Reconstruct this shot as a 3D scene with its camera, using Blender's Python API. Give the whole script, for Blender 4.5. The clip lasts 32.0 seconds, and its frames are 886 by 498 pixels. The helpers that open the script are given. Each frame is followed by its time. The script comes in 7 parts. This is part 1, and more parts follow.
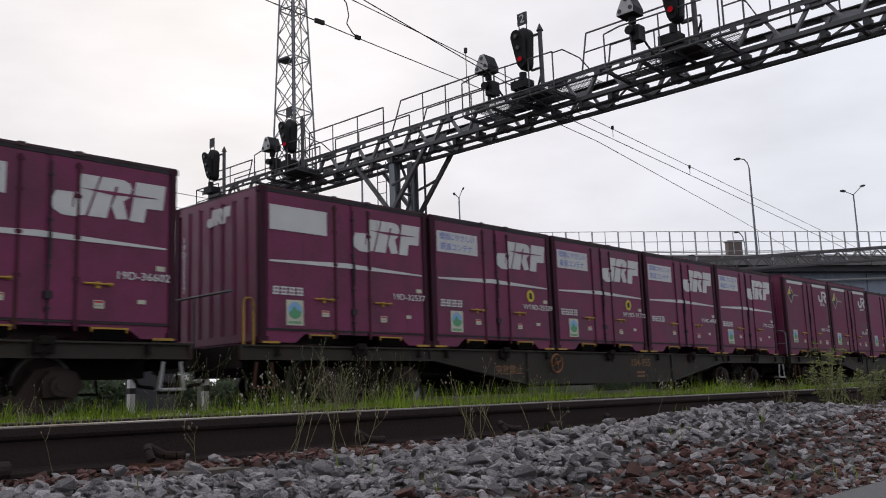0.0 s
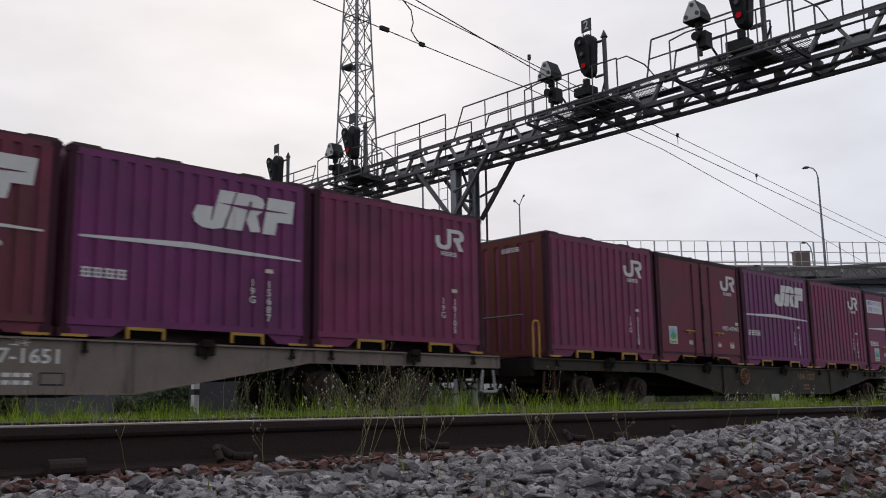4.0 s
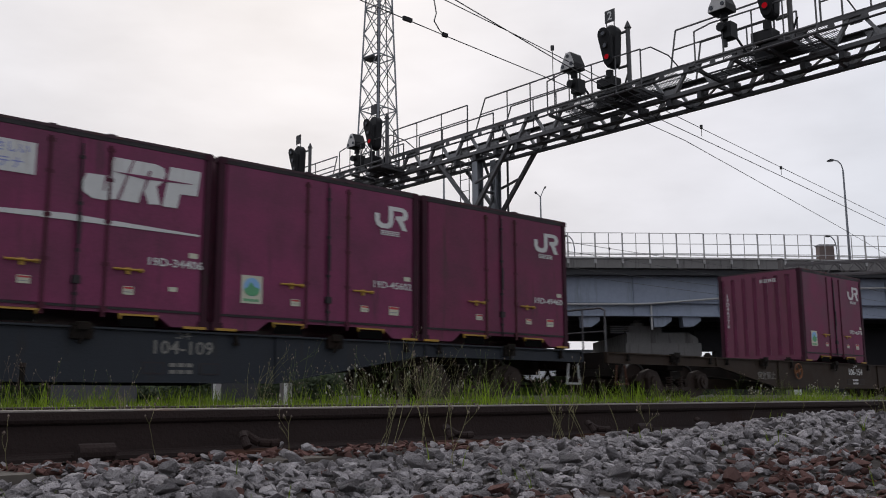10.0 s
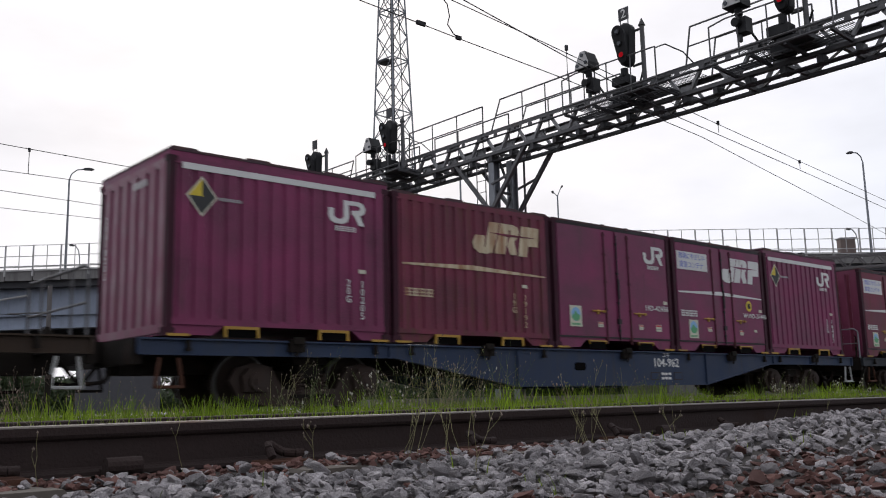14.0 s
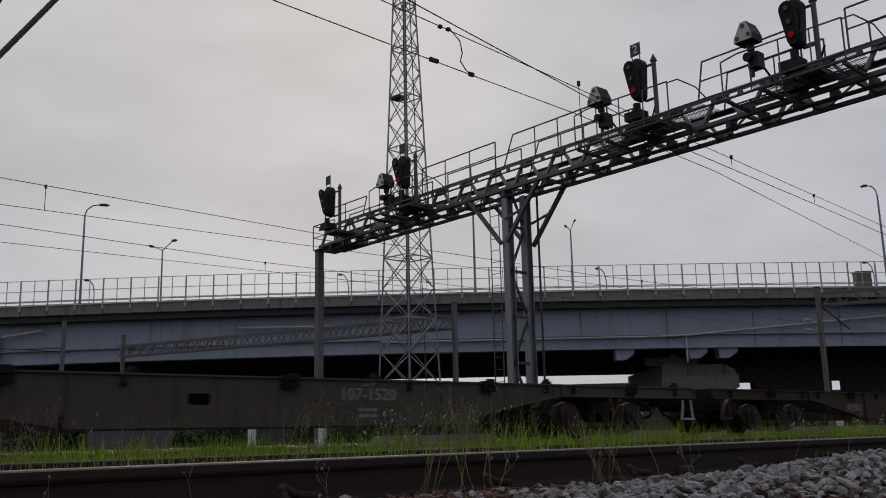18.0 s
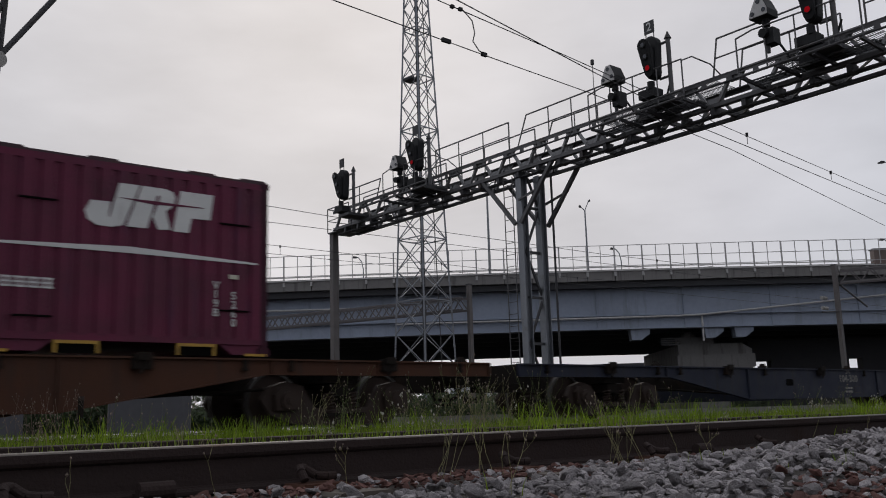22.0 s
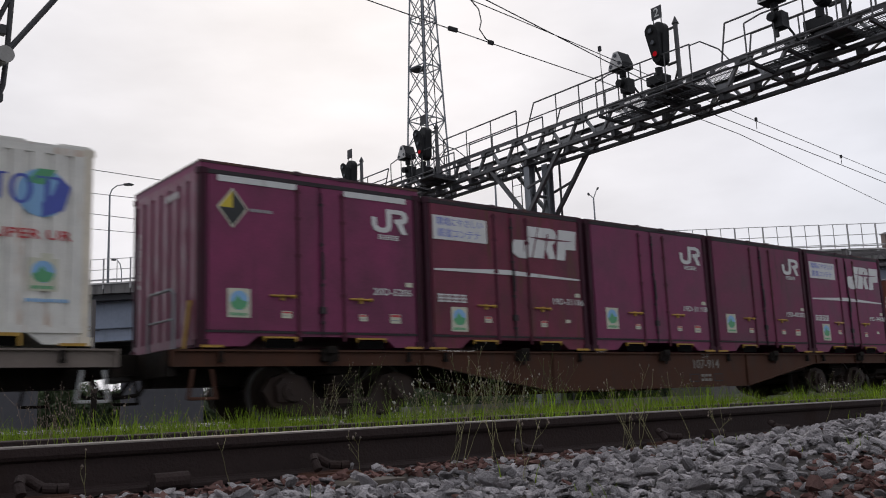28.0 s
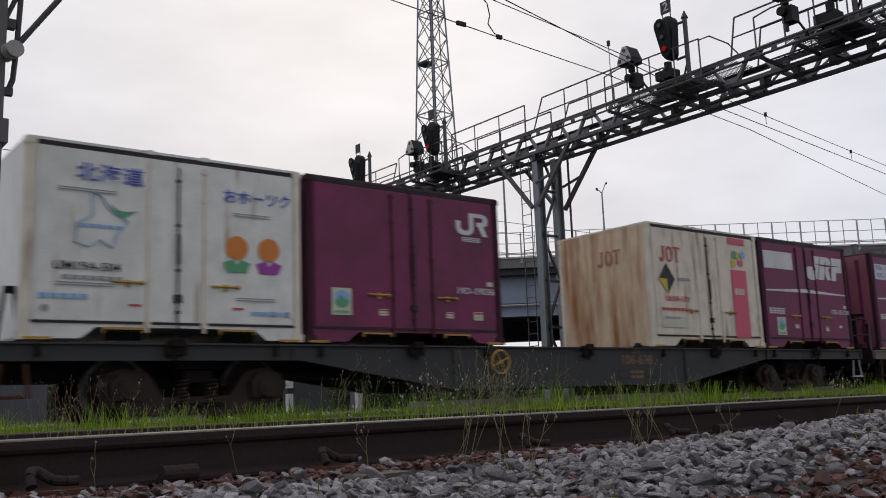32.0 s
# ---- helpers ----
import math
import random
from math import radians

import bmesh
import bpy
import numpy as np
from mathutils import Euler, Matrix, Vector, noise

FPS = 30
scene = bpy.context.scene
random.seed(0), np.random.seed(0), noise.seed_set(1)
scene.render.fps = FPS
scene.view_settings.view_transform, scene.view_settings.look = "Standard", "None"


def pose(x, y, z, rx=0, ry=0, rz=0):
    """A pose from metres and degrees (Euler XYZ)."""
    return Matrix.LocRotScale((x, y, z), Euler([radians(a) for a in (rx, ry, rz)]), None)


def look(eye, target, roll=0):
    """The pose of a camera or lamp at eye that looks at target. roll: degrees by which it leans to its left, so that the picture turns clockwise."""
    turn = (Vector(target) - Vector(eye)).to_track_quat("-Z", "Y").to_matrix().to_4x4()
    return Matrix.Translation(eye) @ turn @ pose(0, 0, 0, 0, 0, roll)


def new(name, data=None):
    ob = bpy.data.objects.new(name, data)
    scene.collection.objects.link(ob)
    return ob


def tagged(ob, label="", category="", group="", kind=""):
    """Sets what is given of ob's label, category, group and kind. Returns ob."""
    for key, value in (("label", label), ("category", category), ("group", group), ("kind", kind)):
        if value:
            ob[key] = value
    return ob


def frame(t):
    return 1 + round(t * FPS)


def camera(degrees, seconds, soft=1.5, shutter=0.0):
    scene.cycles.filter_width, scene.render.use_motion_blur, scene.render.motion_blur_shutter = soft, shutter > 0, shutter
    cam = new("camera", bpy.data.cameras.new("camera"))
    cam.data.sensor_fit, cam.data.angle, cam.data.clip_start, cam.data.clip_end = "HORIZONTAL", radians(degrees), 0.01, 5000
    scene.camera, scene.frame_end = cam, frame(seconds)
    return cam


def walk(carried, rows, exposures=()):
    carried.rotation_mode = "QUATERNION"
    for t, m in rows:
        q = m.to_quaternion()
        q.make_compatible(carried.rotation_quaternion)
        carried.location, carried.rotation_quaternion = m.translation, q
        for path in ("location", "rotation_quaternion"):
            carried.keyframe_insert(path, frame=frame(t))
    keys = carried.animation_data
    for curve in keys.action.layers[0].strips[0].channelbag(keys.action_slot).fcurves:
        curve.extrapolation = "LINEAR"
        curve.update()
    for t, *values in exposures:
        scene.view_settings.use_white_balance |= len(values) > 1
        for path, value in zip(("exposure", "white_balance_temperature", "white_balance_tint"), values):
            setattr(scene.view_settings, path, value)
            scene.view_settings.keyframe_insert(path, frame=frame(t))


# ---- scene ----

# seconds, place, yaw, pitch, roll of the hand-held camera
PATH = [
    (0,-0.000,0.000,0.100,-47.06,9.32,2.09), (0.5,-0.001,0.003,0.100,-46.43,9.37,2.02),
    (1,-0.004,0.008,0.100,-45.89,9.50,1.83), (1.5,-0.005,0.012,0.101,-45.50,9.65,1.57),
    (2,-0.006,0.016,0.101,-45.23,9.74,1.34), (2.5,-0.007,0.021,0.101,-44.93,9.78,1.18),
    (3,-0.009,0.025,0.101,-44.49,9.78,1.07), (3.5,-0.011,0.028,0.101,-43.94,9.80,0.96),
    (4,-0.013,0.029,0.100,-43.49,9.84,0.80), (4.5,-0.015,0.030,0.098,-43.25,9.84,0.58),
    (6.5,-0.018,0.033,0.097,-42.96,9.46,0.56), (7,-0.019,0.034,0.096,-42.97,9.46,0.48),
    (7.5,-0.020,0.036,0.096,-42.93,9.44,0.37), (8,-0.021,0.038,0.096,-42.84,9.39,0.28),
    (8.5,-0.022,0.039,0.095,-42.69,9.33,0.24), (9,-0.023,0.040,0.094,-42.62,9.33,0.22),
    (9.5,-0.025,0.041,0.093,-42.49,9.36,0.21), (10,-0.027,0.043,0.092,-42.28,9.32,0.26),
    (10.5,-0.027,0.043,0.091,-42.00,9.28,0.37), (11,-0.028,0.044,0.091,-41.73,9.23,0.49),
    (11.5,-0.029,0.045,0.090,-41.53,9.18,0.57), (12,-0.030,0.044,0.089,-41.36,9.07,0.68),
    (12.5,-0.032,0.044,0.088,-41.24,8.93,0.80), (13,-0.034,0.041,0.089,-41.14,8.79,0.93),
    (13.5,-0.037,0.038,0.097,-41.10,8.75,1.10), (14,-0.040,0.036,0.112,-40.97,9.42,1.30),
    (14.5,-0.041,0.034,0.127,-40.78,10.93,1.44), (16.5,-0.038,0.043,0.139,-40.44,13.06,1.08),
    (17,-0.037,0.046,0.138,-40.40,12.54,1.14), (17.5,-0.035,0.050,0.136,-40.31,12.04,1.21),
    (18,-0.034,0.053,0.134,-40.15,11.59,1.28), (18.5,-0.033,0.056,0.132,-40.02,11.16,1.29),
    (19,-0.032,0.058,0.131,-39.89,10.90,1.30), (19.5,-0.032,0.059,0.131,-39.76,10.74,1.34),
    (20,-0.033,0.061,0.130,-39.65,10.59,1.42), (20.5,-0.033,0.062,0.130,-39.45,10.48,1.53),
    (21,-0.032,0.062,0.130,-39.28,10.47,1.65), (21.5,-0.032,0.063,0.129,-39.18,10.49,1.70),
    (22,-0.032,0.064,0.128,-39.15,10.48,1.73), (22.5,-0.033,0.065,0.127,-39.02,10.40,1.78),
    (23,-0.033,0.067,0.127,-38.89,10.32,1.83), (23.5,-0.034,0.067,0.127,-38.79,10.31,1.90),
    (24,-0.034,0.067,0.127,-38.70,10.31,1.96), (24.5,-0.033,0.066,0.126,-38.73,10.25,2.00),
    (25,-0.033,0.066,0.126,-38.72,10.21,2.08), (25.5,-0.033,0.067,0.125,-38.70,10.12,2.17),
    (26,-0.033,0.067,0.125,-38.66,10.03,2.22), (26.5,-0.032,0.068,0.125,-38.62,9.99,2.28),
    (28.5,-0.032,0.072,0.124,-38.41,9.76,2.35), (29,-0.032,0.071,0.123,-38.33,9.66,2.31),
    (29.5,-0.032,0.071,0.121,-38.28,9.58,2.27), (30,-0.033,0.071,0.121,-38.18,9.50,2.21),
    (30.5,-0.033,0.070,0.121,-38.13,9.50,2.17), (31,-0.033,0.070,0.122,-38.06,9.52,2.16),
    (31.5,-0.033,0.070,0.123,-38.03,9.50,2.17), (32,-0.034,0.070,0.122,-37.99,9.55,2.17),
]
cam = camera(51.9, 32.0, soft=1.0, shutter=0.24)
walk(cam, [(t, pose(x, y, z, 90 + pitch, roll, yaw)) for t, x, y, z, yaw, pitch, roll in PATH],
     exposures=[(0, 0.0), (5, -0.1), (7, -0.15), (8, -0.15), (9, -0.2), (10, -0.08), (11, 0.04), (12, 0.04), (13, 0.1), (14, 0.2), (14.5, 0.1), (17, -0.76), (18, -0.7), (19, -0.58), (21, -0.5), (23, -0.35), (24, -0.3), (25, -0.15), (26, -0.12), (28.5, 0.0), (30, 0.02), (31, 0.0), (32, -0.1)])
# metres that the train has rolled at each whole second
ROLLED = [-0.50, 5.75, 12.13, 18.65, 25.33, 32.15, 39.10, 46.17, 53.35, 60.65, 68.07, 75.61, 83.26, 91.02, 98.90, 106.90, 115.03, 123.28, 131.65, 140.14, 148.73, 157.44, 166.23, 175.12, 184.10, 193.17, 202.34, 211.61, 220.97, 230.43, 239.97, 249.58, 259.36]

# ---- light: overcast evening, the sun low behind cloud beyond the tracks ----
SUN_AZ, SUN_EL = 32.0, 28.0
world = bpy.data.worlds.new("world")
scene.world = world
world.use_nodes = True
wn, wl = world.node_tree.nodes, world.node_tree.links
wn.clear()
w_out = wn.new("ShaderNodeOutputWorld")
w_bg = wn.new("ShaderNodeBackground")
w_sky = wn.new("ShaderNodeTexSky")
w_sky.sky_type, w_sky.sun_disc = "NISHITA", False
w_sky.sun_elevation, w_sky.sun_rotation = radians(SUN_EL), radians(SUN_AZ)
w_sky.dust_density = 3.0
w_scale = wn.new("ShaderNodeMixRGB")
w_scale.blend_type = "MULTIPLY"
w_scale.inputs[0].default_value = 1.0
w_scale.inputs[2].default_value = (0.085, 0.085, 0.085, 1)
wl.new(w_sky.outputs[0], w_scale.inputs[1])
w_tc = wn.new("ShaderNodeTexCoord")
w_map = wn.new("ShaderNodeMapping")
w_map.inputs["Scale"].default_value = (1.6, 1.6, 4.5)
wl.new(w_tc.outputs["Generated"], w_map.inputs[0])
w_noise = wn.new("ShaderNodeTexNoise")
w_noise.inputs["Scale"].default_value = 2.3
w_noise.inputs["Detail"].default_value = 5.0
w_noise.inputs["Roughness"].default_value = 0.5
wl.new(w_map.outputs[0], w_noise.inputs["Vector"])
# cloud brightness: thin near the hidden sun, thick away from it
w_dot = wn.new("ShaderNodeVectorMath")
w_dot.operation = "DOT_PRODUCT"
w_dot.inputs[1].default_value = (math.sin(radians(SUN_AZ)) * math.cos(radians(SUN_EL)), math.cos(radians(SUN_AZ)) * math.cos(radians(SUN_EL)), math.sin(radians(SUN_EL)))
wl.new(w_tc.outputs["Generated"], w_dot.inputs[0])
w_ramp = wn.new("ShaderNodeValToRGB")
CLOUD = [(0.0, (0.62, 0.64, 0.73)), (0.45, (0.66, 0.68, 0.765)), (0.80, (0.80, 0.815, 0.89)), (0.89, (0.80, 0.82, 0.895)), (0.94, (0.85, 0.845, 0.905)), (0.975, (0.875, 0.86, 0.90)), (1.0, (0.85, 0.825, 0.845))]
while len(w_ramp.color_ramp.elements) < len(CLOUD):
    w_ramp.color_ramp.elements.new(0.5)
for el, (p, c) in zip(w_ramp.color_ramp.elements, CLOUD):
    el.position, el.color = p, (*c, 1)
w_half = wn.new("ShaderNodeMath")
w_half.operation = "MULTIPLY_ADD"
w_half.inputs[1].default_value, w_half.inputs[2].default_value = 0.5, 0.5
wl.new(w_dot.outputs["Value"], w_half.inputs[0])
wl.new(w_half.outputs[0], w_ramp.inputs[0])
w_cl = wn.new("ShaderNodeMapRange")
w_cl.inputs["From Min"].default_value, w_cl.inputs["From Max"].default_value = 0.3, 0.7
w_cl.inputs["To Min"].default_value, w_cl.inputs["To Max"].default_value = 0.87, 1.11
wl.new(w_noise.outputs[0], w_cl.inputs[0])
w_mul = wn.new("ShaderNodeMixRGB")
w_mul.blend_type = "MULTIPLY"
w_mul.inputs[0].default_value = 1.0
wl.new(w_ramp.outputs[0], w_mul.inputs[1])
wl.new(w_cl.outputs[0], w_mul.inputs[2])
w_mix = wn.new("ShaderNodeMixRGB")
w_mix.inputs[0].default_value = 0.96
wl.new(w_scale.outputs[0], w_mix.inputs[1])
wl.new(w_mul.outputs[0], w_mix.inputs[2])
wl.new(w_mix.outputs[0], w_bg.inputs[0])
w_bg.inputs[1].default_value = 1.0
wl.new(w_bg.outputs[0], w_out.inputs[0])
sun = new("sun", bpy.data.lights.new("sun", "SUN"))
sun.data.energy, sun.data.angle, sun.data.color = 0.5, radians(25), (1.0, 0.93, 0.86)
sun.matrix_basis = look((40 * math.sin(radians(SUN_AZ)), 40 * math.cos(radians(SUN_AZ)), 40 * math.tan(radians(SUN_EL))), (0, 0, 0))

# ---- materials ----
def mat(name, base, rough=0.6, metal=0.0, var=0.15, scale=3.0, fine=40.0, bump=0.15, dirt=None, dirt_amount=0.5, dirt_scale=2.0, streak=False, island=0.0, emit=0.0, through_light=0.0, gloss=0.5):
    """A weathered surface: colour varied at two scales, patches of dirt or rust, and fine relief."""
    m = bpy.data.materials.new(name)
    m.use_nodes = True
    n, l = m.node_tree.nodes, m.node_tree.links
    b = n["Principled BSDF"]
    b.inputs["Roughness"].default_value, b.inputs["Metallic"].default_value = rough, metal
    b.inputs["Specular IOR Level"].default_value = gloss
    tc, info = n.new("ShaderNodeTexCoord"), n.new("ShaderNodeObjectInfo")
    shift = n.new("ShaderNodeVectorMath")
    shift.operation = "MULTIPLY_ADD"
    shift.inputs[1].default_value = (37.0, 91.0, 53.0)
    l.new(info.outputs["Random"], shift.inputs[0])
    l.new(tc.outputs["Object"], shift.inputs[2])
    vec = shift.outputs[0]
    big, small = n.new("ShaderNodeTexNoise"), n.new("ShaderNodeTexNoise")
    for node, s, d in ((big, scale, 4.0), (small, fine, 3.0)):
        node.inputs["Scale"].default_value, node.inputs["Detail"].default_value = s, d
        l.new(vec, node.inputs["Vector"])
    mixv = n.new("ShaderNodeMath")
    mixv.operation = "MULTIPLY_ADD"
    mixv.inputs[1].default_value = 0.45
    l.new(small.outputs[0], mixv.inputs[0])
    l.new(big.outputs[0], mixv.inputs[2])
    rng = n.new("ShaderNodeMapRange")
    rng.inputs["From Min"].default_value, rng.inputs["From Max"].default_value = 0.45, 1.0
    rng.inputs["To Min"].default_value, rng.inputs["To Max"].default_value = 1 - var, 1 + var
    l.new(mixv.outputs[0], rng.inputs[0])
    col = n.new("ShaderNodeMixRGB")
    col.blend_type = "MULTIPLY"
    col.inputs[0].default_value = 1.0
    col.inputs[1].default_value = (*base, 1)
    l.new(rng.outputs[0], col.inputs[2])
    last = col.outputs[0]
    if island:
        geo, spread = n.new("ShaderNodeNewGeometry"), n.new("ShaderNodeMapRange")
        spread.inputs["To Min"].default_value, spread.inputs["To Max"].default_value = 1 - island, 1 + island
        add = n.new("ShaderNodeMath")
        add.operation = "ADD"
        l.new(geo.outputs["Random Per Island"], add.inputs[0])
        l.new(info.outputs["Random"], add.inputs[1])
        fr = n.new("ShaderNodeMath")
        fr.operation = "FRACT"
        l.new(add.outputs[0], fr.inputs[0])
        l.new(fr.outputs[0], spread.inputs[0])
        c2 = n.new("ShaderNodeMixRGB")
        c2.blend_type = "MULTIPLY"
        c2.inputs[0].default_value = 1.0
        l.new(last, c2.inputs[1])
        l.new(spread.outputs[0], c2.inputs[2])
        last = c2.outputs[0]
    if dirt:
        dn, ramp, mp = n.new("ShaderNodeTexNoise"), n.new("ShaderNodeMapRange"), n.new("ShaderNodeMapping")
        mp.inputs["Scale"].default_value = (3.0, 3.0, 0.35) if streak else (1, 1, 1)
        l.new(vec, mp.inputs[0])
        l.new(mp.outputs[0], dn.inputs["Vector"])
        dn.inputs["Scale"].default_value, dn.inputs["Detail"].default_value, dn.inputs["Roughness"].default_value = dirt_scale, 6.0, 0.65
        ramp.inputs["From Min"].default_value, ramp.inputs["From Max"].default_value = 0.72 - 0.4 * dirt_amount, 0.86 - 0.3 * dirt_amount
        l.new(dn.outputs[0], ramp.inputs[0])
        c3 = n.new("ShaderNodeMixRGB")
        l.new(ramp.outputs[0], c3.inputs[0])
        l.new(last, c3.inputs[1])
        c3.inputs[2].default_value = (*dirt, 1)
        last = c3.outputs[0]
    l.new(last, b.inputs["Base Color"])
    if bump:
        bp = n.new("ShaderNodeBump")
        bp.inputs["Strength"].default_value, bp.inputs["Distance"].default_value = bump, 0.02
        l.new(small.outputs[0], bp.inputs["Height"])
        l.new(bp.outputs[0], b.inputs["Normal"])
    rr = n.new("ShaderNodeMapRange")
    rr.inputs["From Min"].default_value, rr.inputs["From Max"].default_value = 0.3, 0.7
    rr.inputs["To Min"].default_value, rr.inputs["To Max"].default_value = max(0.05, rough - 0.1), min(1, rough + 0.12)
    l.new(big.outputs[0], rr.inputs[0])
    l.new(rr.outputs[0], b.inputs["Roughness"])
    if through_light:
        tr, mx = n.new("ShaderNodeBsdfTranslucent"), n.new("ShaderNodeMixShader")
        l.new(last, tr.inputs["Color"])
        mx.inputs[0].default_value = through_light
        l.new(b.outputs[0], mx.inputs[1])
        l.new(tr.outputs[0], mx.inputs[2])
        l.new(mx.outputs[0], n["Material Output"].inputs["Surface"])
    if emit:
        b.inputs["Emission Color"].default_value, b.inputs["Emission Strength"].default_value = (*base, 1), emit
    return m


RUST = (0.11, 0.045, 0.022)
MAROON = [
    mat("maroon_paint", (0.168, 0.024, 0.076), 0.55, dirt=(0.075, 0.022, 0.04), dirt_amount=0.3, streak=True, bump=0.05, gloss=0.4, var=0.38, scale=1.5),
    mat("maroon_paint_dark", (0.145, 0.020, 0.060), 0.58, dirt=(0.06, 0.024, 0.028), dirt_amount=0.35, streak=True, bump=0.05, gloss=0.4, var=0.38, scale=1.5),
    mat("maroon_paint_violet", (0.138, 0.020, 0.102), 0.52, dirt=(0.10, 0.028, 0.085), dirt_amount=0.3, streak=True, bump=0.05, gloss=0.4, var=0.38, scale=1.5),
    mat("maroon_paint_brown", (0.145, 0.027, 0.050), 0.62, dirt=(0.10, 0.04, 0.025), dirt_amount=0.5, streak=True, bump=0.06, gloss=0.35, var=0.38, scale=1.5),
]
# near-black that puts the shade inside gaps and slots into the colour
RECESS_SHADE = mat("recess_shade_black", (0.004, 0.0035, 0.0035), 0.9, gloss=0.05, bump=0)
DOOR_POST = mat("rusty_door_post", (0.085, 0.020, 0.036), 0.7, dirt=(0.06, 0.028, 0.018), dirt_amount=0.6, streak=True, dirt_scale=1.4, gloss=0.2)
SILL_NAVY = mat("wagon_dark_navy", (0.017, 0.020, 0.034), 0.65, gloss=0.25, dirt=(0.02, 0.018, 0.018), dirt_amount=0.45, streak=True)
TYRE = mat("dull_wheel_tyre", (0.11, 0.105, 0.10), 0.45, metal=0.6, dirt=(0.03, 0.02, 0.015), dirt_amount=0.5)
# faded maroon made paler still: the sky's sheen is put into the colour
END_FADED_SHEEN = mat("faded_maroon_with_sheen", (0.235, 0.070, 0.100), 0.42, dirt=(0.15, 0.045, 0.05), dirt_amount=0.45, streak=True, dirt_scale=1.4, bump=0.05, gloss=0.6)
END_MAROON = mat("weathered_end_maroon", (0.168, 0.031, 0.070), 0.45, dirt=(0.12, 0.032, 0.045), dirt_amount=0.4, streak=True, dirt_scale=1.4, bump=0.05, gloss=0.5)
VENT_MAROON = mat("dull_brown_maroon", (0.112, 0.017, 0.042), 0.6, dirt=(0.07, 0.02, 0.05), dirt_amount=0.35, streak=True, bump=0.05, gloss=0.3, var=0.38, scale=1.5)
VIOLET_INK = mat("violet_print", (0.30, 0.05, 0.30), 0.6, var=0.1)
# corner posts: a darker maroon than the walls
POST_MAROON = mat("dark_maroon_post", (0.045, 0.012, 0.022), 0.7, dirt=(0.03, 0.018, 0.018), dirt_amount=0.4, gloss=0.2)
PALE_BLUE_INK = mat("faded_blue_lettering", (0.24, 0.27, 0.55), 0.6, var=0.1)
RUSTY_END = mat("rust_brown_end_paint", (0.125, 0.040, 0.026), 0.7, dirt=(0.10, 0.025, 0.04), dirt_amount=0.5, streak=True, bump=0.06, gloss=0.2)
CREAM_END = mat("rust_streaked_cream_paint", (0.66, 0.51, 0.35), 0.6, dirt=(0.31, 0.12, 0.035), dirt_amount=0.66, streak=True, dirt_scale=0.8, bump=0.05, gloss=0.25)
WHITE_BOX = mat("white_container_paint", (0.70, 0.69, 0.64), 0.45, dirt=(0.34, 0.20, 0.09), dirt_amount=0.30, streak=True, bump=0.04)
WHITE_RUSTY = mat("rust_streaked_white_paint", (0.70, 0.68, 0.62), 0.5, dirt=(0.46, 0.22, 0.07), dirt_amount=0.36, streak=True, dirt_scale=1.3, bump=0.05)
CREAM_BOX = mat("cream_container_paint", (0.68, 0.61, 0.49), 0.5, dirt=(0.22, 0.09, 0.035), dirt_amount=0.42, streak=True, bump=0.05)
SEAM = mat("dark_seal", (0.022, 0.016, 0.018), 0.7)
ROOF = mat("container_roof", (0.05, 0.022, 0.030), 0.7, dirt=RUST, dirt_amount=0.5)
DECAL = mat("white_lettering", (0.62, 0.62, 0.60), 0.6, var=0.08, dirt=(0.33, 0.28, 0.27), dirt_amount=0.3, streak=True, bump=0.02)
DECAL_OLD = mat("yellowed_lettering", (0.55, 0.47, 0.32), 0.65, dirt=(0.30, 0.15, 0.07), dirt_amount=0.7, streak=True, bump=0.02)
BLUE_INK = mat("blue_lettering", (0.07, 0.10, 0.42), 0.6, var=0.1)
RED_INK = mat("red_lettering", (0.50, 0.04, 0.05), 0.6, var=0.1)
GREEN_INK = mat("green_print", (0.10, 0.34, 0.16), 0.6, var=0.1)
SKY_INK = mat("light_blue_print", (0.22, 0.42, 0.66), 0.6, var=0.1)
CREAM_INK = mat("cream_label", (0.55, 0.54, 0.42), 0.6, var=0.12)
GREY_INK = mat("grey_lettering", (0.30, 0.30, 0.30), 0.6, var=0.1)
FADED_RED = mat("faded_red_lettering", (0.42, 0.15, 0.09), 0.7, var=0.2)
PINK_INK = mat("pink_banner", (0.62, 0.10, 0.16), 0.6, var=0.1)
BLACK_INK = mat("black_print", (0.02, 0.022, 0.022), 0.6)
YELLOW = mat("yellow_paint", (0.42, 0.24, 0.03), 0.55, dirt=(0.12, 0.07, 0.03), dirt_amount=0.4)
BADGE = mat("yellow_badge", (0.58, 0.44, 0.03), 0.55)
SILL_GREY = mat("wagon_grey", (0.046, 0.046, 0.046), 0.65, gloss=0.25, dirt=(0.06, 0.045, 0.035), dirt_amount=0.45, streak=True)
SILL_OLIVE = mat("wagon_grimy_grey", (0.036, 0.032, 0.025), 0.7, gloss=0.25, dirt=(0.05, 0.032, 0.022), dirt_amount=0.5)
SILL_PALE = mat("wagon_pale_grey", (0.185, 0.153, 0.130), 0.65, gloss=0.25, dirt=(0.08, 0.065, 0.05), dirt_amount=0.4, streak=True)
TRUSS_GREY = mat("weathered_truss_steel", (0.125, 0.115, 0.115), 0.6, metal=0.2)
GREEN_STALK = mat("green_stalk", (0.085, 0.11, 0.028), 0.8, var=0.2, bump=0, island=0.4)
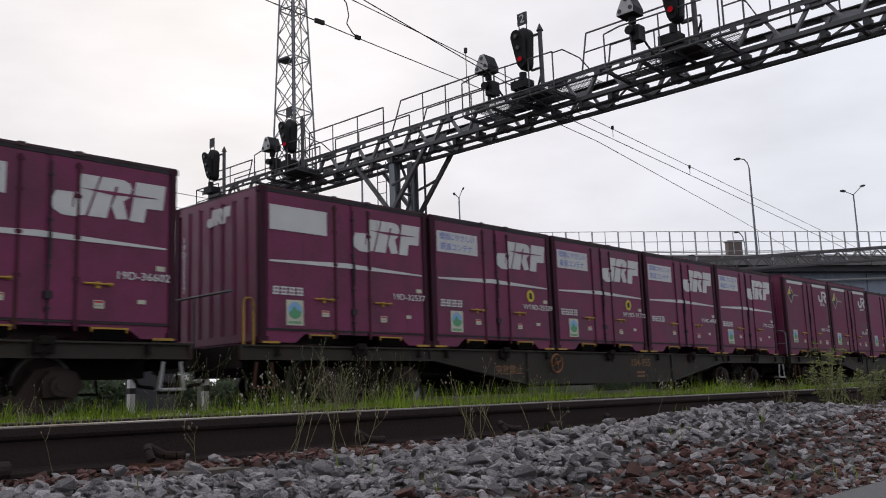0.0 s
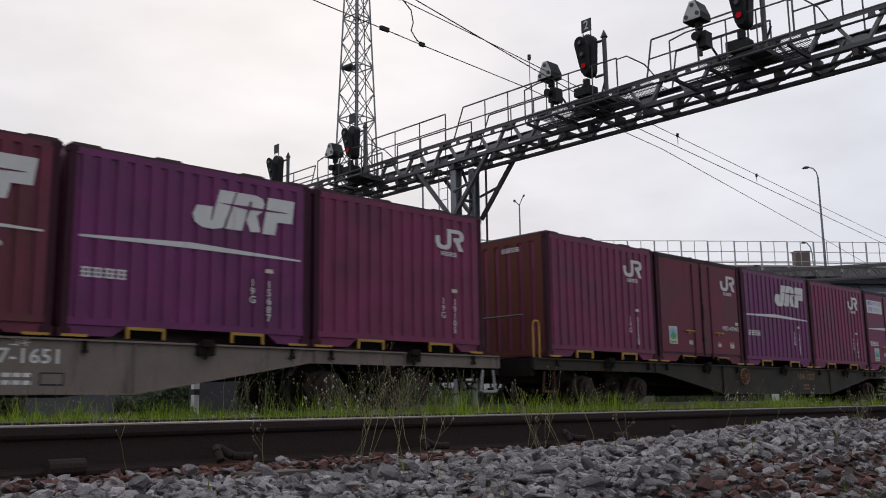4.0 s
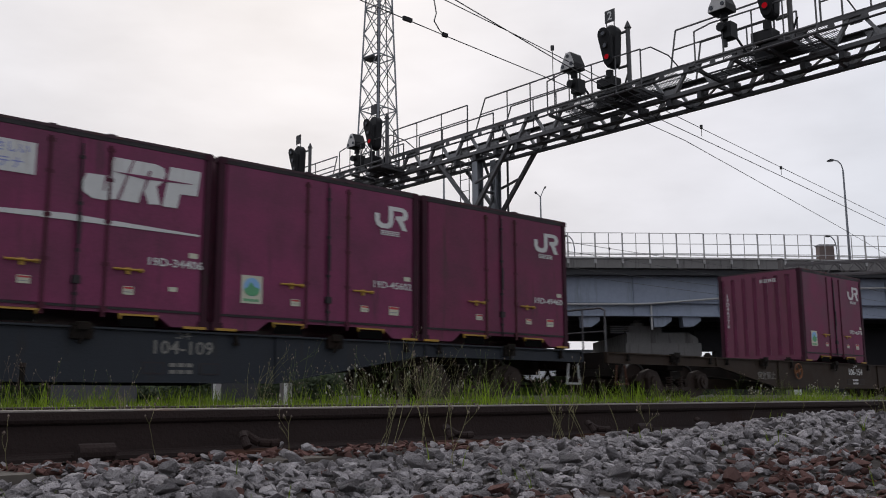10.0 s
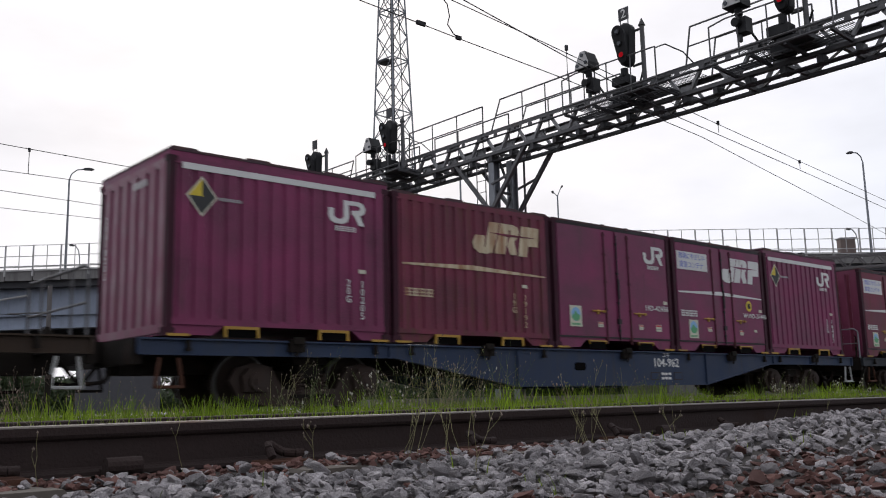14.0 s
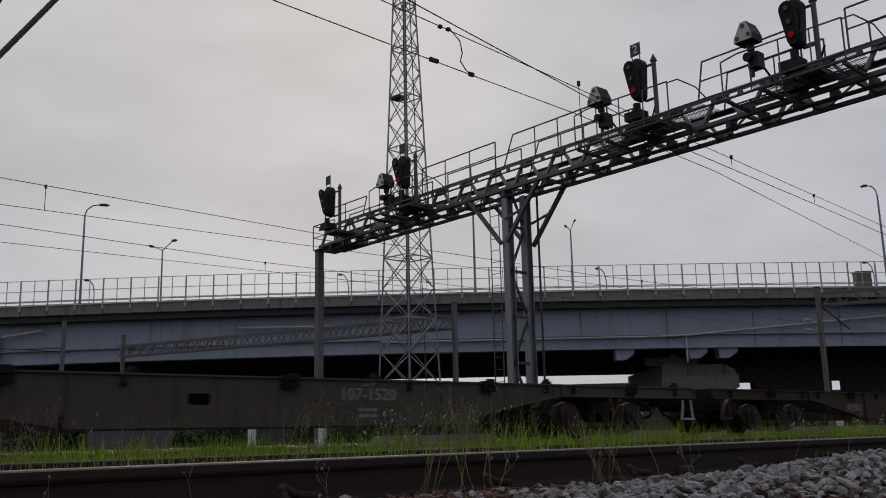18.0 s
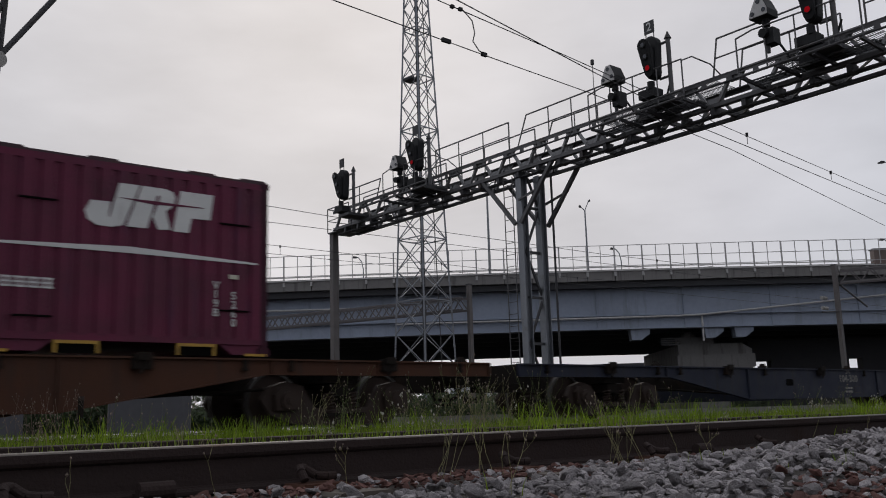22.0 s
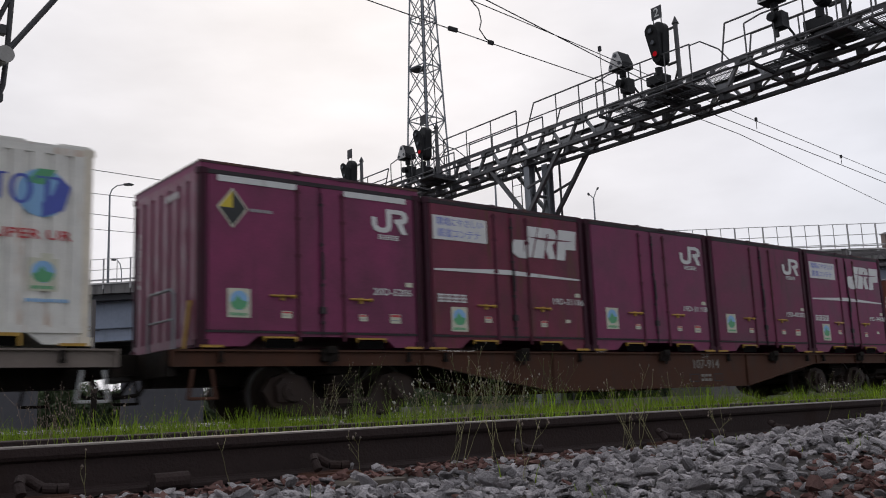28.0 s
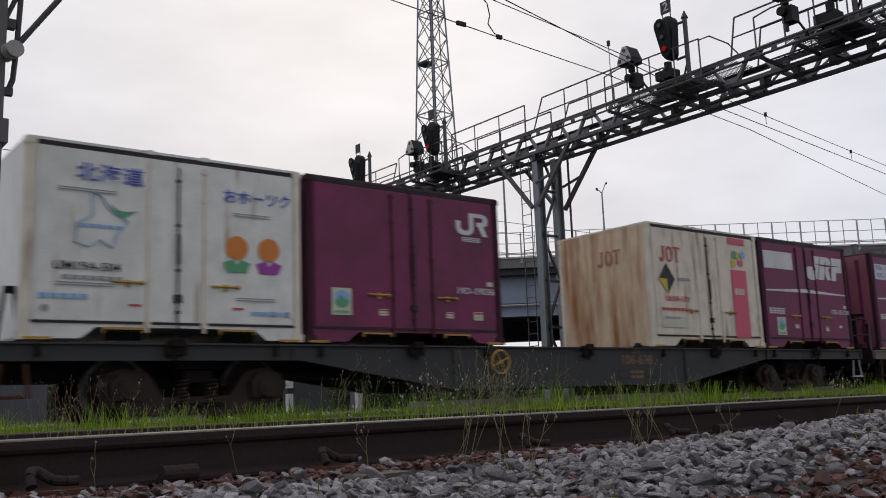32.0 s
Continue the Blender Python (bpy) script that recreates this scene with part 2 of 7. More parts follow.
RUST_INK = mat("rust_coloured_lettering", (0.20, 0.10, 0.04), 0.7, dirt=(0.06, 0.04, 0.03), dirt_amount=0.4)
SILL_BROWN = mat("wagon_grimy_brown", (0.042, 0.029, 0.021), 0.75, gloss=0.2, dirt=(0.035, 0.025, 0.02), dirt_amount=0.45, streak=True)
DECAL_DIM = mat("worn_wagon_lettering", (0.19, 0.18, 0.16), 0.7, dirt=(0.10, 0.085, 0.07), dirt_amount=0.5, bump=0.02)
SILL_BLUE = mat("wagon_blue", (0.022, 0.036, 0.072), 0.6, gloss=0.3, dirt=(0.04, 0.04, 0.05), dirt_amount=0.4, streak=True)
SILL_SLATE = mat("wagon_slate_grey", (0.027, 0.031, 0.038), 0.65, gloss=0.25, dirt=(0.032, 0.028, 0.025), dirt_amount=0.42, streak=True)
SILL_TAUPE = mat("wagon_taupe_grey", (0.068, 0.056, 0.047), 0.7, gloss=0.22, dirt=(0.04, 0.03, 0.024), dirt_amount=0.45, streak=True)
SILL_RUST = mat("wagon_rusty_brown", (0.068, 0.030, 0.018), 0.75, gloss=0.2, dirt=(0.05, 0.028, 0.02), dirt_amount=0.5, streak=True)
GRIME = mat("brake_dust_black", (0.014, 0.011, 0.009), 0.85, gloss=0.15, dirt=(0.028, 0.017, 0.012), dirt_amount=0.45, bump=0.3)
WHEEL = mat("wheel_steel", (0.033, 0.021, 0.016), 0.72, metal=0.0, gloss=0.3, dirt=(0.034, 0.02, 0.014), dirt_amount=0.5)
TREAD = mat("polished_tread", (0.35, 0.34, 0.33), 0.3, metal=0.9)
STEP_WHITE = mat("white_step_paint", (0.32, 0.32, 0.31), 0.5, dirt=(0.15, 0.12, 0.1), dirt_amount=0.35)
ORANGE = mat("orange_hand_wheel", (0.24, 0.085, 0.025), 0.6, dirt=(0.06, 0.03, 0.02), dirt_amount=0.5)
STEEL = mat("gantry_painted_steel", (0.088, 0.086, 0.088), 0.5, metal=0.2, dirt=(0.06, 0.045, 0.035), dirt_amount=0.35)
STEEL_PALE = mat("gantry_pale_steel", (0.19, 0.19, 0.192), 0.5, metal=0.25, dirt=(0.09, 0.07, 0.055), dirt_amount=0.4)
POLE = mat("weathered_pole_steel", (0.105, 0.094, 0.090), 0.6, dirt=(0.07, 0.055, 0.045), dirt_amount=0.4, streak=True)
STEEL_DARK = mat("gantry_dark_steel", (0.04, 0.04, 0.043), 0.6, dirt=(0.05, 0.035, 0.03), dirt_amount=0.4)
GALV = mat("galvanised_steel", (0.20, 0.21, 0.225), 0.45, metal=0.6, dirt=(0.12, 0.11, 0.1), dirt_amount=0.3)
MESH_STEEL = mat("walkway_grating", (0.16, 0.16, 0.16), 0.6, metal=0.4)
SIGNAL_BLACK = mat("signal_black", (0.014, 0.014, 0.015), 0.6, gloss=0.25)
SIGNAL_RED = mat("signal_red_light", (0.34, 0.003, 0.008), 0.6, var=0.02, bump=0, emit=0.35, gloss=0.05)
LENS = mat("unlit_signal_lens", (0.03, 0.035, 0.045), 0.15)
WIRE = mat("overhead_wire", (0.04, 0.04, 0.042), 0.5, metal=0.5)
INSULATOR = mat("porcelain_insulator", (0.27, 0.26, 0.24), 0.25)
CONCRETE = mat("bridge_concrete", (0.19, 0.182, 0.174), 0.85, scale=0.4, fine=6, dirt=(0.07, 0.065, 0.06), dirt_amount=0.45, streak=True, dirt_scale=0.8)
PIER = mat("stained_pier_concrete", (0.13, 0.125, 0.12), 0.9, scale=0.5, fine=6, dirt=(0.06, 0.055, 0.05), dirt_amount=0.5, streak=True, dirt_scale=0.8)
GIRDER = mat("pale_blue_girder_paint", (0.235, 0.268, 0.330), 0.6, scale=0.3, fine=5, dirt=(0.17, 0.19, 0.21), dirt_amount=0.45, streak=True, dirt_scale=0.6)
# girder paint darkened to carry the shade beneath the deck
GIRDER_SHADE = mat("shaded_girder_paint", (0.05, 0.055, 0.06), 0.8)
FENCE = mat("bridge_fence_steel", (0.42, 0.41, 0.40), 0.5, metal=0.3)
RAIL_RUST = mat("rail_rusty_web", (0.031, 0.021, 0.019), 0.85, scale=2, fine=90, dirt=(0.027, 0.016, 0.0125), dirt_amount=0.4, bump=0.3, gloss=0.2)
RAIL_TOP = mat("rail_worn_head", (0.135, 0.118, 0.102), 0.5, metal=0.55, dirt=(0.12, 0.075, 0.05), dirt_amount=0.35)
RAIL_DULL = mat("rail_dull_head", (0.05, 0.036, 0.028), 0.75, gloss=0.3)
PLATE_RUST = mat("rusty_plate", (0.075, 0.034, 0.022), 0.9, scale=8, fine=90, dirt=(0.035, 0.02, 0.015), dirt_amount=0.4, bump=0.3, gloss=0.2)
SLEEPER = mat("weathered_sleeper", (0.10, 0.085, 0.07), 0.9, dirt=(0.06, 0.045, 0.035), dirt_amount=0.5)
STONE = mat("grey_ballast", (0.292, 0.271, 0.272), 0.9, var=0.45, gloss=0.2, scale=22, fine=160, bump=0.7, island=0.42, dirt=(0.125, 0.112, 0.105), dirt_amount=0.35, dirt_scale=9)
STONE_RUST = mat("rusty_ballast", (0.125, 0.066, 0.056), 0.92, var=0.3, gloss=0.2, scale=14, fine=90, bump=0.35, island=0.35)
SOIL = mat("track_bed_soil", (0.034, 0.026, 0.021), 0.95, var=0.35, scale=1.5, fine=30, bump=0.5, dirt=(0.085, 0.078, 0.07), dirt_amount=0.45, dirt_scale=0.7)
ASPHALT = mat("old_asphalt", (0.115, 0.112, 0.112), 0.9, scale=2, fine=120, bump=0.4)
GRASS = mat("fresh_grass", (0.165, 0.245, 0.018), 0.6, gloss=0.25, var=0.35, scale=1.2, fine=20, bump=0, island=0.45, dirt=(0.10, 0.105, 0.022), dirt_amount=0.32, dirt_scale=1.1, through_light=0.5)
STRAW = mat("dry_stalk", (0.20, 0.185, 0.085), 0.85, var=0.2, bump=0, island=0.3)
PINK_STALK = mat("dry_pinkish_stalk", (0.17, 0.12, 0.09), 0.85, var=0.2, bump=0, island=0.3)
SEED = mat("seed_head", (0.18, 0.14, 0.11), 0.9, bump=0, island=0.45)
WEED_LEAF = mat("weed_leaf", (0.145, 0.16, 0.045), 0.7, var=0.25, bump=0, island=0.45, through_light=0.4)
FLOWER = mat("white_flower", (0.36, 0.34, 0.29), 0.8, bump=0)
LEAF = mat("tree_leaf", (0.04, 0.06, 0.022), 0.7, bump=0, island=0.45, through_light=0.3)
BARK = mat("tree_bark", (0.07, 0.05, 0.04), 0.9, bump=0.4)
PALE_WALL = mat("pale_building_wall", (0.60, 0.61, 0.62), 0.7, scale=0.4, fine=3)
GREY_WALL = mat("grey_fence_panel", (0.075, 0.075, 0.083), 0.7, scale=0.5, fine=4, dirt=(0.1, 0.1, 0.1), dirt_amount=0.4, streak=True)
# dark walls and roofs, and shade painted under the bridge
DARK_WALL_AND_SHADE = mat("dark_wall_and_shade", (0.045, 0.045, 0.048), 0.85, scale=0.4, fine=4)
BOX_BROWN = mat("faded_brown_cabinet", (0.17, 0.13, 0.115), 0.7)
POST_WHITE = mat("white_marker_post", (0.6, 0.6, 0.58), 0.6, dirt=(0.3, 0.27, 0.24), dirt_amount=0.3)

# ---- mesh helpers ----
def part(name, bm, material, parent=None, label="", m=None):
    """Links a bmesh as one mesh object, under its thing if one is given."""
    me = bpy.data.meshes.new(name)
    bm.normal_update()
    bm.to_mesh(me)
    bm.free()
    me.materials.append(material)
    return put(name, me, parent, label, m)


def put(name, me, parent=None, label="", m=None):
    ob = new(name, me)
    if parent:
        ob.parent = parent
    if m is not None:
        ob.matrix_basis = m
    if label:
        ob["label"] = label
    return ob


MESHES = {}


def shared(key, name, build, material, parent, label="", m=None):
    """The same mesh for alike parts."""
    k = (key, material.name)
    if k not in MESHES:
        bm = bmesh.new()
        build(bm)
        bm.normal_update()
        me = bpy.data.meshes.new(name)
        bm.to_mesh(me)
        bm.free()
        me.materials.append(material)
        MESHES[k] = me
    return put(name, MESHES[k], parent, label, m)


def box(bm, x0, x1, y0, y1, z0, z1):
    v = [bm.verts.new((x, y, z)) for z in (z0, z1) for y in (y0, y1) for x in (x0, x1)]
    for f in ((0, 2, 3, 1), (4, 5, 7, 6), (0, 1, 5, 4), (2, 6, 7, 3), (0, 4, 6, 2), (1, 3, 7, 5)):
        bm.faces.new([v[i] for i in f])
    return bm


def prism(bm, pts, a, b, axis="y"):
    """A closed outline drawn out along an axis: pts are (x, z) for y, (y, z) for x, (x, y) for z."""
    def at(p, q):
        return {"y": (p[0], q, p[1]), "x": (q, p[0], p[1]), "z": (p[0], p[1], q)}[axis]
    lo, hi = [bm.verts.new(at(p, a)) for p in pts], [bm.verts.new(at(p, b)) for p in pts]
    n = len(pts)
    faces = [bm.faces.new(lo), bm.faces.new(hi[::-1])]
    for i in range(n):
        faces.append(bm.faces.new((lo[i], hi[i], hi[(i + 1) % n], lo[(i + 1) % n])))
    bmesh.ops.recalc_face_normals(bm, faces=faces)
    return bm


def rod(bm, p, q, r, seg=6, r2=None):
    p, q = Vector(p), Vector(q)
    d = q - p
    if d.length < 1e-6:
        return bm
    turn = d.to_track_quat("Z", "Y")
    rings = []
    for c, rad in ((p, r), (q, r if r2 is None else r2)):
        rings.append([bm.verts.new(c + turn @ Vector((rad * math.cos(2 * math.pi * i / seg), rad * math.sin(2 * math.pi * i / seg), 0))) for i in range(seg)])
    for i in range(seg):
        bm.faces.new((rings[0][i], rings[0][(i + 1) % seg], rings[1][(i + 1) % seg], rings[1][i]))
    bm.faces.new(rings[0][::-1])
    bm.faces.new(rings[1])
    return bm


def pipe(bm, pts, r, seg=6):
    for a, b in zip(pts[:-1], pts[1:]):
        rod(bm, a, b, r, seg)
    return bm


def bar(bm, p, q, w, h):
    """A flat or angle bar from p to q, w wide and h deep."""
    p, q = Vector(p), Vector(q)
    d = q - p
    turn = d.to_track_quat("Z", "Y")
    v = [[bm.verts.new(c + turn @ Vector((sx * w / 2, sy * h / 2, 0))) for sx, sy in ((-1, -1), (1, -1), (1, 1), (-1, 1))] for c in (p, q)]
    for i in range(4):
        bm.faces.new((v[0][i], v[0][(i + 1) % 4], v[1][(i + 1) % 4], v[1][i]))
    bm.faces.new(v[0][::-1])
    bm.faces.new(v[1])
    return bm


def disc(bm, c, r, a, b, seg=20, axis="y"):
    return prism(bm, [(c[0] + r * math.cos(2 * math.pi * i / seg), c[1] + r * math.sin(2 * math.pi * i / seg)) for i in range(seg)], a, b, axis)


def ring(bm, c, r, tube, axis="y", seg=18, sides=6):
    vs = []
    for i in range(seg):
        a = 2 * math.pi * i / seg
        row = []
        for j in range(sides):
            b = 2 * math.pi * j / sides
            u, w = (r + tube * math.cos(b)), tube * math.sin(b)
            x, z = u * math.cos(a), u * math.sin(a)
            row.append(bm.verts.new({"y": (c[0] + x, c[1] + w, c[2] + z), "x": (c[0] + w, c[1] + x, c[2] + z), "z": (c[0] + x, c[1] + z, c[2] + w)}[axis]))
        vs.append(row)
    for i in range(seg):
        for j in range(sides):
            bm.faces.new((vs[i][j], vs[(i + 1) % seg][j], vs[(i + 1) % seg][(j + 1) % sides], vs[i][(j + 1) % sides]))
    return bm


def B():
    return bmesh.new()


TEXTS = {}


def words(name, text, size, material, parent, x, y, z, label="", stretch=1.0, lean=0.0, column=False):
    """Lettering on a face that looks towards -y, centred on (x, z)."""
    k = (text, round(size, 3), material.name, stretch, lean, column)
    if k not in TEXTS:
        cu = bpy.data.curves.new("lettering", "FONT")
        cu.body = "\n".join(text) if column else text
        cu.align_x, cu.align_y, cu.size, cu.extrude = "CENTER", "CENTER", size, 0.0015
        cu.space_line, cu.shear, cu.resolution_u, cu.offset = 0.82, lean, 2, size * 0.012
        ob = bpy.data.objects.new("lettering", cu)
        scene.collection.objects.link(ob)
        me = bpy.data.meshes.new_from_object(ob)
        bpy.data.objects.remove(ob)
        bpy.data.curves.remove(cu)
        me.materials.clear()
        me.materials.append(material)
        me.transform(Matrix.Rotation(radians(90), 4, "X") @ Matrix.Diagonal((stretch, 1, 1, 1)))
        TEXTS[k] = me
    return put(name, TEXTS[k], parent, label, Matrix.Translation((x, y, z)))


def thing(name, m, label, category, group="", kind=""):
    ob = new(name)
    ob.empty_display_size = 0.2
    ob.matrix_basis = m
    return tagged(ob, label, category, group, kind)

# ---- the train ----
MAROONS = MAROON + [VENT_MAROON]
TRACK_Y = 12.67      # centre line of the train's track
FACE = -1.225        # near face of a container, from its centre line
HALF = 1.857         # half its length
PITCH = 3.82         # from one container to the next
WAGON = 20.4         # length over couplers
MOVERS = []          # (object, place along the track before it rolled)


def fx(u):
    """A place along a container's side, 0 at its rear end and 1 at its front end."""
    return -HALF + 2 * HALF * u


def body_outline():
    return [(-HALF, 0.02), (-HALF + 0.66, 0.02), (-HALF + 0.86, 0.165), (HALF - 0.70, 0.165), (HALF - 0.50, 0.02), (HALF, 0.02), (HALF, 2.46), (-HALF, 2.46)]


def b_body(bm):
    prism(bm, [(x * 0.985, z) for x, z in body_outline()], -1.195, 1.195)


def b_roof(bm):
    box(bm, -HALF, HALF, -1.222, 1.222, 2.44, 2.475)


def b_roof_rib(bm):
    prism(bm, [(-0.22, 2.475), (-0.18, 2.505), (0.18, 2.505), (0.22, 2.475)], -1.2, 1.2)


def b_roof_lug(bm):
    prism(bm, [(-0.055, 2.43), (-0.05, 2.487), (0.05, 2.487), (0.055, 2.43)], -1.235, -1.165)


def b_post(bm):
    box(bm, -0.05, 0.05, -0.05, 0.05, 0.0, 2.45)
    box(bm, -0.085, 0.085, -0.055, 0.055, 0.0, 0.11)
    box(bm, -0.07, 0.07, -0.054, 0.054, 2.38, 2.46)


def corrugated(bm, a, b, z0, z1, depth, pitch):
    """A trapezoid-ribbed sheet along x from a to b, its ribs standing out towards -y."""
    xs = []
    x, n = a, max(1, round((b - a) / pitch))
    p = (b - a) / n
    for i in range(n):
        q = a + i * p
        xs += [(q, 0), (q + 0.28 * p, 0), (q + 0.35 * p, -depth), (q + 0.93 * p, -depth)]
    xs.append((b, 0))
    lo, hi = [bm.verts.new((x, y, z0)) for x, y in xs], [bm.verts.new((x, y, z1)) for x, y in xs]
    for i in range(len(xs) - 1):
        bm.faces.new((lo[i], lo[i + 1], hi[i + 1], hi[i]))


def b_end(bm):
    corrugated(bm, -1.13, 1.13, 0.16, 2.38, 0.035, 0.32)


def b_end_rail(bm):
    box(bm, -1.13, 1.13, -0.03, 0.02, 0.0, 0.12)


def b_flat_end(bm):
    box(bm, -1.13, 1.13, -0.025, 0.02, 0.05, 2.44)


def b_end_stile(bm):
    box(bm, -0.07, 0.07, -0.04, -0.02, 0.03, 2.44)


def b_ribbed_side(bm):
    corrugated(bm, -HALF + 0.09, HALF - 0.09, 0.22, 2.36, 0.028, 0.236)


def b_rail(bm):
    box(bm, -HALF + 0.09, HALF - 0.09, -0.02, 0.02, -0.045, 0.045)


def b_door(bm):
    # a framed leaf 1.66 wide and 2.12 high
    box(bm, 0, 1.68, -0.008, 0.012, 0, 2.14)


def b_rod(bm):
    rod(bm, (0, 0, 0.1), (0, 0, 2.33), 0.024, 8)
    for z in (0.18, 0.75, 1.3, 1.85, 2.25):
        box(bm, -0.045, 0.045, -0.015, 0.03, z, z + 0.05)


def b_lockgear(bm):
    rod(bm, (0, 0, 0.15), (0, 0, 2.3), 0.014, 6)
    for z in (0.35, 0.9, 1.5, 2.1):
        box(bm, -0.03, 0.03, -0.012, 0.02, z, z + 0.04)
    box(bm, -0.02, 0.02, -0.03, 0.0, 1.0, 1.4)
    box(bm, -0.05, 0.05, -0.025, 0.02, 0.5, 0.6)


def b_latch(bm):
    rod(bm, (-0.2, -0.02, 0), (0.2, -0.02, 0), 0.016, 6)
    box(bm, -0.03, 0.03, -0.012, 0.03, -0.06, 0.03)
    box(bm, 0.15, 0.2, -0.02, 0.02, -0.025, 0.025)


def b_pocket(bm):
    prism(bm, [(-0.27, 0.0), (-0.235, 0.0), (-0.235, 0.115), (0.235, 0.115), (0.235, 0.0), (0.27, 0.0), (0.27, 0.155), (-0.27, 0.155)], -0.012, 0.02)


def b_slim_pocket(bm):
    prism(bm, [(-0.25, 0.09), (-0.238, 0.09), (-0.238, 0.135), (0.238, 0.135), (0.238, 0.09), (0.25, 0.09), (0.27, 0.16), (-0.27, 0.16)], -0.012, 0.02)


def b_pocket_dark(bm):
    box(bm, -0.24, 0.24, 0.01, 0.02, 0.0, 0.115)


def b_foot(bm):
    box(bm, -0.16, 0.16, -0.006, 0.01, 0, 0.035)


def slant(pts, x, z, w, h, lean):
    return [(x + u * w + lean * v * h, z + v * h) for u, v in pts]


MARK_A = [  # bold slanted mark of three joined shapes, parted by narrow slits
    [(0.04, 0.52), (0.0, 0.28), (0.02, 0.08), (0.09, -0.04), (0.20, -0.05), (0.285, 0.02), (0.40, 1.0), (0.247, 1.0), (0.2085, 0.53), (0.180, 0.165), (0.170, 0.17), (0.184, 0.53)],
    [(0.305, 0.0), (0.418, 1.0), (0.60, 1.0), (0.665, 0.94), (0.685, 0.80), (0.66, 0.58), (0.61, 0.46), (0.648, 0.03), (0.55, 0.0), (0.505, 0.30), (0.548, 0.62), (0.562, 0.83), (0.535, 0.80), (0.465, 0.0)],
    [(0.668, 0.0), (0.722, 1.0), (1.0, 1.0), (0.973, 0.37), (0.82, 0.36), (0.797, 0.0)],
]
CUT = [(0.24, 0.655), (0.5, 0.67), (0.92, 0.655), (0.92, 0.64), (0.5, 0.585)]
MARK_B = [  # upright two-stroke mark
    [(0.0, 0.62), (0.0, 0.30), (0.07, 0.08), (0.20, 0.0), (0.40, 0.0), (0.53, 0.10), (0.58, 0.30), (0.58, 0.82), (0.86, 0.82), (0.90, 0.74), (0.88, 0.64), (0.66, 0.60), (0.66, 0.44), (0.72, 0.40), (0.86, 0.0), (1.02, 0.0), (0.90, 0.42), (1.02, 0.52), (1.06, 0.72), (1.0, 0.92), (0.88, 1.0), (0.43, 1.0), (0.43, 0.30), (0.36, 0.20), (0.24, 0.20), (0.15, 0.30), (0.15, 0.62)],
]


def mark_a(bm, x, z, w, h, y):
    for s in MARK_A:
        prism(bm, slant(s, x, z, w, h, 0.0), y - 0.004, y)


def mark_b(bm, x, z, w, h, y):
    for s in MARK_B:
        prism(bm, slant(s, x, z, w, h, 0.0), y - 0.004, y)


def bars(bm, x, z, w, h, y, n=4):
    """Illegible lettering as plain bars."""
    step = w / n
    for i in range(n):
        box(bm, x + i * step, x + (i + 0.78) * step, y - 0.003, y, z, z + h)
    return bm


def glyphs(bm, x, z, w, h, y, n=4):
    """Small lettering as groups of plain strokes."""
    step = w / n
    for i in range(n):
        a, b = x + i * step, x + (i + 0.86) * step
        for v0, v1 in ((0.0, 0.17), (0.42, 0.57), (0.83, 1.0)):
            box(bm, a, b, y - 0.003, y, z + v0 * h, z + v1 * h)
        for c in (a + 0.12 * step, b - 0.28 * step):
            box(bm, c, c + 0.16 * step, y - 0.0032, y - 0.0001, z, z + h)
    return bm


def eco_label(parent, x, z, y):
    shared("eco_plate", "sticker", lambda bm: box(bm, -0.17, 0.17, -0.003, 0.0, -0.20, 0.20), CREAM_INK, parent, "pale sticker with a green and blue print", Matrix.Translation((x, y, z)))
    shared("eco_a", "sticker_print", lambda bm: disc(bm, (0, 0.035), 0.135, -0.0055, -0.003, 18), SKY_INK, parent, "", Matrix.Translation((x, y, z)))
    shared("eco_b", "sticker_print", lambda bm: prism(bm, [(-0.125, 0.0), (-0.07, 0.03), (-0.02, 0.11), (0.04, 0.04), (0.125, 0.02), (0.11, -0.05), (0.05, -0.092), (-0.05, -0.092), (-0.11, -0.05)], -0.007, -0.0055), GREEN_INK, parent, "", Matrix.Translation((x, y, z)))
    shared("eco_c", "sticker_print", lambda bm: bars(bm, -0.13, -0.175, 0.26, 0.04, -0.003, 4), GREEN_INK, parent, "", Matrix.Translation((x, y, z)))


def small_labels(parent, spots, y):
    for u, z, w, h in spots:
        plate = shared(("tag", w, h), "label_plate", lambda bm: box(bm, -w / 2, w / 2, -0.003, 0, -h / 2, h / 2), CREAM_INK, parent, "", Matrix.Translation((fx(u), y, z)))
        if h >= 0.1:
            shared(("tag_red", w, h), "label_print", lambda bm: box(bm, -w / 2 + 0.01, w / 2 - 0.01, -0.005, -0.003, h * 0.18, h / 2 - 0.01), RED_INK, plate)
            shared(("tag_bar", w, h), "label_print", lambda bm: box(bm, -w / 2 + 0.02, w / 2 - 0.03, -0.005, -0.003, -h * 0.25, -h * 0.12), GREY_INK, plate)


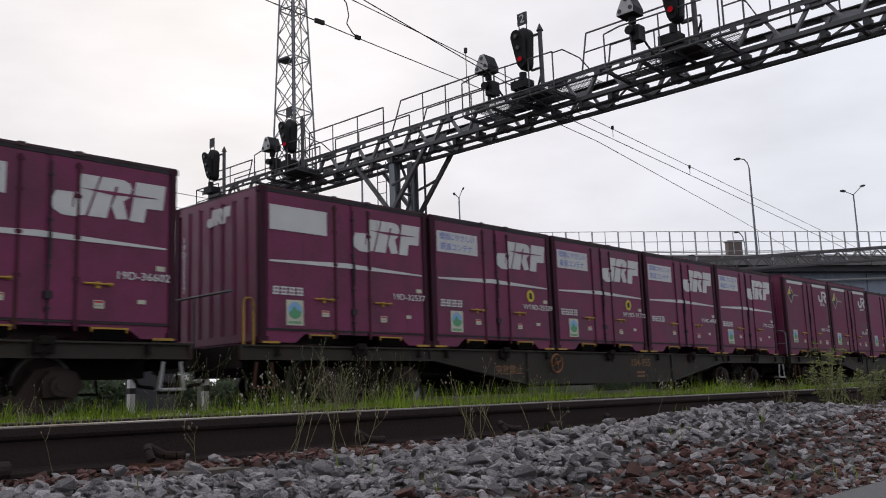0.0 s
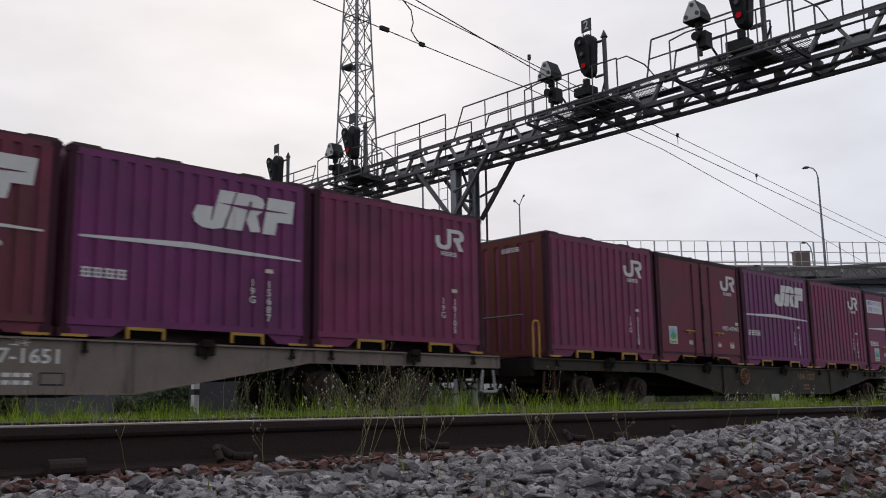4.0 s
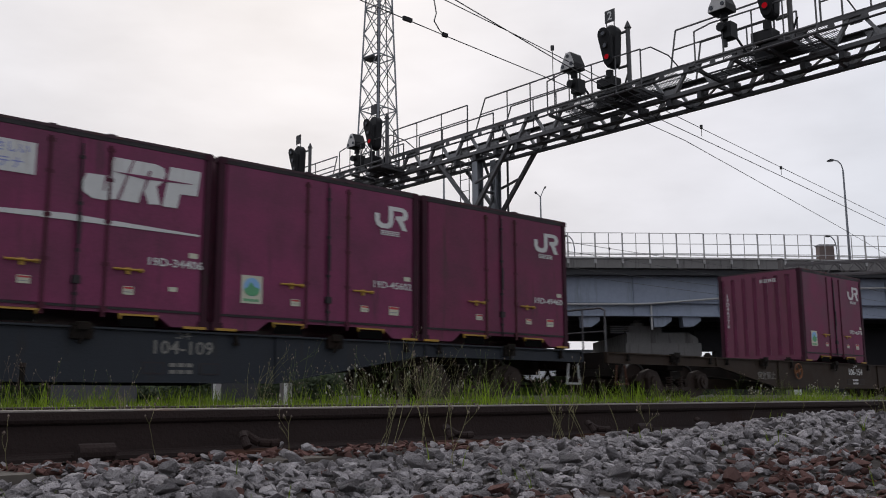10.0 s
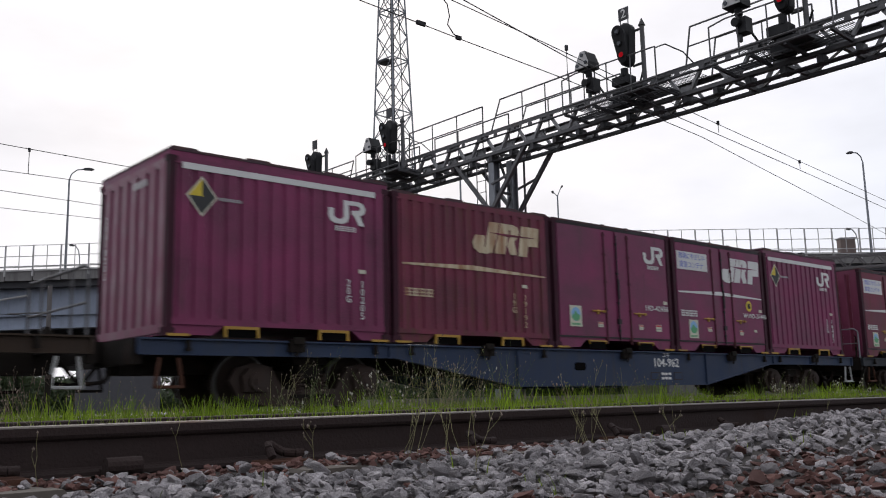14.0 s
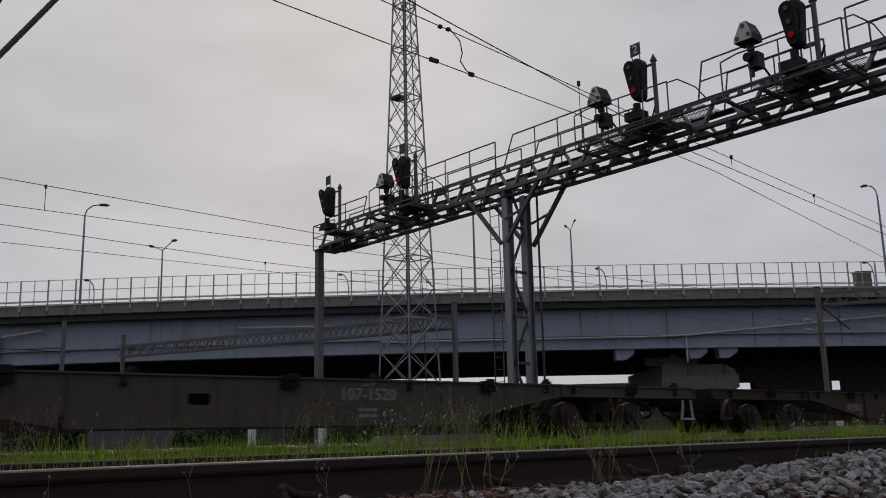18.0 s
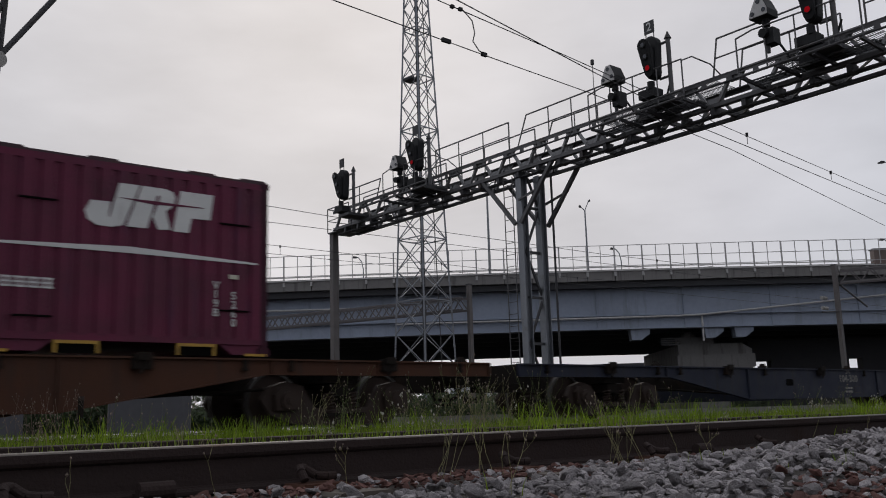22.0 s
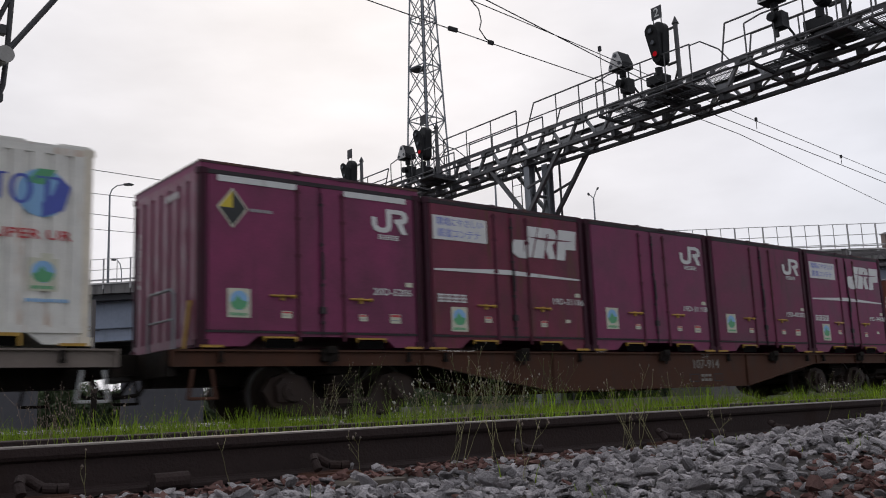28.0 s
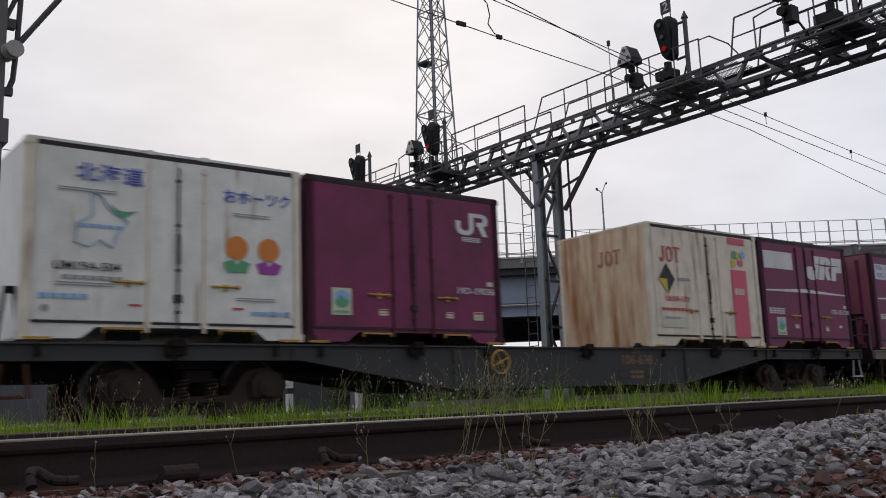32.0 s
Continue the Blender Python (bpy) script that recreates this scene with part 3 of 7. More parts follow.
def container(kind, paint, x, label, number="", deco=(), ink=None, rear_number="", end_paint=None):
    """A twelve-foot rail container. kind: door, ribbed, louvred or white; deco: what is painted on its near side."""
    ink = ink or DECAL
    category = "container"
    ob = thing("freight_container", pose(x, TRACK_Y, 1.03), label, category, "containers on the train")
    MOVERS.append((ob, x))
    shared("body", "body", b_body, paint, ob)
    # the twenty-cubic-metre kinds stand a little taller
    lift = 0.09 if number.startswith("20") else 0.0
    roof = shared("roof", "roof", b_roof, ROOF if paint in MAROONS else paint, ob, "", Matrix.Translation((0, 0, lift)))
    if lift:
        shared("top_panel", "top_panel", lambda bm: box(bm, -HALF + 0.005, HALF - 0.005, -1.212, 1.212, 2.43, 2.532), paint, ob)
    for u in (0.06, 0.37, 0.73, 0.94) if kind == "ribbed" else (0.405, 0.61):
        shared(("roof_rib", kind == "ribbed"), "roof_rib" if kind == "ribbed" else "roof_lug", b_roof_rib if kind == "ribbed" else b_roof_lug, ROOF if paint in MAROONS else paint, roof, "", Matrix.Translation((fx(u), 0, 0)))
    for sx in (-1, 1):
        for sy in (-1, 1):
            shared("post", "corner_post", b_post, POST_MAROON if paint in MAROONS else CREAM_BOX, ob, "", Matrix.Translation((sx * (HALF - 0.05), sy * 1.17, 0)))
    flat = end_paint in (CREAM_END, WHITE_BOX) or "end_labels" in deco
    end = shared(("end", flat), "end_wall", b_flat_end if flat else b_end, end_paint or (END_MAROON if paint in MAROONS else paint), ob, "", pose(-HALF + 0.03, 0, 0, 0, 0, -90))
    for dx in (-1.06, 1.06) if flat else ():
        shared("end_stile", "end_stile", b_end_stile, end_paint or paint, end, "", Matrix.Translation((dx, 0, 0)))
    front = shared("end", "end_wall", b_end, paint, ob, "", pose(HALF - 0.03, 0, 0, 0, 0, 90))
    for wall in (front,) if flat else (front, end):
        for z in (0.05, 2.325):
            shared("end_rail", "end_rail", b_end_rail, wall.data.materials[0], wall, "", Matrix.Translation((0, 0, z)))
    y = FACE
    if kind == "ribbed":
        shared("ribbed", "side_sheet", b_ribbed_side, paint, ob, "", Matrix.Translation((0, -1.198, 0)))
        for z in (2.4, 0.2):
            shared("rail", "side_rail", b_rail, paint, ob, "", Matrix.Translation((0, -1.203, z)))
        y = FACE - 0.003
    else:
        for x0 in (-1.72, 0.04):
            shared("door", "door", b_door, paint, ob, "", Matrix.Translation((x0, -1.205, 0.24)))
        for u in ((0.405, 0.61) if kind != "louvred" else (0.43, 0.60)):
            shared("rod", "door_post", b_rod, DOOR_POST if paint in MAROONS else CREAM_BOX, ob, "", Matrix.Translation((fx(u), -1.215, 0)))
        shared("gear", "lock_rod", b_lockgear, SEAM, ob, "dark lock rod", Matrix.Translation((fx(0.512), -1.222, 0)))
        for u in (0.335, 0.69):
            shared("latch", "latch_handle", b_latch, YELLOW, ob, "yellow latch handle", Matrix.Translation((fx(u), -1.225, 0.73 if u < 0.5 else 0.73)))
        shared("seam", "sill_seam", lambda bm: box(bm, -HALF + 0.1, HALF - 0.1, -1.212, -1.19, 0.205, 0.235), SEAM, ob)
        shared("head", "door_header", lambda bm: box(bm, -HALF + 0.1, HALF - 0.1, -1.218, -1.19, 2.385, 2.445), SEAM, ob)
        y = -1.2205
        if kind == "louvred":
            for u in (0.1, 0.76):
                for z in (1.85, 0.98, 0.42):
                    shared("louvre", "vent_slit", lambda bm: prism(bm, [(-0.22, 0.0), (0.22, 0.0), (0.2, 0.02), (-0.2, 0.02)], -0.02, 0.0), SEAM, ob, "", Matrix.Translation((fx(u + 0.06), y + 0.002, z)))
    for u in (0.325, 0.738) if kind != "ribbed" else (0.305, 0.72):
        shared(("pocket", kind == "ribbed"), "fork_pocket", b_pocket if kind == "ribbed" else b_slim_pocket, YELLOW, ob, "yellow fork-lift pocket frame", Matrix.Translation((fx(u), -1.21, 0.0)))
        # the pocket's shaded inside, drawn as a near-black sheet
        shared("pocket_dark", "pocket_recess", b_pocket_dark, RECESS_SHADE, ob, "", Matrix.Translation((fx(u), -1.21, 0.0)))
    for u in (0.05, 0.95):
        shared("foot", "corner_foot", b_foot, YELLOW, ob, "yellow corner foot", Matrix.Translation((fx(u), FACE - 0.004, 0.0)))
    # painted marks
    if "mark_a" in deco:
        lo, wide = (0.345, 1.64) if kind == "louvred" else (0.312, 1.72) if "slits" in deco else (0.468, 1.70) if kind == "ribbed" else (0.511, 1.64)
        shared(("mark_a", y, lo), "painted_mark", lambda bm: mark_a(bm, fx(lo), 1.63, wide, 0.56, y), ink, ob, "bold slanted white mark")
        shared(("cut", y, lo), "painted_mark", lambda bm: prism(bm, slant(CUT, fx(lo), 1.63, wide, 0.56, 0.0), y - 0.009, y - 0.0055), paint, ob)
        shared(("stripe", y), "painted_stripe", lambda bm: prism(bm, [(fx(0.047), 1.305), (fx(0.047), 1.275), (fx(0.47), 1.285), (fx(0.957), 1.275), (fx(0.957), 1.30), (fx(0.47), 1.37)], y - 0.004, y), ink, ob, "tapered white stripe")
        shared(("owner", y), "painted_bar", lambda bm: glyphs(bm, fx(0.06), 0.765, 0.62, 0.13, y), ink, ob)
        shared(("end_mark", "end_labels" in deco), "painted_mark", lambda bm: mark_a(bm, 0.12 if "end_labels" in deco else -0.25, 2.0, 0.68, 0.27, -0.04), ink, end)
        if rear_number and "end_labels" in deco:
            words("lettering", number, 0.13, ink, end, -0.55, -0.032, 1.98)
            part("door_seam", box(B(), -0.04, 0.0, -0.045, -0.02, 0.06, 2.42), RECESS_SHADE, end)
        elif rear_number:
            words("lettering", rear_number, 0.15, ink, end, -0.95, -0.038, 1.45, column=True)
    if "end_labels" in deco:
        for dy, z, w, h, text in ((0.55, 1.70, 0.86, 0.36, "pale panel with blue lettering"), (0.72, 1.12, 0.34, 0.46, "pale sticker with a round print"), (-0.12, 1.02, 0.14, 0.1, ""), (-0.1, 0.78, 0.13, 0.18, ""), (0.75, 0.6, 0.16, 0.06, "")):
            plate = shared(("end_label", dy, z), "end_label", lambda bm: box(bm, dy - w / 2, dy + w / 2, -0.045, -0.04, z - h / 2, z + h / 2), ink, end, text)
            if z == 1.12:
                part("label_print", disc(B(), (dy, z + 0.06), 0.12, -0.048, -0.045, 16), SKY_INK, plate)
                part("label_print", prism(B(), [(dy - 0.12, z), (dy - 0.02, z + 0.1), (dy + 0.08, z - 0.02), (dy, z - 0.1)], -0.051, -0.048), GREEN_INK, plate)
            if z == 1.70:
                for dz in (0.09, -0.08):
                    tagged(part("panel_print", bars(B(), dy - 0.38, z + dz - 0.05, 0.76, 0.1, -0.045, 6), PALE_BLUE_INK, plate), kind="stuff")
    if "mark_b" in deco:
        shared(("mark_b", y), "painted_mark", lambda bm: mark_b(bm, fx(0.691 if kind == "ribbed" else 0.752), 1.80, 0.66, 0.38, y), ink, ob, "upright white mark")
        shared("end_owner", "painted_bar", lambda bm: glyphs(bm, 0.05, 2.16, 0.5, 0.09, -0.04), ink, end)
        if rear_number:
            words("lettering", rear_number, 0.15, ink, end, -0.95, -0.038, 1.45, column=True)
        shared(("mark_bars", y), "painted_bar", lambda bm: glyphs(bm, fx(0.724 if kind == "ribbed" else 0.785), 1.69, 0.40, 0.075, y), ink, ob)
    if "panel" in deco:
        shared(("panel", y), "painted_panel", lambda bm: box(bm, fx(0.046), fx(0.358), y - 0.004, y, 1.79, 2.19), ink, ob, "white panel with blue lettering")
        words("lettering", "環境にやさしい", 0.145, PALE_BLUE_INK, ob, fx(0.202), y - 0.006, 2.085)
        words("lettering", "鉄道コンテナ", 0.155, PALE_BLUE_INK, ob, fx(0.195), y - 0.006, 1.895)
    if "blank_panel" in deco:
        shared(("panel", y), "painted_panel", lambda bm: box(bm, fx(0.046), fx(0.358), y - 0.004, y, 1.79, 2.19), ink, ob, "blank white panel")
    if "top_line" in deco:
        for a, b in ((0.07, 0.40), (0.62, 0.93)) if kind != "ribbed" else ((0.05, 0.93),):
            shared(("top", y, a), "painted_stripe", lambda bm: box(bm, fx(a), fx(b), y - 0.004, y, 2.29, 2.38), ink, ob, "white line under the roof")
    if "diamond" in deco:
        dx, dz = fx(0.13), 1.93
        shared(("dia_rim", y), "diamond_rim", lambda bm: prism(bm, [(0, 0.285), (0.23, 0), (0, -0.285), (-0.23, 0)], y - 0.002, y), CREAM_INK, ob, "pale diamond outline", Matrix.Translation((dx, 0, dz)))
        for mt, pts in ((BLACK_INK, [(0, 0.25), (0.2, 0), (0, 0)]), (BADGE, [(0, 0.25), (0, 0), (-0.2, 0)]), (BLACK_INK, [(-0.2, 0), (0, 0), (0, -0.25)]), (BLACK_INK, [(0, 0), (0.2, 0), (0, -0.25)])):
            shared(("dia", y, pts[0], pts[1]), "diamond_mark", lambda bm: prism(bm, pts, y - 0.004, y), mt, ob, "", Matrix.Translation((dx, 0, dz)))
        shared(("dia_bars", y), "painted_bar", lambda bm: bars(bm, fx(0.2), 1.9, 0.36, 0.045, y, 6), GREY_INK, ob)
    if "badge" in deco:
        shared(("badge", y), "round_badge", lambda bm: disc(bm, (0, 0), 0.125, y - 0.004, y, 18), BADGE, ob, "round yellow badge", Matrix.Translation((fx(0.80), 0, 1.10)))
        shared(("badge2", y), "badge_print", lambda bm: box(bm, -0.05, 0.05, y - 0.006, y - 0.004, -0.06, 0.06), SILL_OLIVE, ob, "", Matrix.Translation((fx(0.80), 0, 1.10)))
    if "eco" in deco:
        eco_label(ob, fx(0.176 if "mark_a" in deco else 0.155), 0.49 if "mark_a" in deco else 0.61, y)
    if kind == "ribbed":
        if "slits" in deco:
            for u, z in ((0.16, 1.85), (0.86, 1.8), (0.16, 0.42), (0.86, 0.6)):
                # slits drawn as raised strips, the dark of the gap painted on
                shared("slit", "vent_slit", lambda bm: prism(bm, [(-0.24, 0.0), (0.24, 0.0), (0.22, 0.022), (-0.22, 0.022)], -0.025, 0.0), RECESS_SHADE, ob, "", Matrix.Translation((fx(u), y + 0.002, z)))
        if number and "wide_number" in deco:
            words("lettering", number, 0.15, ink, ob, fx(0.85), y - 0.004, 0.92, stretch=1.15)
        elif number:
            a, b = number.split("-")
            words("lettering", a, 0.15, ink, ob, fx(0.735 if a == "19G" else 0.79), y - 0.004, 0.76, column=True)
            words("lettering", b, 0.15, ink, ob, fx(0.81 if a == "19G" else 0.86), y - 0.004, 0.63, column=True)
        small_labels(ob, [(0.81 if number.startswith("19G") else 0.86, 1.08, 0.13, 0.06)], y)
    elif kind != "white":
        if number:
            words("lettering", number, 0.15, ink, ob, fx(0.865 if "mark_a" in deco else 0.85), y - 0.004, 0.865, stretch=1.2)
        small_labels(ob, [(0.353, 0.47, 0.15, 0.1), (0.70, 0.46, 0.14, 0.1), (0.935, 1.0, 0.13, 0.07), (0.86, 0.46, 0.19, 0.14)] if "mark_b" in deco else [(0.345, 0.5, 0.15, 0.1), (0.695, 0.46, 0.14, 0.11), (0.935, 1.0, 0.13, 0.07), (0.86, 0.52, 0.12, 0.06)], y)
    return ob


def b_sill(bm):
    prism(bm, [(-9.85, 0.99), (-9.85, 0.79), (-5.7, 0.79), (-2.95, 0.325), (2.95, 0.325), (5.7, 0.79), (9.85, 0.79), (9.85, 0.99)], -0.012, 0.012)
    box(bm, -9.85, 9.85, -0.06, 0.05, 0.975, 1.0)
    box(bm, -2.95, 2.95, -0.055, 0.05, 0.31, 0.33)
    for s in (-1, 1):
        prism(bm, [(s * 2.95, 0.31), (s * 2.95, 0.33), (s * 5.7, 0.795), (s * 5.7, 0.775)], -0.05, 0.05)
        box(bm, s * 7.78 - 2.08, s * 7.78 + 2.08, -0.05, 0.05, 0.775, 0.79)
        box(bm, s * 9.85 - 0.02, s * 9.85 + 0.02, -0.05, 0.05, 0.79, 1.0)
        for x in (2.94, 5.8, 7.6):
            box(bm, s * x - 0.012, s * x + 0.012, -0.05, 0.0, 0.33 if x < 4 else 0.79, 0.975)


def b_frame(bm):
    box(bm, -9.7, 9.7, -0.25, 0.25, 0.55, 0.97)


def b_cross_beam(bm):
    box(bm, -0.05, 0.05, -1.15, 1.15, 0.80, 0.985)


def b_end_beam(bm):
    box(bm, -0.06, 0.06, -1.2, 1.2, 0.66, 0.99)


def b_bolster_beam(bm):
    box(bm, -0.3, 0.3, -1.0, 1.0, 0.68, 0.972)


def b_brake_gear(bm):
    rod(bm, (-1.4, -0.7, 0.55), (-0.3, -0.7, 0.55), 0.17, 12)
    rod(bm, (1.2, -0.6, 0.5), (1.75, -0.6, 0.5), 0.13, 10)
    box(bm, 0.1, 0.55, -0.75, -0.45, 0.42, 0.7)
    pipe(bm, [(-6, -0.75, 0.6), (-3, -0.75, 0.45), (3, -0.75, 0.45), (6, -0.75, 0.6)], 0.025)


def b_cone(bm):
    box(bm, -0.06, 0.06, -0.08, 0.08, 0.0, 0.05)
    prism(bm, [(-0.045, 0.05), (0.045, 0.05), (0.02, 0.1), (-0.02, 0.1)], -0.05, 0.05)


def b_clamp(bm):
    box(bm, -0.13, 0.13, -0.10, 0.0, -0.16, 0.02)
    box(bm, -0.09, 0.09, -0.14, -0.10, -0.05, 0.05)
    rod(bm, (-0.05, -0.12, -0.22), (0.06, -0.12, -0.06), 0.02)


def b_grip(bm):
    box(bm, -0.025, 0.025, -0.07, -0.03, -0.11, 0.0)
    box(bm, -0.035, 0.035, -0.08, -0.02, -0.15, -0.11)


def b_side_frame(bm):
    prism(bm, [(-1.22, 0.62), (-1.33, 0.44), (-1.2, 0.24), (-0.85, 0.10), (-0.5, 0.07), (0.5, 0.07), (0.85, 0.10), (1.2, 0.24), (1.33, 0.44), (1.22, 0.62), (0.95, 0.70), (0.68, 0.64), (0.46, 0.32), (-0.46, 0.32), (-0.68, 0.64), (-0.95, 0.70)], -0.05, 0.05)


def b_axle_box(bm):
    prism(bm, [(-0.19, -0.14), (0.19, -0.14), (0.22, 0.08), (0.12, 0.19), (-0.12, 0.19), (-0.22, 0.08)], -0.12, 0.06)
    disc(bm, (0, 0), 0.13, -0.17, -0.12, 16)
    disc(bm, (0, 0), 0.06, -0.19, -0.17, 10)


def b_spring(bm):
    """A coil of round wire, one skin."""
    n, sides, rows = 72, 5, []
    for i in range(n + 1):
        a = 2 * math.pi * 6 * i / n
        c, z = Vector((math.cos(a), math.sin(a), 0)), 0.3 * i / n
        rows.append([bm.verts.new(c * (0.07 + 0.017 * math.cos(b)) + Vector((0, 0, z + 0.017 * math.sin(b)))) for b in (2 * math.pi * j / sides for j in range(sides))])
    for p, q in zip(rows[:-1], rows[1:]):
        for j in range(sides):
            bm.faces.new((p[j], p[(j + 1) % sides], q[(j + 1) % sides], q[j]))


def b_spring_seat(bm):
    box(bm, -0.36, 0.36, -0.16, 0.02, 0.0, 0.05)


def b_bolster(bm):
    box(bm, -0.2, 0.2, -1.0, 1.0, 0.5, 0.66)
    box(bm, -0.55, 0.55, -0.55, 0.55, 0.16, 0.6)
    for s in (-1, 1):
        rod(bm, (s * 0.5, -0.7, 0.42), (s * 0.5, 0.7, 0.42), 0.04)
        box(bm, s * 0.44 - 0.05, s * 0.44 + 0.05, -0.62, -0.48, 0.25, 0.6)


def b_wheelset(bm):
    rod(bm, (0, -0.9, 0), (0, 0.9, 0), 0.075, 10)
    for s in (-1, 1):
        disc(bm, (0, 0), 0.40, s * 0.535 - 0.025, s * 0.535 + 0.025, 28)
        disc(bm, (0, 0), 0.16, s * 0.555 - 0.05, s * 0.555 + 0.05, 14)
        disc(bm, (0, 0), 0.45, s * 0.51 - 0.012, s * 0.51 + 0.012, 28)
        for k in range(6):
            a = k * math.pi / 3
            disc(bm, (0.29 * math.cos(a), 0.29 * math.sin(a)), 0.03, s * 0.535 - 0.032, s * 0.535 + 0.032, 8)


def b_tyre(bm):
    n, loops = 32, []
    for r, y in ((0.43, -0.04), (0.43, 0.04), (0.39, 0.04)):
        loops.append([bm.verts.new((r * math.cos(2 * math.pi * i / n), y, r * math.sin(2 * math.pi * i / n))) for i in range(n)])
    for va, vb in zip(loops[:-1], loops[1:]):
        for i in range(n):
            bm.faces.new((va[i], va[(i + 1) % n], vb[(i + 1) % n], vb[i]))


def b_coupler(bm):
    box(bm, -0.4, 0.05, -0.12, 0.12, 0.74, 0.98)
    prism(bm, [(0.0, -0.15), (0.28, -0.18), (0.36, -0.06), (0.22, -0.02), (0.22, 0.05), (0.33, 0.12), (0.3, 0.19), (0.0, 0.15)], 0.72, 1.0, "z")
    pipe(bm, [(-0.1, 0.35, 0.75), (0.1, 0.36, 0.45), (0.35, 0.36, 0.42)], 0.03)
    pipe(bm, [(-0.1, -0.35, 0.75), (0.1, -0.36, 0.48), (0.35, -0.3, 0.42)], 0.03)


def b_step(bm):
    pipe(bm, [(-0.13, 0, 0.74), (-0.19, 0, 0.36), (0.19, 0, 0.36), (0.13, 0, 0.74)], 0.024)
    box(bm, -0.19, 0.19, -0.05, 0.05, 0.345, 0.37)


def b_guard(bm):
    pipe(bm, [(0, -1.15, 0.98), (0, -1.15, 1.72), (0, -1.05, 1.80), (0, -0.35, 1.80), (0, -0.28, 1.72), (0, -0.28, 0.98)], 0.02)
    rod(bm, (0, -1.15, 1.4), (0, -0.28, 1.4), 0.015)


def b_top_rail(bm):
    pipe(bm, [(0, -0.95, 1.84), (0, 1.15, 1.84), (0, 1.15, 0.98)], 0.022)
    rod(bm, (0, 0.1, 0.98), (0, 0.1, 1.84), 0.018)


def b_cross_rail(bm):
    pipe(bm, [(0, -1.08, 1.74), (0, -1.08, 1.88), (0, -1.0, 1.95), (0, 1.04, 1.95), (0, 1.12, 1.88), (0, 1.12, 0.98)], 0.022)
    for y in (-0.35, 0.4):
        rod(bm, (0, y, 0.98), (0, y, 1.95), 0.016)


def b_wide_hoop(bm):
    pipe(bm, [(-0.17, 0, 0.98), (-0.13, 0, 1.70), (-0.08, 0, 1.76), (0.08, 0, 1.76), (0.13, 0, 1.70), (0.17, 0, 0.98)], 0.021)


def b_brake_column(bm):
    rod(bm, (0, 0, 0.98), (0, 0, 1.9), 0.045, 8)
    ring(bm, (0, 0, 1.92), 0.24, 0.022, "z")
    for k in range(3):
        a = k * math.pi / 1.5
        rod(bm, (0, 0, 1.9), (0.24 * math.cos(a), 0.24 * math.sin(a), 1.92), 0.014)
    box(bm, -0.12, 0.12, -0.1, 0.1, 0.98, 1.18)


def b_hoop(bm):
    pipe(bm, [(-0.09, 0, 0.98), (-0.09, 0, 1.66), (-0.05, 0, 1.72), (0.05, 0, 1.72), (0.09, 0, 1.66), (0.09, 0, 0.98)], 0.02)


def b_wide_guard(bm):
    pipe(bm, [(0, -1.18, 0.98), (0, -1.18, 1.84), (0, -1.08, 1.90), (0, 1.08, 1.90), (0, 1.18, 1.84), (0, 1.18, 0.98)], 0.022)
    rod(bm, (0, -1.18, 1.42), (0, 1.18, 1.42), 0.017)
    for y in (-0.6, 0.6):
        rod(bm, (0, y, 0.98), (0, y, 1.90), 0.018)


def b_brake_stand(bm):
    pipe(bm, [(-0.13, 0, 0.98), (-0.05, 0, 1.62), (0.05, 0, 1.62), (0.13, 0, 0.98)], 0.025)
    box(bm, -0.06, 0.06, -0.05, 0.05, 1.6, 1.68)


def b_handwheel(bm):
    ring(bm, (0, 0, 0), 0.19, 0.018)
    for k in range(4):
        a = k * math.pi / 2 + 0.4
        rod(bm, (0, 0, 0), (0.19 * math.cos(a), 0, 0.19 * math.sin(a)), 0.012)
    rod(bm, (0, -0.03, 0), (0, 0.08, 0), 0.035, 8)


WHEELS = []


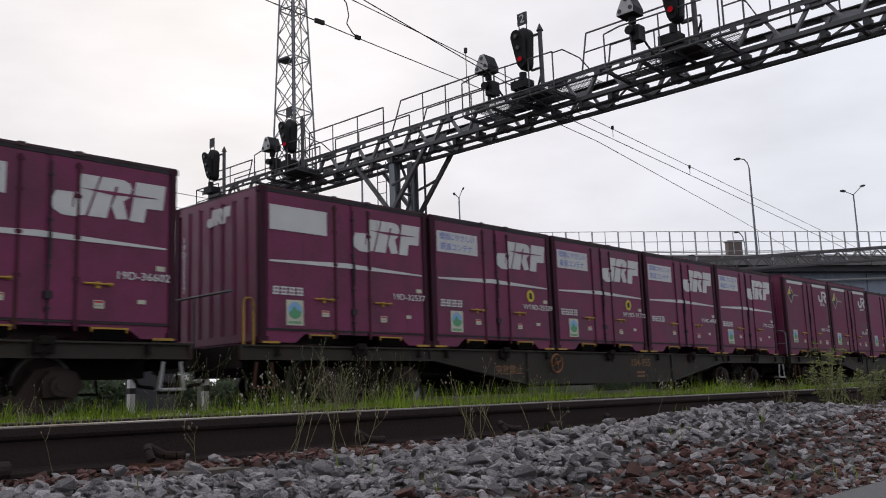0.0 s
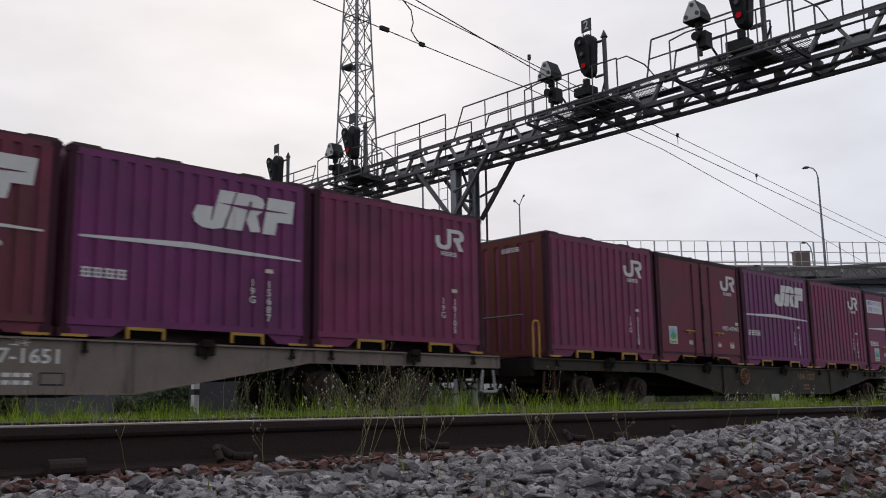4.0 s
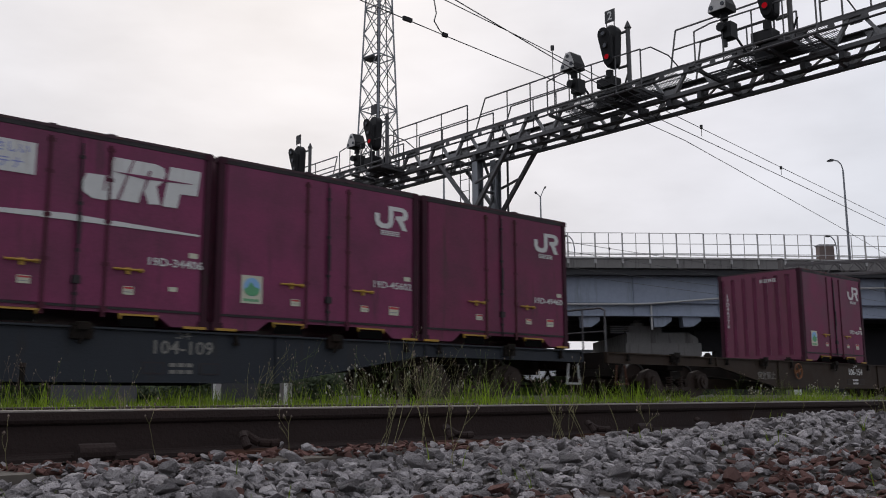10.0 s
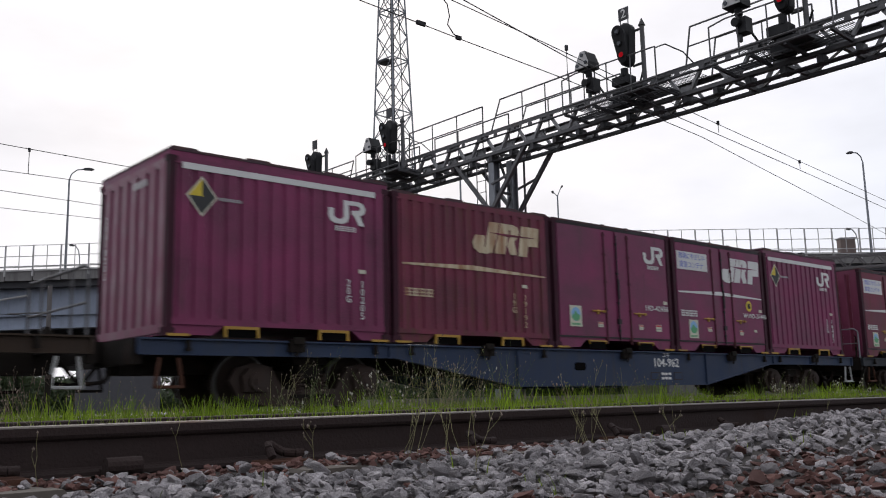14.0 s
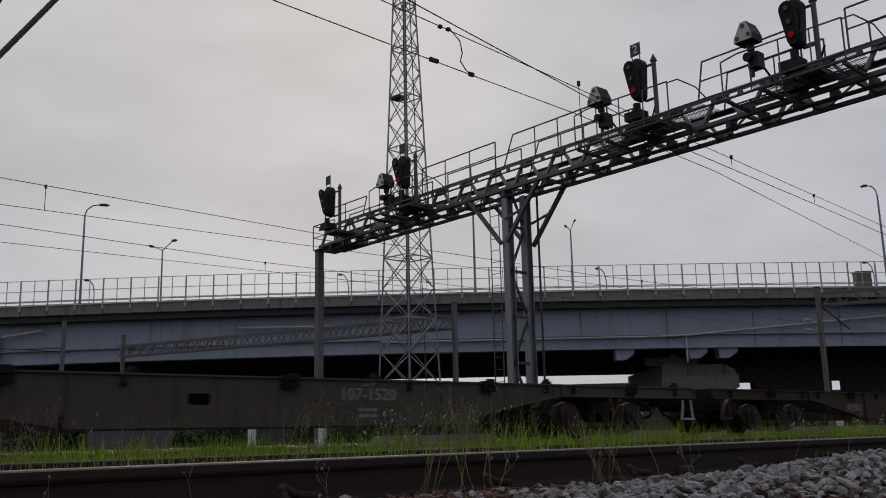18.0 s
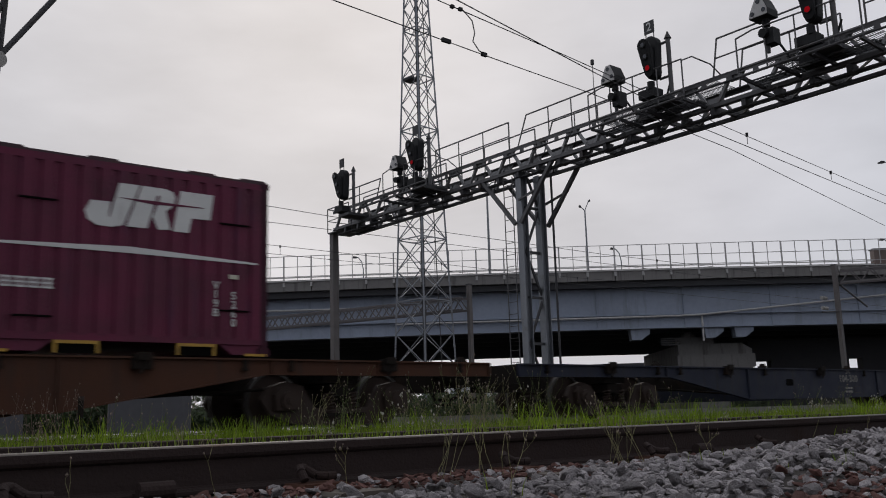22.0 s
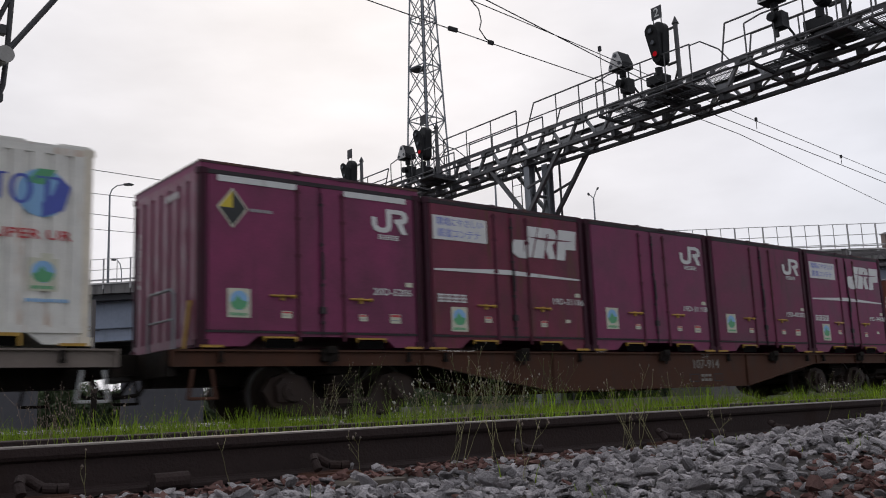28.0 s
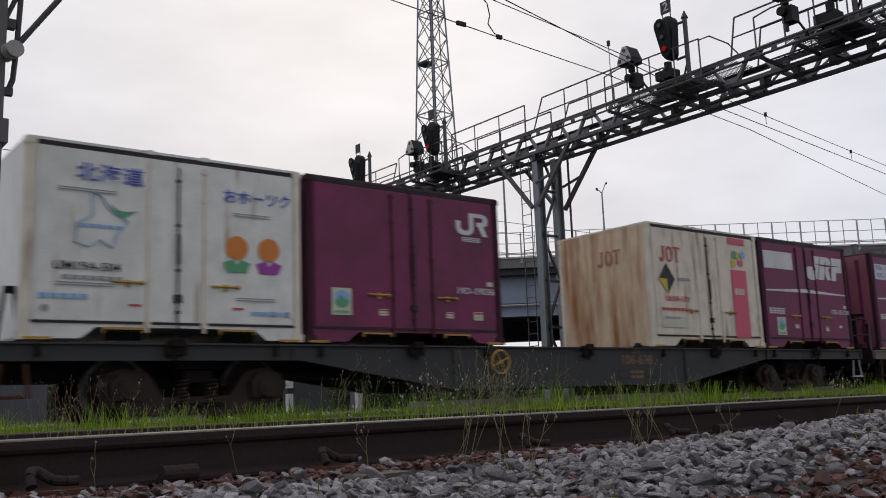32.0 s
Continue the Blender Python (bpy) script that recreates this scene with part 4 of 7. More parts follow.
def wagon(index, paint, label, number, guard=True):
    x = 17.76 - WAGON * index + {-1: 0.3, 0: 0.5, 1: 0.35, 2: 0.05, 4: -0.1, 5: -0.1, 10: -0.1, 11: 0.1, 12: 0.1, 13: 0.1}.get(index, 0.0)
    ob = thing("container_wagon", pose(x, TRACK_Y, 0), label, "rail wagon", "wagons of the train")
    MOVERS.append((ob, x))
    for s in (-1, 1):
        sill = shared("sill", "side_sill", b_sill, paint, ob, "", pose(0, s * 1.22, 0, 0, 0, 0 if s < 0 else 180))
        if s < 0:
            for k in range(-2, 3):
                for d in ((-1.55, 1.55) if k else ()):
                    shared("grip", "container_lock", b_grip, GRIME, sill, "", Matrix.Translation((k * PITCH + d, -0.005, 0.98)))
                shared("clamp", "container_clamp", b_clamp, GRIME, sill, "black container clamp", Matrix.Translation((k * PITCH + 0.12, -0.005, 1.0)))
                shared("cone", "locking_cone", b_cone, GRIME, sill, "", Matrix.Translation((k * PITCH + 1.7, 0.1, 1.0)))
            ink = {0: RUST_INK, 1: RUST_INK, 2: DECAL, 3: DECAL, 5: DECAL, 12: GREY_INK, 13: RUST_INK}.get(index, DECAL_DIM)
            words("lettering", number, 0.25, ink, sill, 1.5, -0.016, 0.765, stretch=1.1)
            for dx in (0.95, 1.75):
                plate = shared("plate", "data_plate", lambda bm: box(bm, 0, 0.3, -0.018, -0.012, 0.42, 0.58), SEAM, sill, "", Matrix.Translation((dx, 0, 0)))
                shared("plate_in", "plate_field", lambda bm: box(bm, 0.02, 0.28, -0.020, -0.017, 0.44, 0.56), paint, plate)
            words("lettering", "コキ", 0.12, ink, sill, 1.5, -0.016, 0.93, stretch=1.1)
            for bx, bz, bw, n in ((1.32, 0.52, 0.36, 3), (1.32, 0.43, 0.36, 3)):
                tagged(shared(("platebars", bw), "painted_bar", lambda bm: bars(bm, 0, 0, bw, 0.05, -0.013, n), ink, sill, "", Matrix.Translation((bx, 0, bz))), kind="stuff")
            if index == 9:
                shared("wagon_mark", "painted_mark", lambda bm: mark_a(bm, -1.95, 0.62, 0.85, 0.27, -0.012), DECAL_DIM, sill, "worn slanted mark")
            if index in (0, 3, 6, 9, 10):
                words("lettering", "突放禁止", 0.20, RUST_INK if index == 0 else DECAL_DIM, sill, -3.5, -0.016, 0.60, stretch=1.1)
            if index in (0, 1, 3, 13):
                shared("handwheel", "hand_wheel", b_handwheel, YELLOW if index == 13 else ORANGE, sill, "yellow hand brake wheel" if index == 13 else "rusty orange hand brake wheel", Matrix.Translation((-2.0, -0.09, 0.74)))
            if index in (2, 5, 7, 8, 6, 10):
                # slots drawn as near-black plates, the shade within put into the colour
                shared("slot", "sill_slot", lambda bm: prism(bm, [(-0.16, -0.05), (-0.12, -0.075), (0.12, -0.075), (0.16, -0.05), (0.16, 0.05), (0.12, 0.075), (-0.12, 0.075), (-0.16, 0.05)], -0.016, -0.011), RECESS_SHADE, sill, "", Matrix.Translation((-1.24, 0, 0.68)))
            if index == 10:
                shared("slot_small", "sill_slot", lambda bm: prism(bm, [(-0.13, -0.05), (-0.09, -0.075), (0.09, -0.075), (0.13, -0.05), (0.13, 0.05), (0.09, 0.075), (-0.09, 0.075), (-0.13, 0.05)], -0.016, -0.011), RECESS_SHADE, sill, "", Matrix.Translation((-0.73, 0, 0.70)))
    shared("frame", "underframe", b_frame, GRIME, ob)
    for k in range(21):
        shared("cross_beam", "cross_beam", b_cross_beam, GRIME, ob, "", Matrix.Translation((-9.5 + k * 0.95, 0, 0)))
    for s in (-1, 1):
        shared("end_beam", "end_beam", b_end_beam, GRIME, ob, "", Matrix.Translation((s * 9.85, 0, 0)))
        shared("bolster_beam", "bolster_beam", b_bolster_beam, GRIME, ob, "", Matrix.Translation((s * 7.1, 0, 0)))
    shared("gear_u", "brake_equipment", b_brake_gear, GRIME, ob)
    for s in (-1, 1):
        bogie = shared("bolster", "bogie", b_bolster, GRIME, ob, "", pose(s * 7.1, 0, 0))
        for sy in (-1, 1):
            turn = 0 if sy < 0 else 180
            shared("side_frame", "side_frame", b_side_frame, WHEEL, bogie, "", pose(0, sy * 0.94, 0, 0, 0, turn))
            for d in (-0.95, 0.95):
                shared("axle_box", "axle_box", b_axle_box, WHEEL, bogie, "", pose(d, sy * 0.97, 0.43, 0, 0, turn))
            for d in (-0.2, 0.2):
                shared("spring", "coil_spring", b_spring, WHEEL, bogie, "", pose(d, sy * 0.96, 0.24, 0, 0, turn))
            shared("seat", "spring_seat", b_spring_seat, GRIME, bogie, "", pose(0, sy * 0.92, 0.19, 0, 0, turn))
        for d in (-0.95, 0.95):
            w = shared("wheelset", "wheelset", b_wheelset, WHEEL, ob, "", pose(s * 7.1 + d, 0, 0.43))
            for sy in (-1, 1):
                shared("tyre", "tyre", b_tyre, TYRE, w, "worn steel tyre", pose(0, sy * 0.56, 0, 0, 0, 0 if sy > 0 else 180))
            WHEELS.append((w, s * 7.1 + d, x))
        shared("coupler", "coupler", b_coupler, GRIME, ob, "", pose(s * 9.85, 0, 0, 0, 0, 0 if s > 0 else 180))
        if s > 0 and index != 9 or s < 0 and index == 9:
            shared("step", "step", b_step, STEP_WHITE, ob, "white-painted footstep", pose(s * 9.55, -1.27, 0))
        else:
            shared("rear_step", "step", b_step, GRIME if index in (8, 9) else PLATE_RUST, ob, "grimy footstep" if index in (8, 9) else "rusty footstep", pose(s * 9.45, -1.27, 0))
        shared("hose_step", "step", b_step, GRIME, ob, "", pose(s * 9.55, 1.27, 0))
    if index == 8:
        shared("cross_rail", "end_handrail", b_cross_rail, STEEL, ob, "grey handrail across the wagon's end", pose(9.88, 0, 0))
        shared("wide_hoop", "hand_hoop", b_wide_hoop, STEEL, ob, "grey hand hoop", pose(9.88, -1.1, 0))
        shared("wide_hoop", "hand_hoop", b_wide_hoop, YELLOW, ob, "yellow hand hoop", pose(9.88, 1.12, 0))
    if guard and index not in (2, 5, 7, 8):
        wide = index in (0, 1, 3, 6, 9, 10)
        shared(("guard", wide, index in (0, 1)), "end_handrail", b_top_rail if index in (0, 1) else b_wide_guard if wide else b_guard, STEEL if wide or index == 12 else GALV, ob, "", pose(9.8 if index == 6 else -9.8, 0, 0))
        bright = index == 11
        if index in (9, 12):
            shared("brake_column", "brake_column", b_brake_column, GRIME, ob, "hand brake column with a flat wheel", pose(-9.75, -0.75, 0))
        if index in (0, 1, 9):
            shared("hoop", "hand_hoop", b_hoop, YELLOW, ob, "yellow hand hoop", pose(-9.62, -1.12, 0))
        elif not wide:
            shared("stand", "brake_stand", b_brake_stand, YELLOW if bright else GRIME, ob, "yellow brake stand" if bright else "", pose(-9.45, -0.95, 0))
    return ob


def slot(index, k):
    """The place of the k-th container, counted from the front, on a wagon."""
    shift = {-1: 0.05, 0: 0.53, 1: 0.48, 2: 0.05, 3: 0.47, 4: -0.11, 5: -0.10, 9: 0.05, 10: -0.34, 11: 0.12, 12: 0.11, 13: 0.22}.get(index, 0.0)
    return 17.76 - WAGON * index + (2 - k) * PITCH + shift


M0, M1, M2, M3 = MAROON
DOOR_P = "maroon container with white panel and slanted white mark on wagon"
DOOR_B = "plain maroon container with an upright white mark, on a flat wagon"
RIB_B = "maroon corrugated container with an upright white mark, on a flat wagon"
RIB_A = "purple corrugated container with a slanted white mark, on a flat wagon"
A, P, BB = ("mark_a",), ("mark_a", "panel"), ("mark_b",)
LOAD = {
    -1: [("door", M0, DOOR_B, "19D-40122", BB), ("door", M1, DOOR_B, "19D-43817", BB + ("eco",)), ("door", M0, DOOR_B, "19D-41180", BB + ("eco",)), ("door", M1, DOOR_B, "20D-577", BB + ("top_line", "diamond", "eco")), ("door", M1, DOOR_B, "20D-1013", BB + ("top_line", "diamond", "eco"))],
    0: [("door", M0, DOOR_P, "19D-32231", P + ("eco",)), ("door", M0, DOOR_P, "V19C-4892", P), ("door", M0, DOOR_P, "W19D-31770", P + ("eco", "badge")), ("door", M0, DOOR_P, "W19D-25329", P + ("eco", "badge")), ("door", M0, "maroon container with blank white panel and slanted white mark", "19D-32537", A + ("blank_panel", "eco"))],
    1: [("door", M0, DOOR_P, "19D-36602", P + ("eco",)), ("ribbed", M0, RIB_B, "19G-18209", BB), ("ribbed", M2, RIB_A, "19G-16150", A), ("door", M3, DOOR_B, "19D-45941", BB + ("eco",)), ("ribbed", M0, "maroon corrugated container with a rusty brown end wall", "19G-21120", BB)],
    2: [("ribbed", M0, RIB_B, "19G-19105", BB), ("ribbed", M2, RIB_A, "19G-15687", A), ("ribbed", M3, "faded brown corrugated container with a slanted mark", "19G-17020", A), ("louvred", M3, "brown louvred container with a slanted white mark, on a flat wagon", "V19B-4485", A), ("door", M2, DOOR_P, "W19D-30161", P + ("eco", "badge"))],
    3: [None, None, ("door", M1, DOOR_B, "19D-46778", BB + ("eco",)), None, None],
    4: [("door", M1, DOOR_B, "19D-49460", BB), ("door", M0, DOOR_B, "19D-45602", BB + ("eco",)), ("door", M0, DOOR_P, "19D-34406", P + ("eco",)), ("door", M0, DOOR_B, "20D-2039", BB + ("diamond", "top_line", "eco")), ("door", M3, DOOR_P, "W19D-31034", P + ("eco", "badge"))],
    5: [("ribbed", M0, "maroon corrugated container with a white line, on a blue wagon", "20G-10487", BB + ("diamond", "top_line")), ("door", M0, DOOR_P, "W19D-31440", P + ("eco", "badge")), ("door", M0, DOOR_B, "19D-42656", BB + ("eco",)), ("ribbed", M3, "rust-streaked brown corrugated container with yellowed lettering", "19G-19192", A), ("ribbed", M0, "maroon corrugated container with a white line, on a blue wagon", "20G-10205", BB + ("diamond", "top_line"))],
    6: [None] * 5,
    7: [None] * 5,
    8: [None] * 5,
    9: [None, ("ribbed", VENT_MAROON, "dark maroon ventilated container with white mark on rusty wagon", "V19B-5260", A + ("slits",)), ("louvred", VENT_MAROON, "dark maroon louvred container with white mark on rusty wagon", "V19B-6165", A), ("ribbed", VENT_MAROON, "dark maroon ventilated container with white mark on rusty wagon", "V19B-5914", A + ("slits", "wide_number", "end_labels")), None],
    10: [None, ("door", M1, DOOR_P, "19D-28814", P + ("eco",)), ("door", M0, DOOR_P, "19D-41175", P + ("eco",)), ("door", M3, DOOR_P, "19D-35451", P + ("eco",)), None],
    11: [("door", M0, DOOR_P, "19D-34078", P + ("eco",)), ("door", M1, DOOR_B, "19D-43202", BB + ("eco",)), ("door", M0, DOOR_B, "19D-31118", BB + ("eco",)), ("door", M3, DOOR_P, "19D-31106", P + ("eco",)), ("door", M0, DOOR_B, "20D-5206", BB + ("diamond", "top_line", "eco"))],
    12: [("white", WHITE_RUSTY, "", "", ()), ("louvred", M1, "maroon louvred container with a slanted white mark, on a flat wagon", "V19B-5024", A), ("door", M0, DOOR_P, "19D-33962", P + ("eco",)), ("ribbed", M0, "maroon corrugated container with a white line, on a flat wagon", "20G-11027", BB + ("diamond", "top_line")), ("door", M0, DOOR_P, "19D-37110", P + ("eco",))],
    13: [("door", M0, "maroon container with blank white panel and slanted white mark", "19D-35118", A + ("blank_panel", "eco")), ("cream", CREAM_BOX, "", "", ()), None, ("door", M0, DOOR_B, "19D-19036", BB + ("eco",)), ("fruit", WHITE_BOX, "", "", ())],
}
WAGONS = [
    (-1, SILL_OLIVE, "grimy grey container wagon on bogies", "104-412"), (0, SILL_OLIVE, "grimy grey container wagon with a fish-belly side sill", "104-955"),
    (1, SILL_OLIVE, "dark grey container wagon with a fish-belly side sill", "104-1207"), (2, SILL_PALE, "pale grey container wagon with a fish-belly side sill", "107-1651"),
    (3, SILL_BROWN, "brown-grey container wagon carrying one container", "106-154"), (4, SILL_SLATE, "dark slate-grey container wagon with a fish-belly side sill", "104-109"),
    (5, SILL_BLUE, "blue container wagon with a fish-belly side sill", "104-962"), (6, SILL_BROWN, "empty brown-grey container wagon", "106-853"),
    (7, SILL_TAUPE, "empty taupe-grey container wagon", "107-1520"), (8, SILL_NAVY, "empty dark blue container wagon", "104-300"),
    (9, SILL_RUST, "rusty brown container wagon with a fish-belly side sill", "107-656"), (10, SILL_BROWN, "grimy brown container wagon on bogies", "106-775"),
    (11, SILL_RUST, "rusty brown container wagon with a fish-belly side sill", "107-914"), (12, SILL_PALE, "light grey container wagon with a fish-belly side sill", "107-1226"),
    (13, SILL_GREY, "dark grey container wagon with a yellow hand wheel", "106-618"),
]


def emblem(parent, x, z, w, h, y, ink):
    """A mark of three plain strokes: a hook, a ring and a capped post."""
    hook = [(0.0, 0.25), (0.1, 0.0), (0.5, 0.0), (0.72, 0.14), (0.72, 0.92), (0.95, 0.95), (0.95, 1.0), (0.3, 1.0), (0.3, 0.95), (0.5, 0.92), (0.5, 0.2), (0.36, 0.1), (0.26, 0.25)]
    cap = [(0.0, 1.0), (1.1, 1.0), (1.1, 0.78), (0.95, 0.92), (0.66, 0.92), (0.66, 0.08), (0.85, 0.0), (0.25, 0.0), (0.44, 0.08), (0.44, 0.92), (0.15, 0.92), (0.0, 0.78)]
    part("emblem_stroke", prism(B(), slant(hook, x, z, w, h, 0.0), y, y + 0.003), ink, parent)
    n, rim = 20, B()
    rows = [[rim.verts.new((x + w * 1.55 + rx * math.cos(2 * math.pi * k / n), q, z + h * 0.5 + rz * math.sin(2 * math.pi * k / n))) for k in range(n)] for rx, rz, q in ((w * 0.52, h * 0.52, y + 0.003), (w * 0.52, h * 0.52, y), (w * 0.3, h * 0.42, y), (w * 0.3, h * 0.42, y + 0.003))]
    for p, q in zip(rows[:-1], rows[1:]):
        for k in range(n):
            rim.faces.new((p[k], p[(k + 1) % n], q[(k + 1) % n], q[k]))
    part("emblem_stroke", rim, ink, parent)
    part("emblem_stroke", prism(B(), slant(cap, x + w * 2.15, z, w, h, 0.0), y, y + 0.003), ink, parent)


def white_container(index, k, kind, paint):
    x = slot(index, k)
    names = {"white": "white corrugated container with blue lettering and rust streaks", "cream": "cream container with rust stains and a pink banner", "fruit": "white insulated container with blue lettering and fruit pictures"}
    ob = container("ribbed" if kind == "white" else "white", paint, x, names[kind], end_paint=CREAM_END if kind == "cream" else WHITE_BOX if kind == "fruit" else None)
    y = FACE - 0.006
    if kind == "white":
        words("lettering", "がんばろう日本", 0.235, BLUE_INK, ob, fx(0.32), y, 1.97)
        disc_bm = lambda bm: disc(bm, (0, 0), 0.30, y, y + 0.003, 24)
        shared("globe", "round_emblem", disc_bm, SKY_INK, ob, "round blue and green emblem", Matrix.Translation((fx(0.84), 0, 1.85)))
        shared("globe_g", "emblem_swirl", lambda bm: prism(bm, [(-0.2, 0.12), (-0.05, 0.3), (0.15, 0.3), (0.08, 0.17), (0.0, 0.1)], y - 0.003, y), GREEN_INK, ob, "", Matrix.Translation((fx(0.84), 0, 1.85)))
        shared("globe_b", "emblem_swirl", lambda bm: prism(bm, [(0.0, -0.3), (0.25, -0.2), (0.33, 0.1), (0.2, 0.22), (0.12, 0.0), (0.0, -0.12)], y - 0.003, y), BLUE_INK, ob, "", Matrix.Translation((fx(0.84), 0, 1.85)))
        emblem(ob, fx(0.665), 1.70, 0.26, 0.36, y - 0.003, BLUE_INK)
        words("lettering", "SUPER UR", 0.17, RED_INK, ob, fx(0.80), y, 1.33, stretch=1.35)
        for mt, pts in ((BLACK_INK, [(0, 0.31), (0.25, 0), (0, 0)]), (BLACK_INK, [(0, 0.31), (0, 0), (-0.25, 0)]), (BADGE, [(-0.25, 0), (0, 0), (0, -0.31)]), (BLACK_INK, [(0, 0), (0.25, 0), (0, -0.31)])):
            part("diamond_mark", prism(B(), pts, y, y + 0.003), mt, ob, "", Matrix.Translation((fx(0.19), 0, 1.53)))
        words("lettering", "UR19A-70006", 0.135, GREY_INK, ob, fx(0.24), y, 0.83)
        part("painted_bar", bars(B(), fx(0.10), 0.64, 0.9, 0.05, y, 7), GREY_INK, ob)
        eco_label(ob, fx(0.85), 0.85, y)
        part("painted_bar", bars(B(), fx(0.8), 0.52, 0.5, 0.04, y, 6), SKY_INK, ob)
    elif kind == "cream":
        emblem(ob, fx(0.09), 1.70, 0.2, 0.31, y, RED_INK)
        for mt, pts in ((BLACK_INK, [(0, 0.31), (0.25, 0), (0, 0)]), (BLACK_INK, [(0, 0.31), (0, 0), (-0.25, 0)]), (BADGE, [(-0.25, 0), (0, 0), (0, -0.31)]), (BLACK_INK, [(0, 0), (0.25, 0), (0, -0.31)])):
            part("diamond_mark", prism(B(), pts, y, y + 0.003), mt, ob, "", Matrix.Translation((fx(0.14), 0, 1.35)))
        part("painted_bar", bars(B(), fx(0.23), 1.33, 0.4, 0.06, y, 5), GREY_INK, ob)
        words("lettering", "UR18A-1371", 0.15, RED_INK, ob, fx(0.22), y, 0.95)
        part("painted_bar", bars(B(), fx(0.08), 0.72, 0.95, 0.05, y, 8), RED_INK, ob)
        part("data_frame", [box(b, fx(0.08), fx(0.3), y, y + 0.003, 0.38, 0.6) for b in (B(),)][0], CREAM_INK, ob)
        part("banner", box(B(), fx(0.73), fx(0.875), y, y + 0.003, 0.2, 1.66), PINK_INK, ob, "pink advertising banner")
        part("banner_strip", box(B(), fx(0.72), fx(0.88), y, y + 0.003, 2.22, 2.36), PINK_INK, ob)
        for i, (dx, dz, mt) in enumerate(((0.08, 0.1, BADGE), (0.3, 0.12, PINK_INK), (0.2, 0.28, BADGE), (0.38, 0.3, SKY_INK), (0.12, 0.3, GREEN_INK))):
            part("banner_print", disc(B(), (fx(0.735) + dx * 1.15, 1.70 + dz), 0.085, y - 0.002 * i, y - 0.002 * i + 0.0018, 12), mt, ob)
        part("painted_bar", bars(B(), fx(0.75), 1.12, 0.36, 0.14, y - 0.003, 3), CREAM_INK, ob)
        emblem([c for c in ob.children if c.name.startswith("end_wall")][0], -0.1, 1.72, 0.19, 0.3, -0.043, FADED_RED)
        part("painted_bar", bars(B(), fx(0.1), 0.55, 0.5, 0.04, y - 0.003, 5), GREY_INK, ob)
    else:
        words("lettering", "北海道", 0.25, BLUE_INK, ob, fx(0.27), y, 2.08, stretch=1.15)
        words("lettering", "おホーツク", 0.21, BLUE_INK, ob, fx(0.82), y, 1.98, stretch=1.0)
        shore = [(-0.3, -0.25), (-0.28, 0.0), (-0.1, 0.1), (-0.12, 0.4), (0.0, 0.36), (0.1, 0.2), (0.35, 0.05), (0.2, -0.12), (0.15, -0.3), (0.0, -0.2), (-0.15, -0.3), (-0.3, -0.25)]
        outline = B()
        for (ax, az), (bx, bz) in zip(shore[:-1], shore[1:]):
            bar(outline, (ax, y, az), (bx, y, bz), 0.022, 0.006)
        part("map_print", outline, SKY_INK, ob, "pale blue map outline", Matrix.Translation((fx(0.24), 0, 1.45)))
        part("painted_bar", bars(B(), fx(0.17), 1.4, 0.55, 0.04, y, 5), SKY_INK, ob)
        part("leaf_print", prism(B(), [(-0.12, 0.1), (-0.03, -0.05), (0.08, -0.07), (0.24, 0.03), (0.09, 0.01), (0.0, 0.02)], y - 0.003, y), GREEN_INK, ob, "", Matrix.Translation((fx(0.30), 0, 1.62)))
        for dx in (0.735, 0.865):
            part("fruit_print", disc(B(), (0, 0), 0.165, y, y + 0.003, 20), ORANGE_PRINT, ob, "round orange fruit print", Matrix.Translation((fx(dx), 0, 1.28)))
            part("fruit_leaf", prism(B(), [(-0.2, -0.15), (-0.05, -0.1), (0.0, -0.18), (0.05, -0.1), (0.2, -0.15), (0.14, -0.28), (-0.14, -0.28)], y, y + 0.003), GREEN_INK if dx < 0.8 else VIOLET_INK, ob, "", Matrix.Translation((fx(dx), 0, 1.22)))
        for u0, u1, z in ((0.1, 0.29, 1.84), (0.72, 0.87, 1.72), (0.1, 0.29, 0.66), (0.73, 0.89, 0.55)):
            for dz in (0.0, 0.03):
                part("painted_line", box(B(), fx(u0), fx(u1), y, y + 0.003, z + dz, z + dz + 0.014), GREY_INK, ob)
        for u in (0.36, 0.74):
            part("label_print", box(B(), fx(u) - 0.08, fx(u) + 0.08, y, y + 0.003, 0.43, 0.455), RED_INK, ob)
        for u in (0.07, 0.88, 0.94):
            part("painted_dot", disc(B(), (0, 0), 0.045, y, y + 0.003, 12), GREY_INK, ob, "", Matrix.Translation((fx(u), 0, 0.38)))
        words("lettering", "UM19A-504", 0.15, BLACK_INK, ob, fx(0.20), y, 0.90, stretch=1.1)
        part("painted_bar", bars(B(), fx(0.12), 0.74, 0.75, 0.05, y, 7), GREY_INK, ob)
        part("painted_bar", bars(B(), fx(0.79), 0.36, 0.55, 0.05, y, 8), SKY_INK, ob)
        part("painted_bar", bars(B(), fx(0.05), 0.5, 0.6, 0.06, y, 5), SKY_INK, ob)
    return ob


ORANGE_PRINT = mat("orange_fruit_print", (0.62, 0.20, 0.03), 0.6, var=0.1)
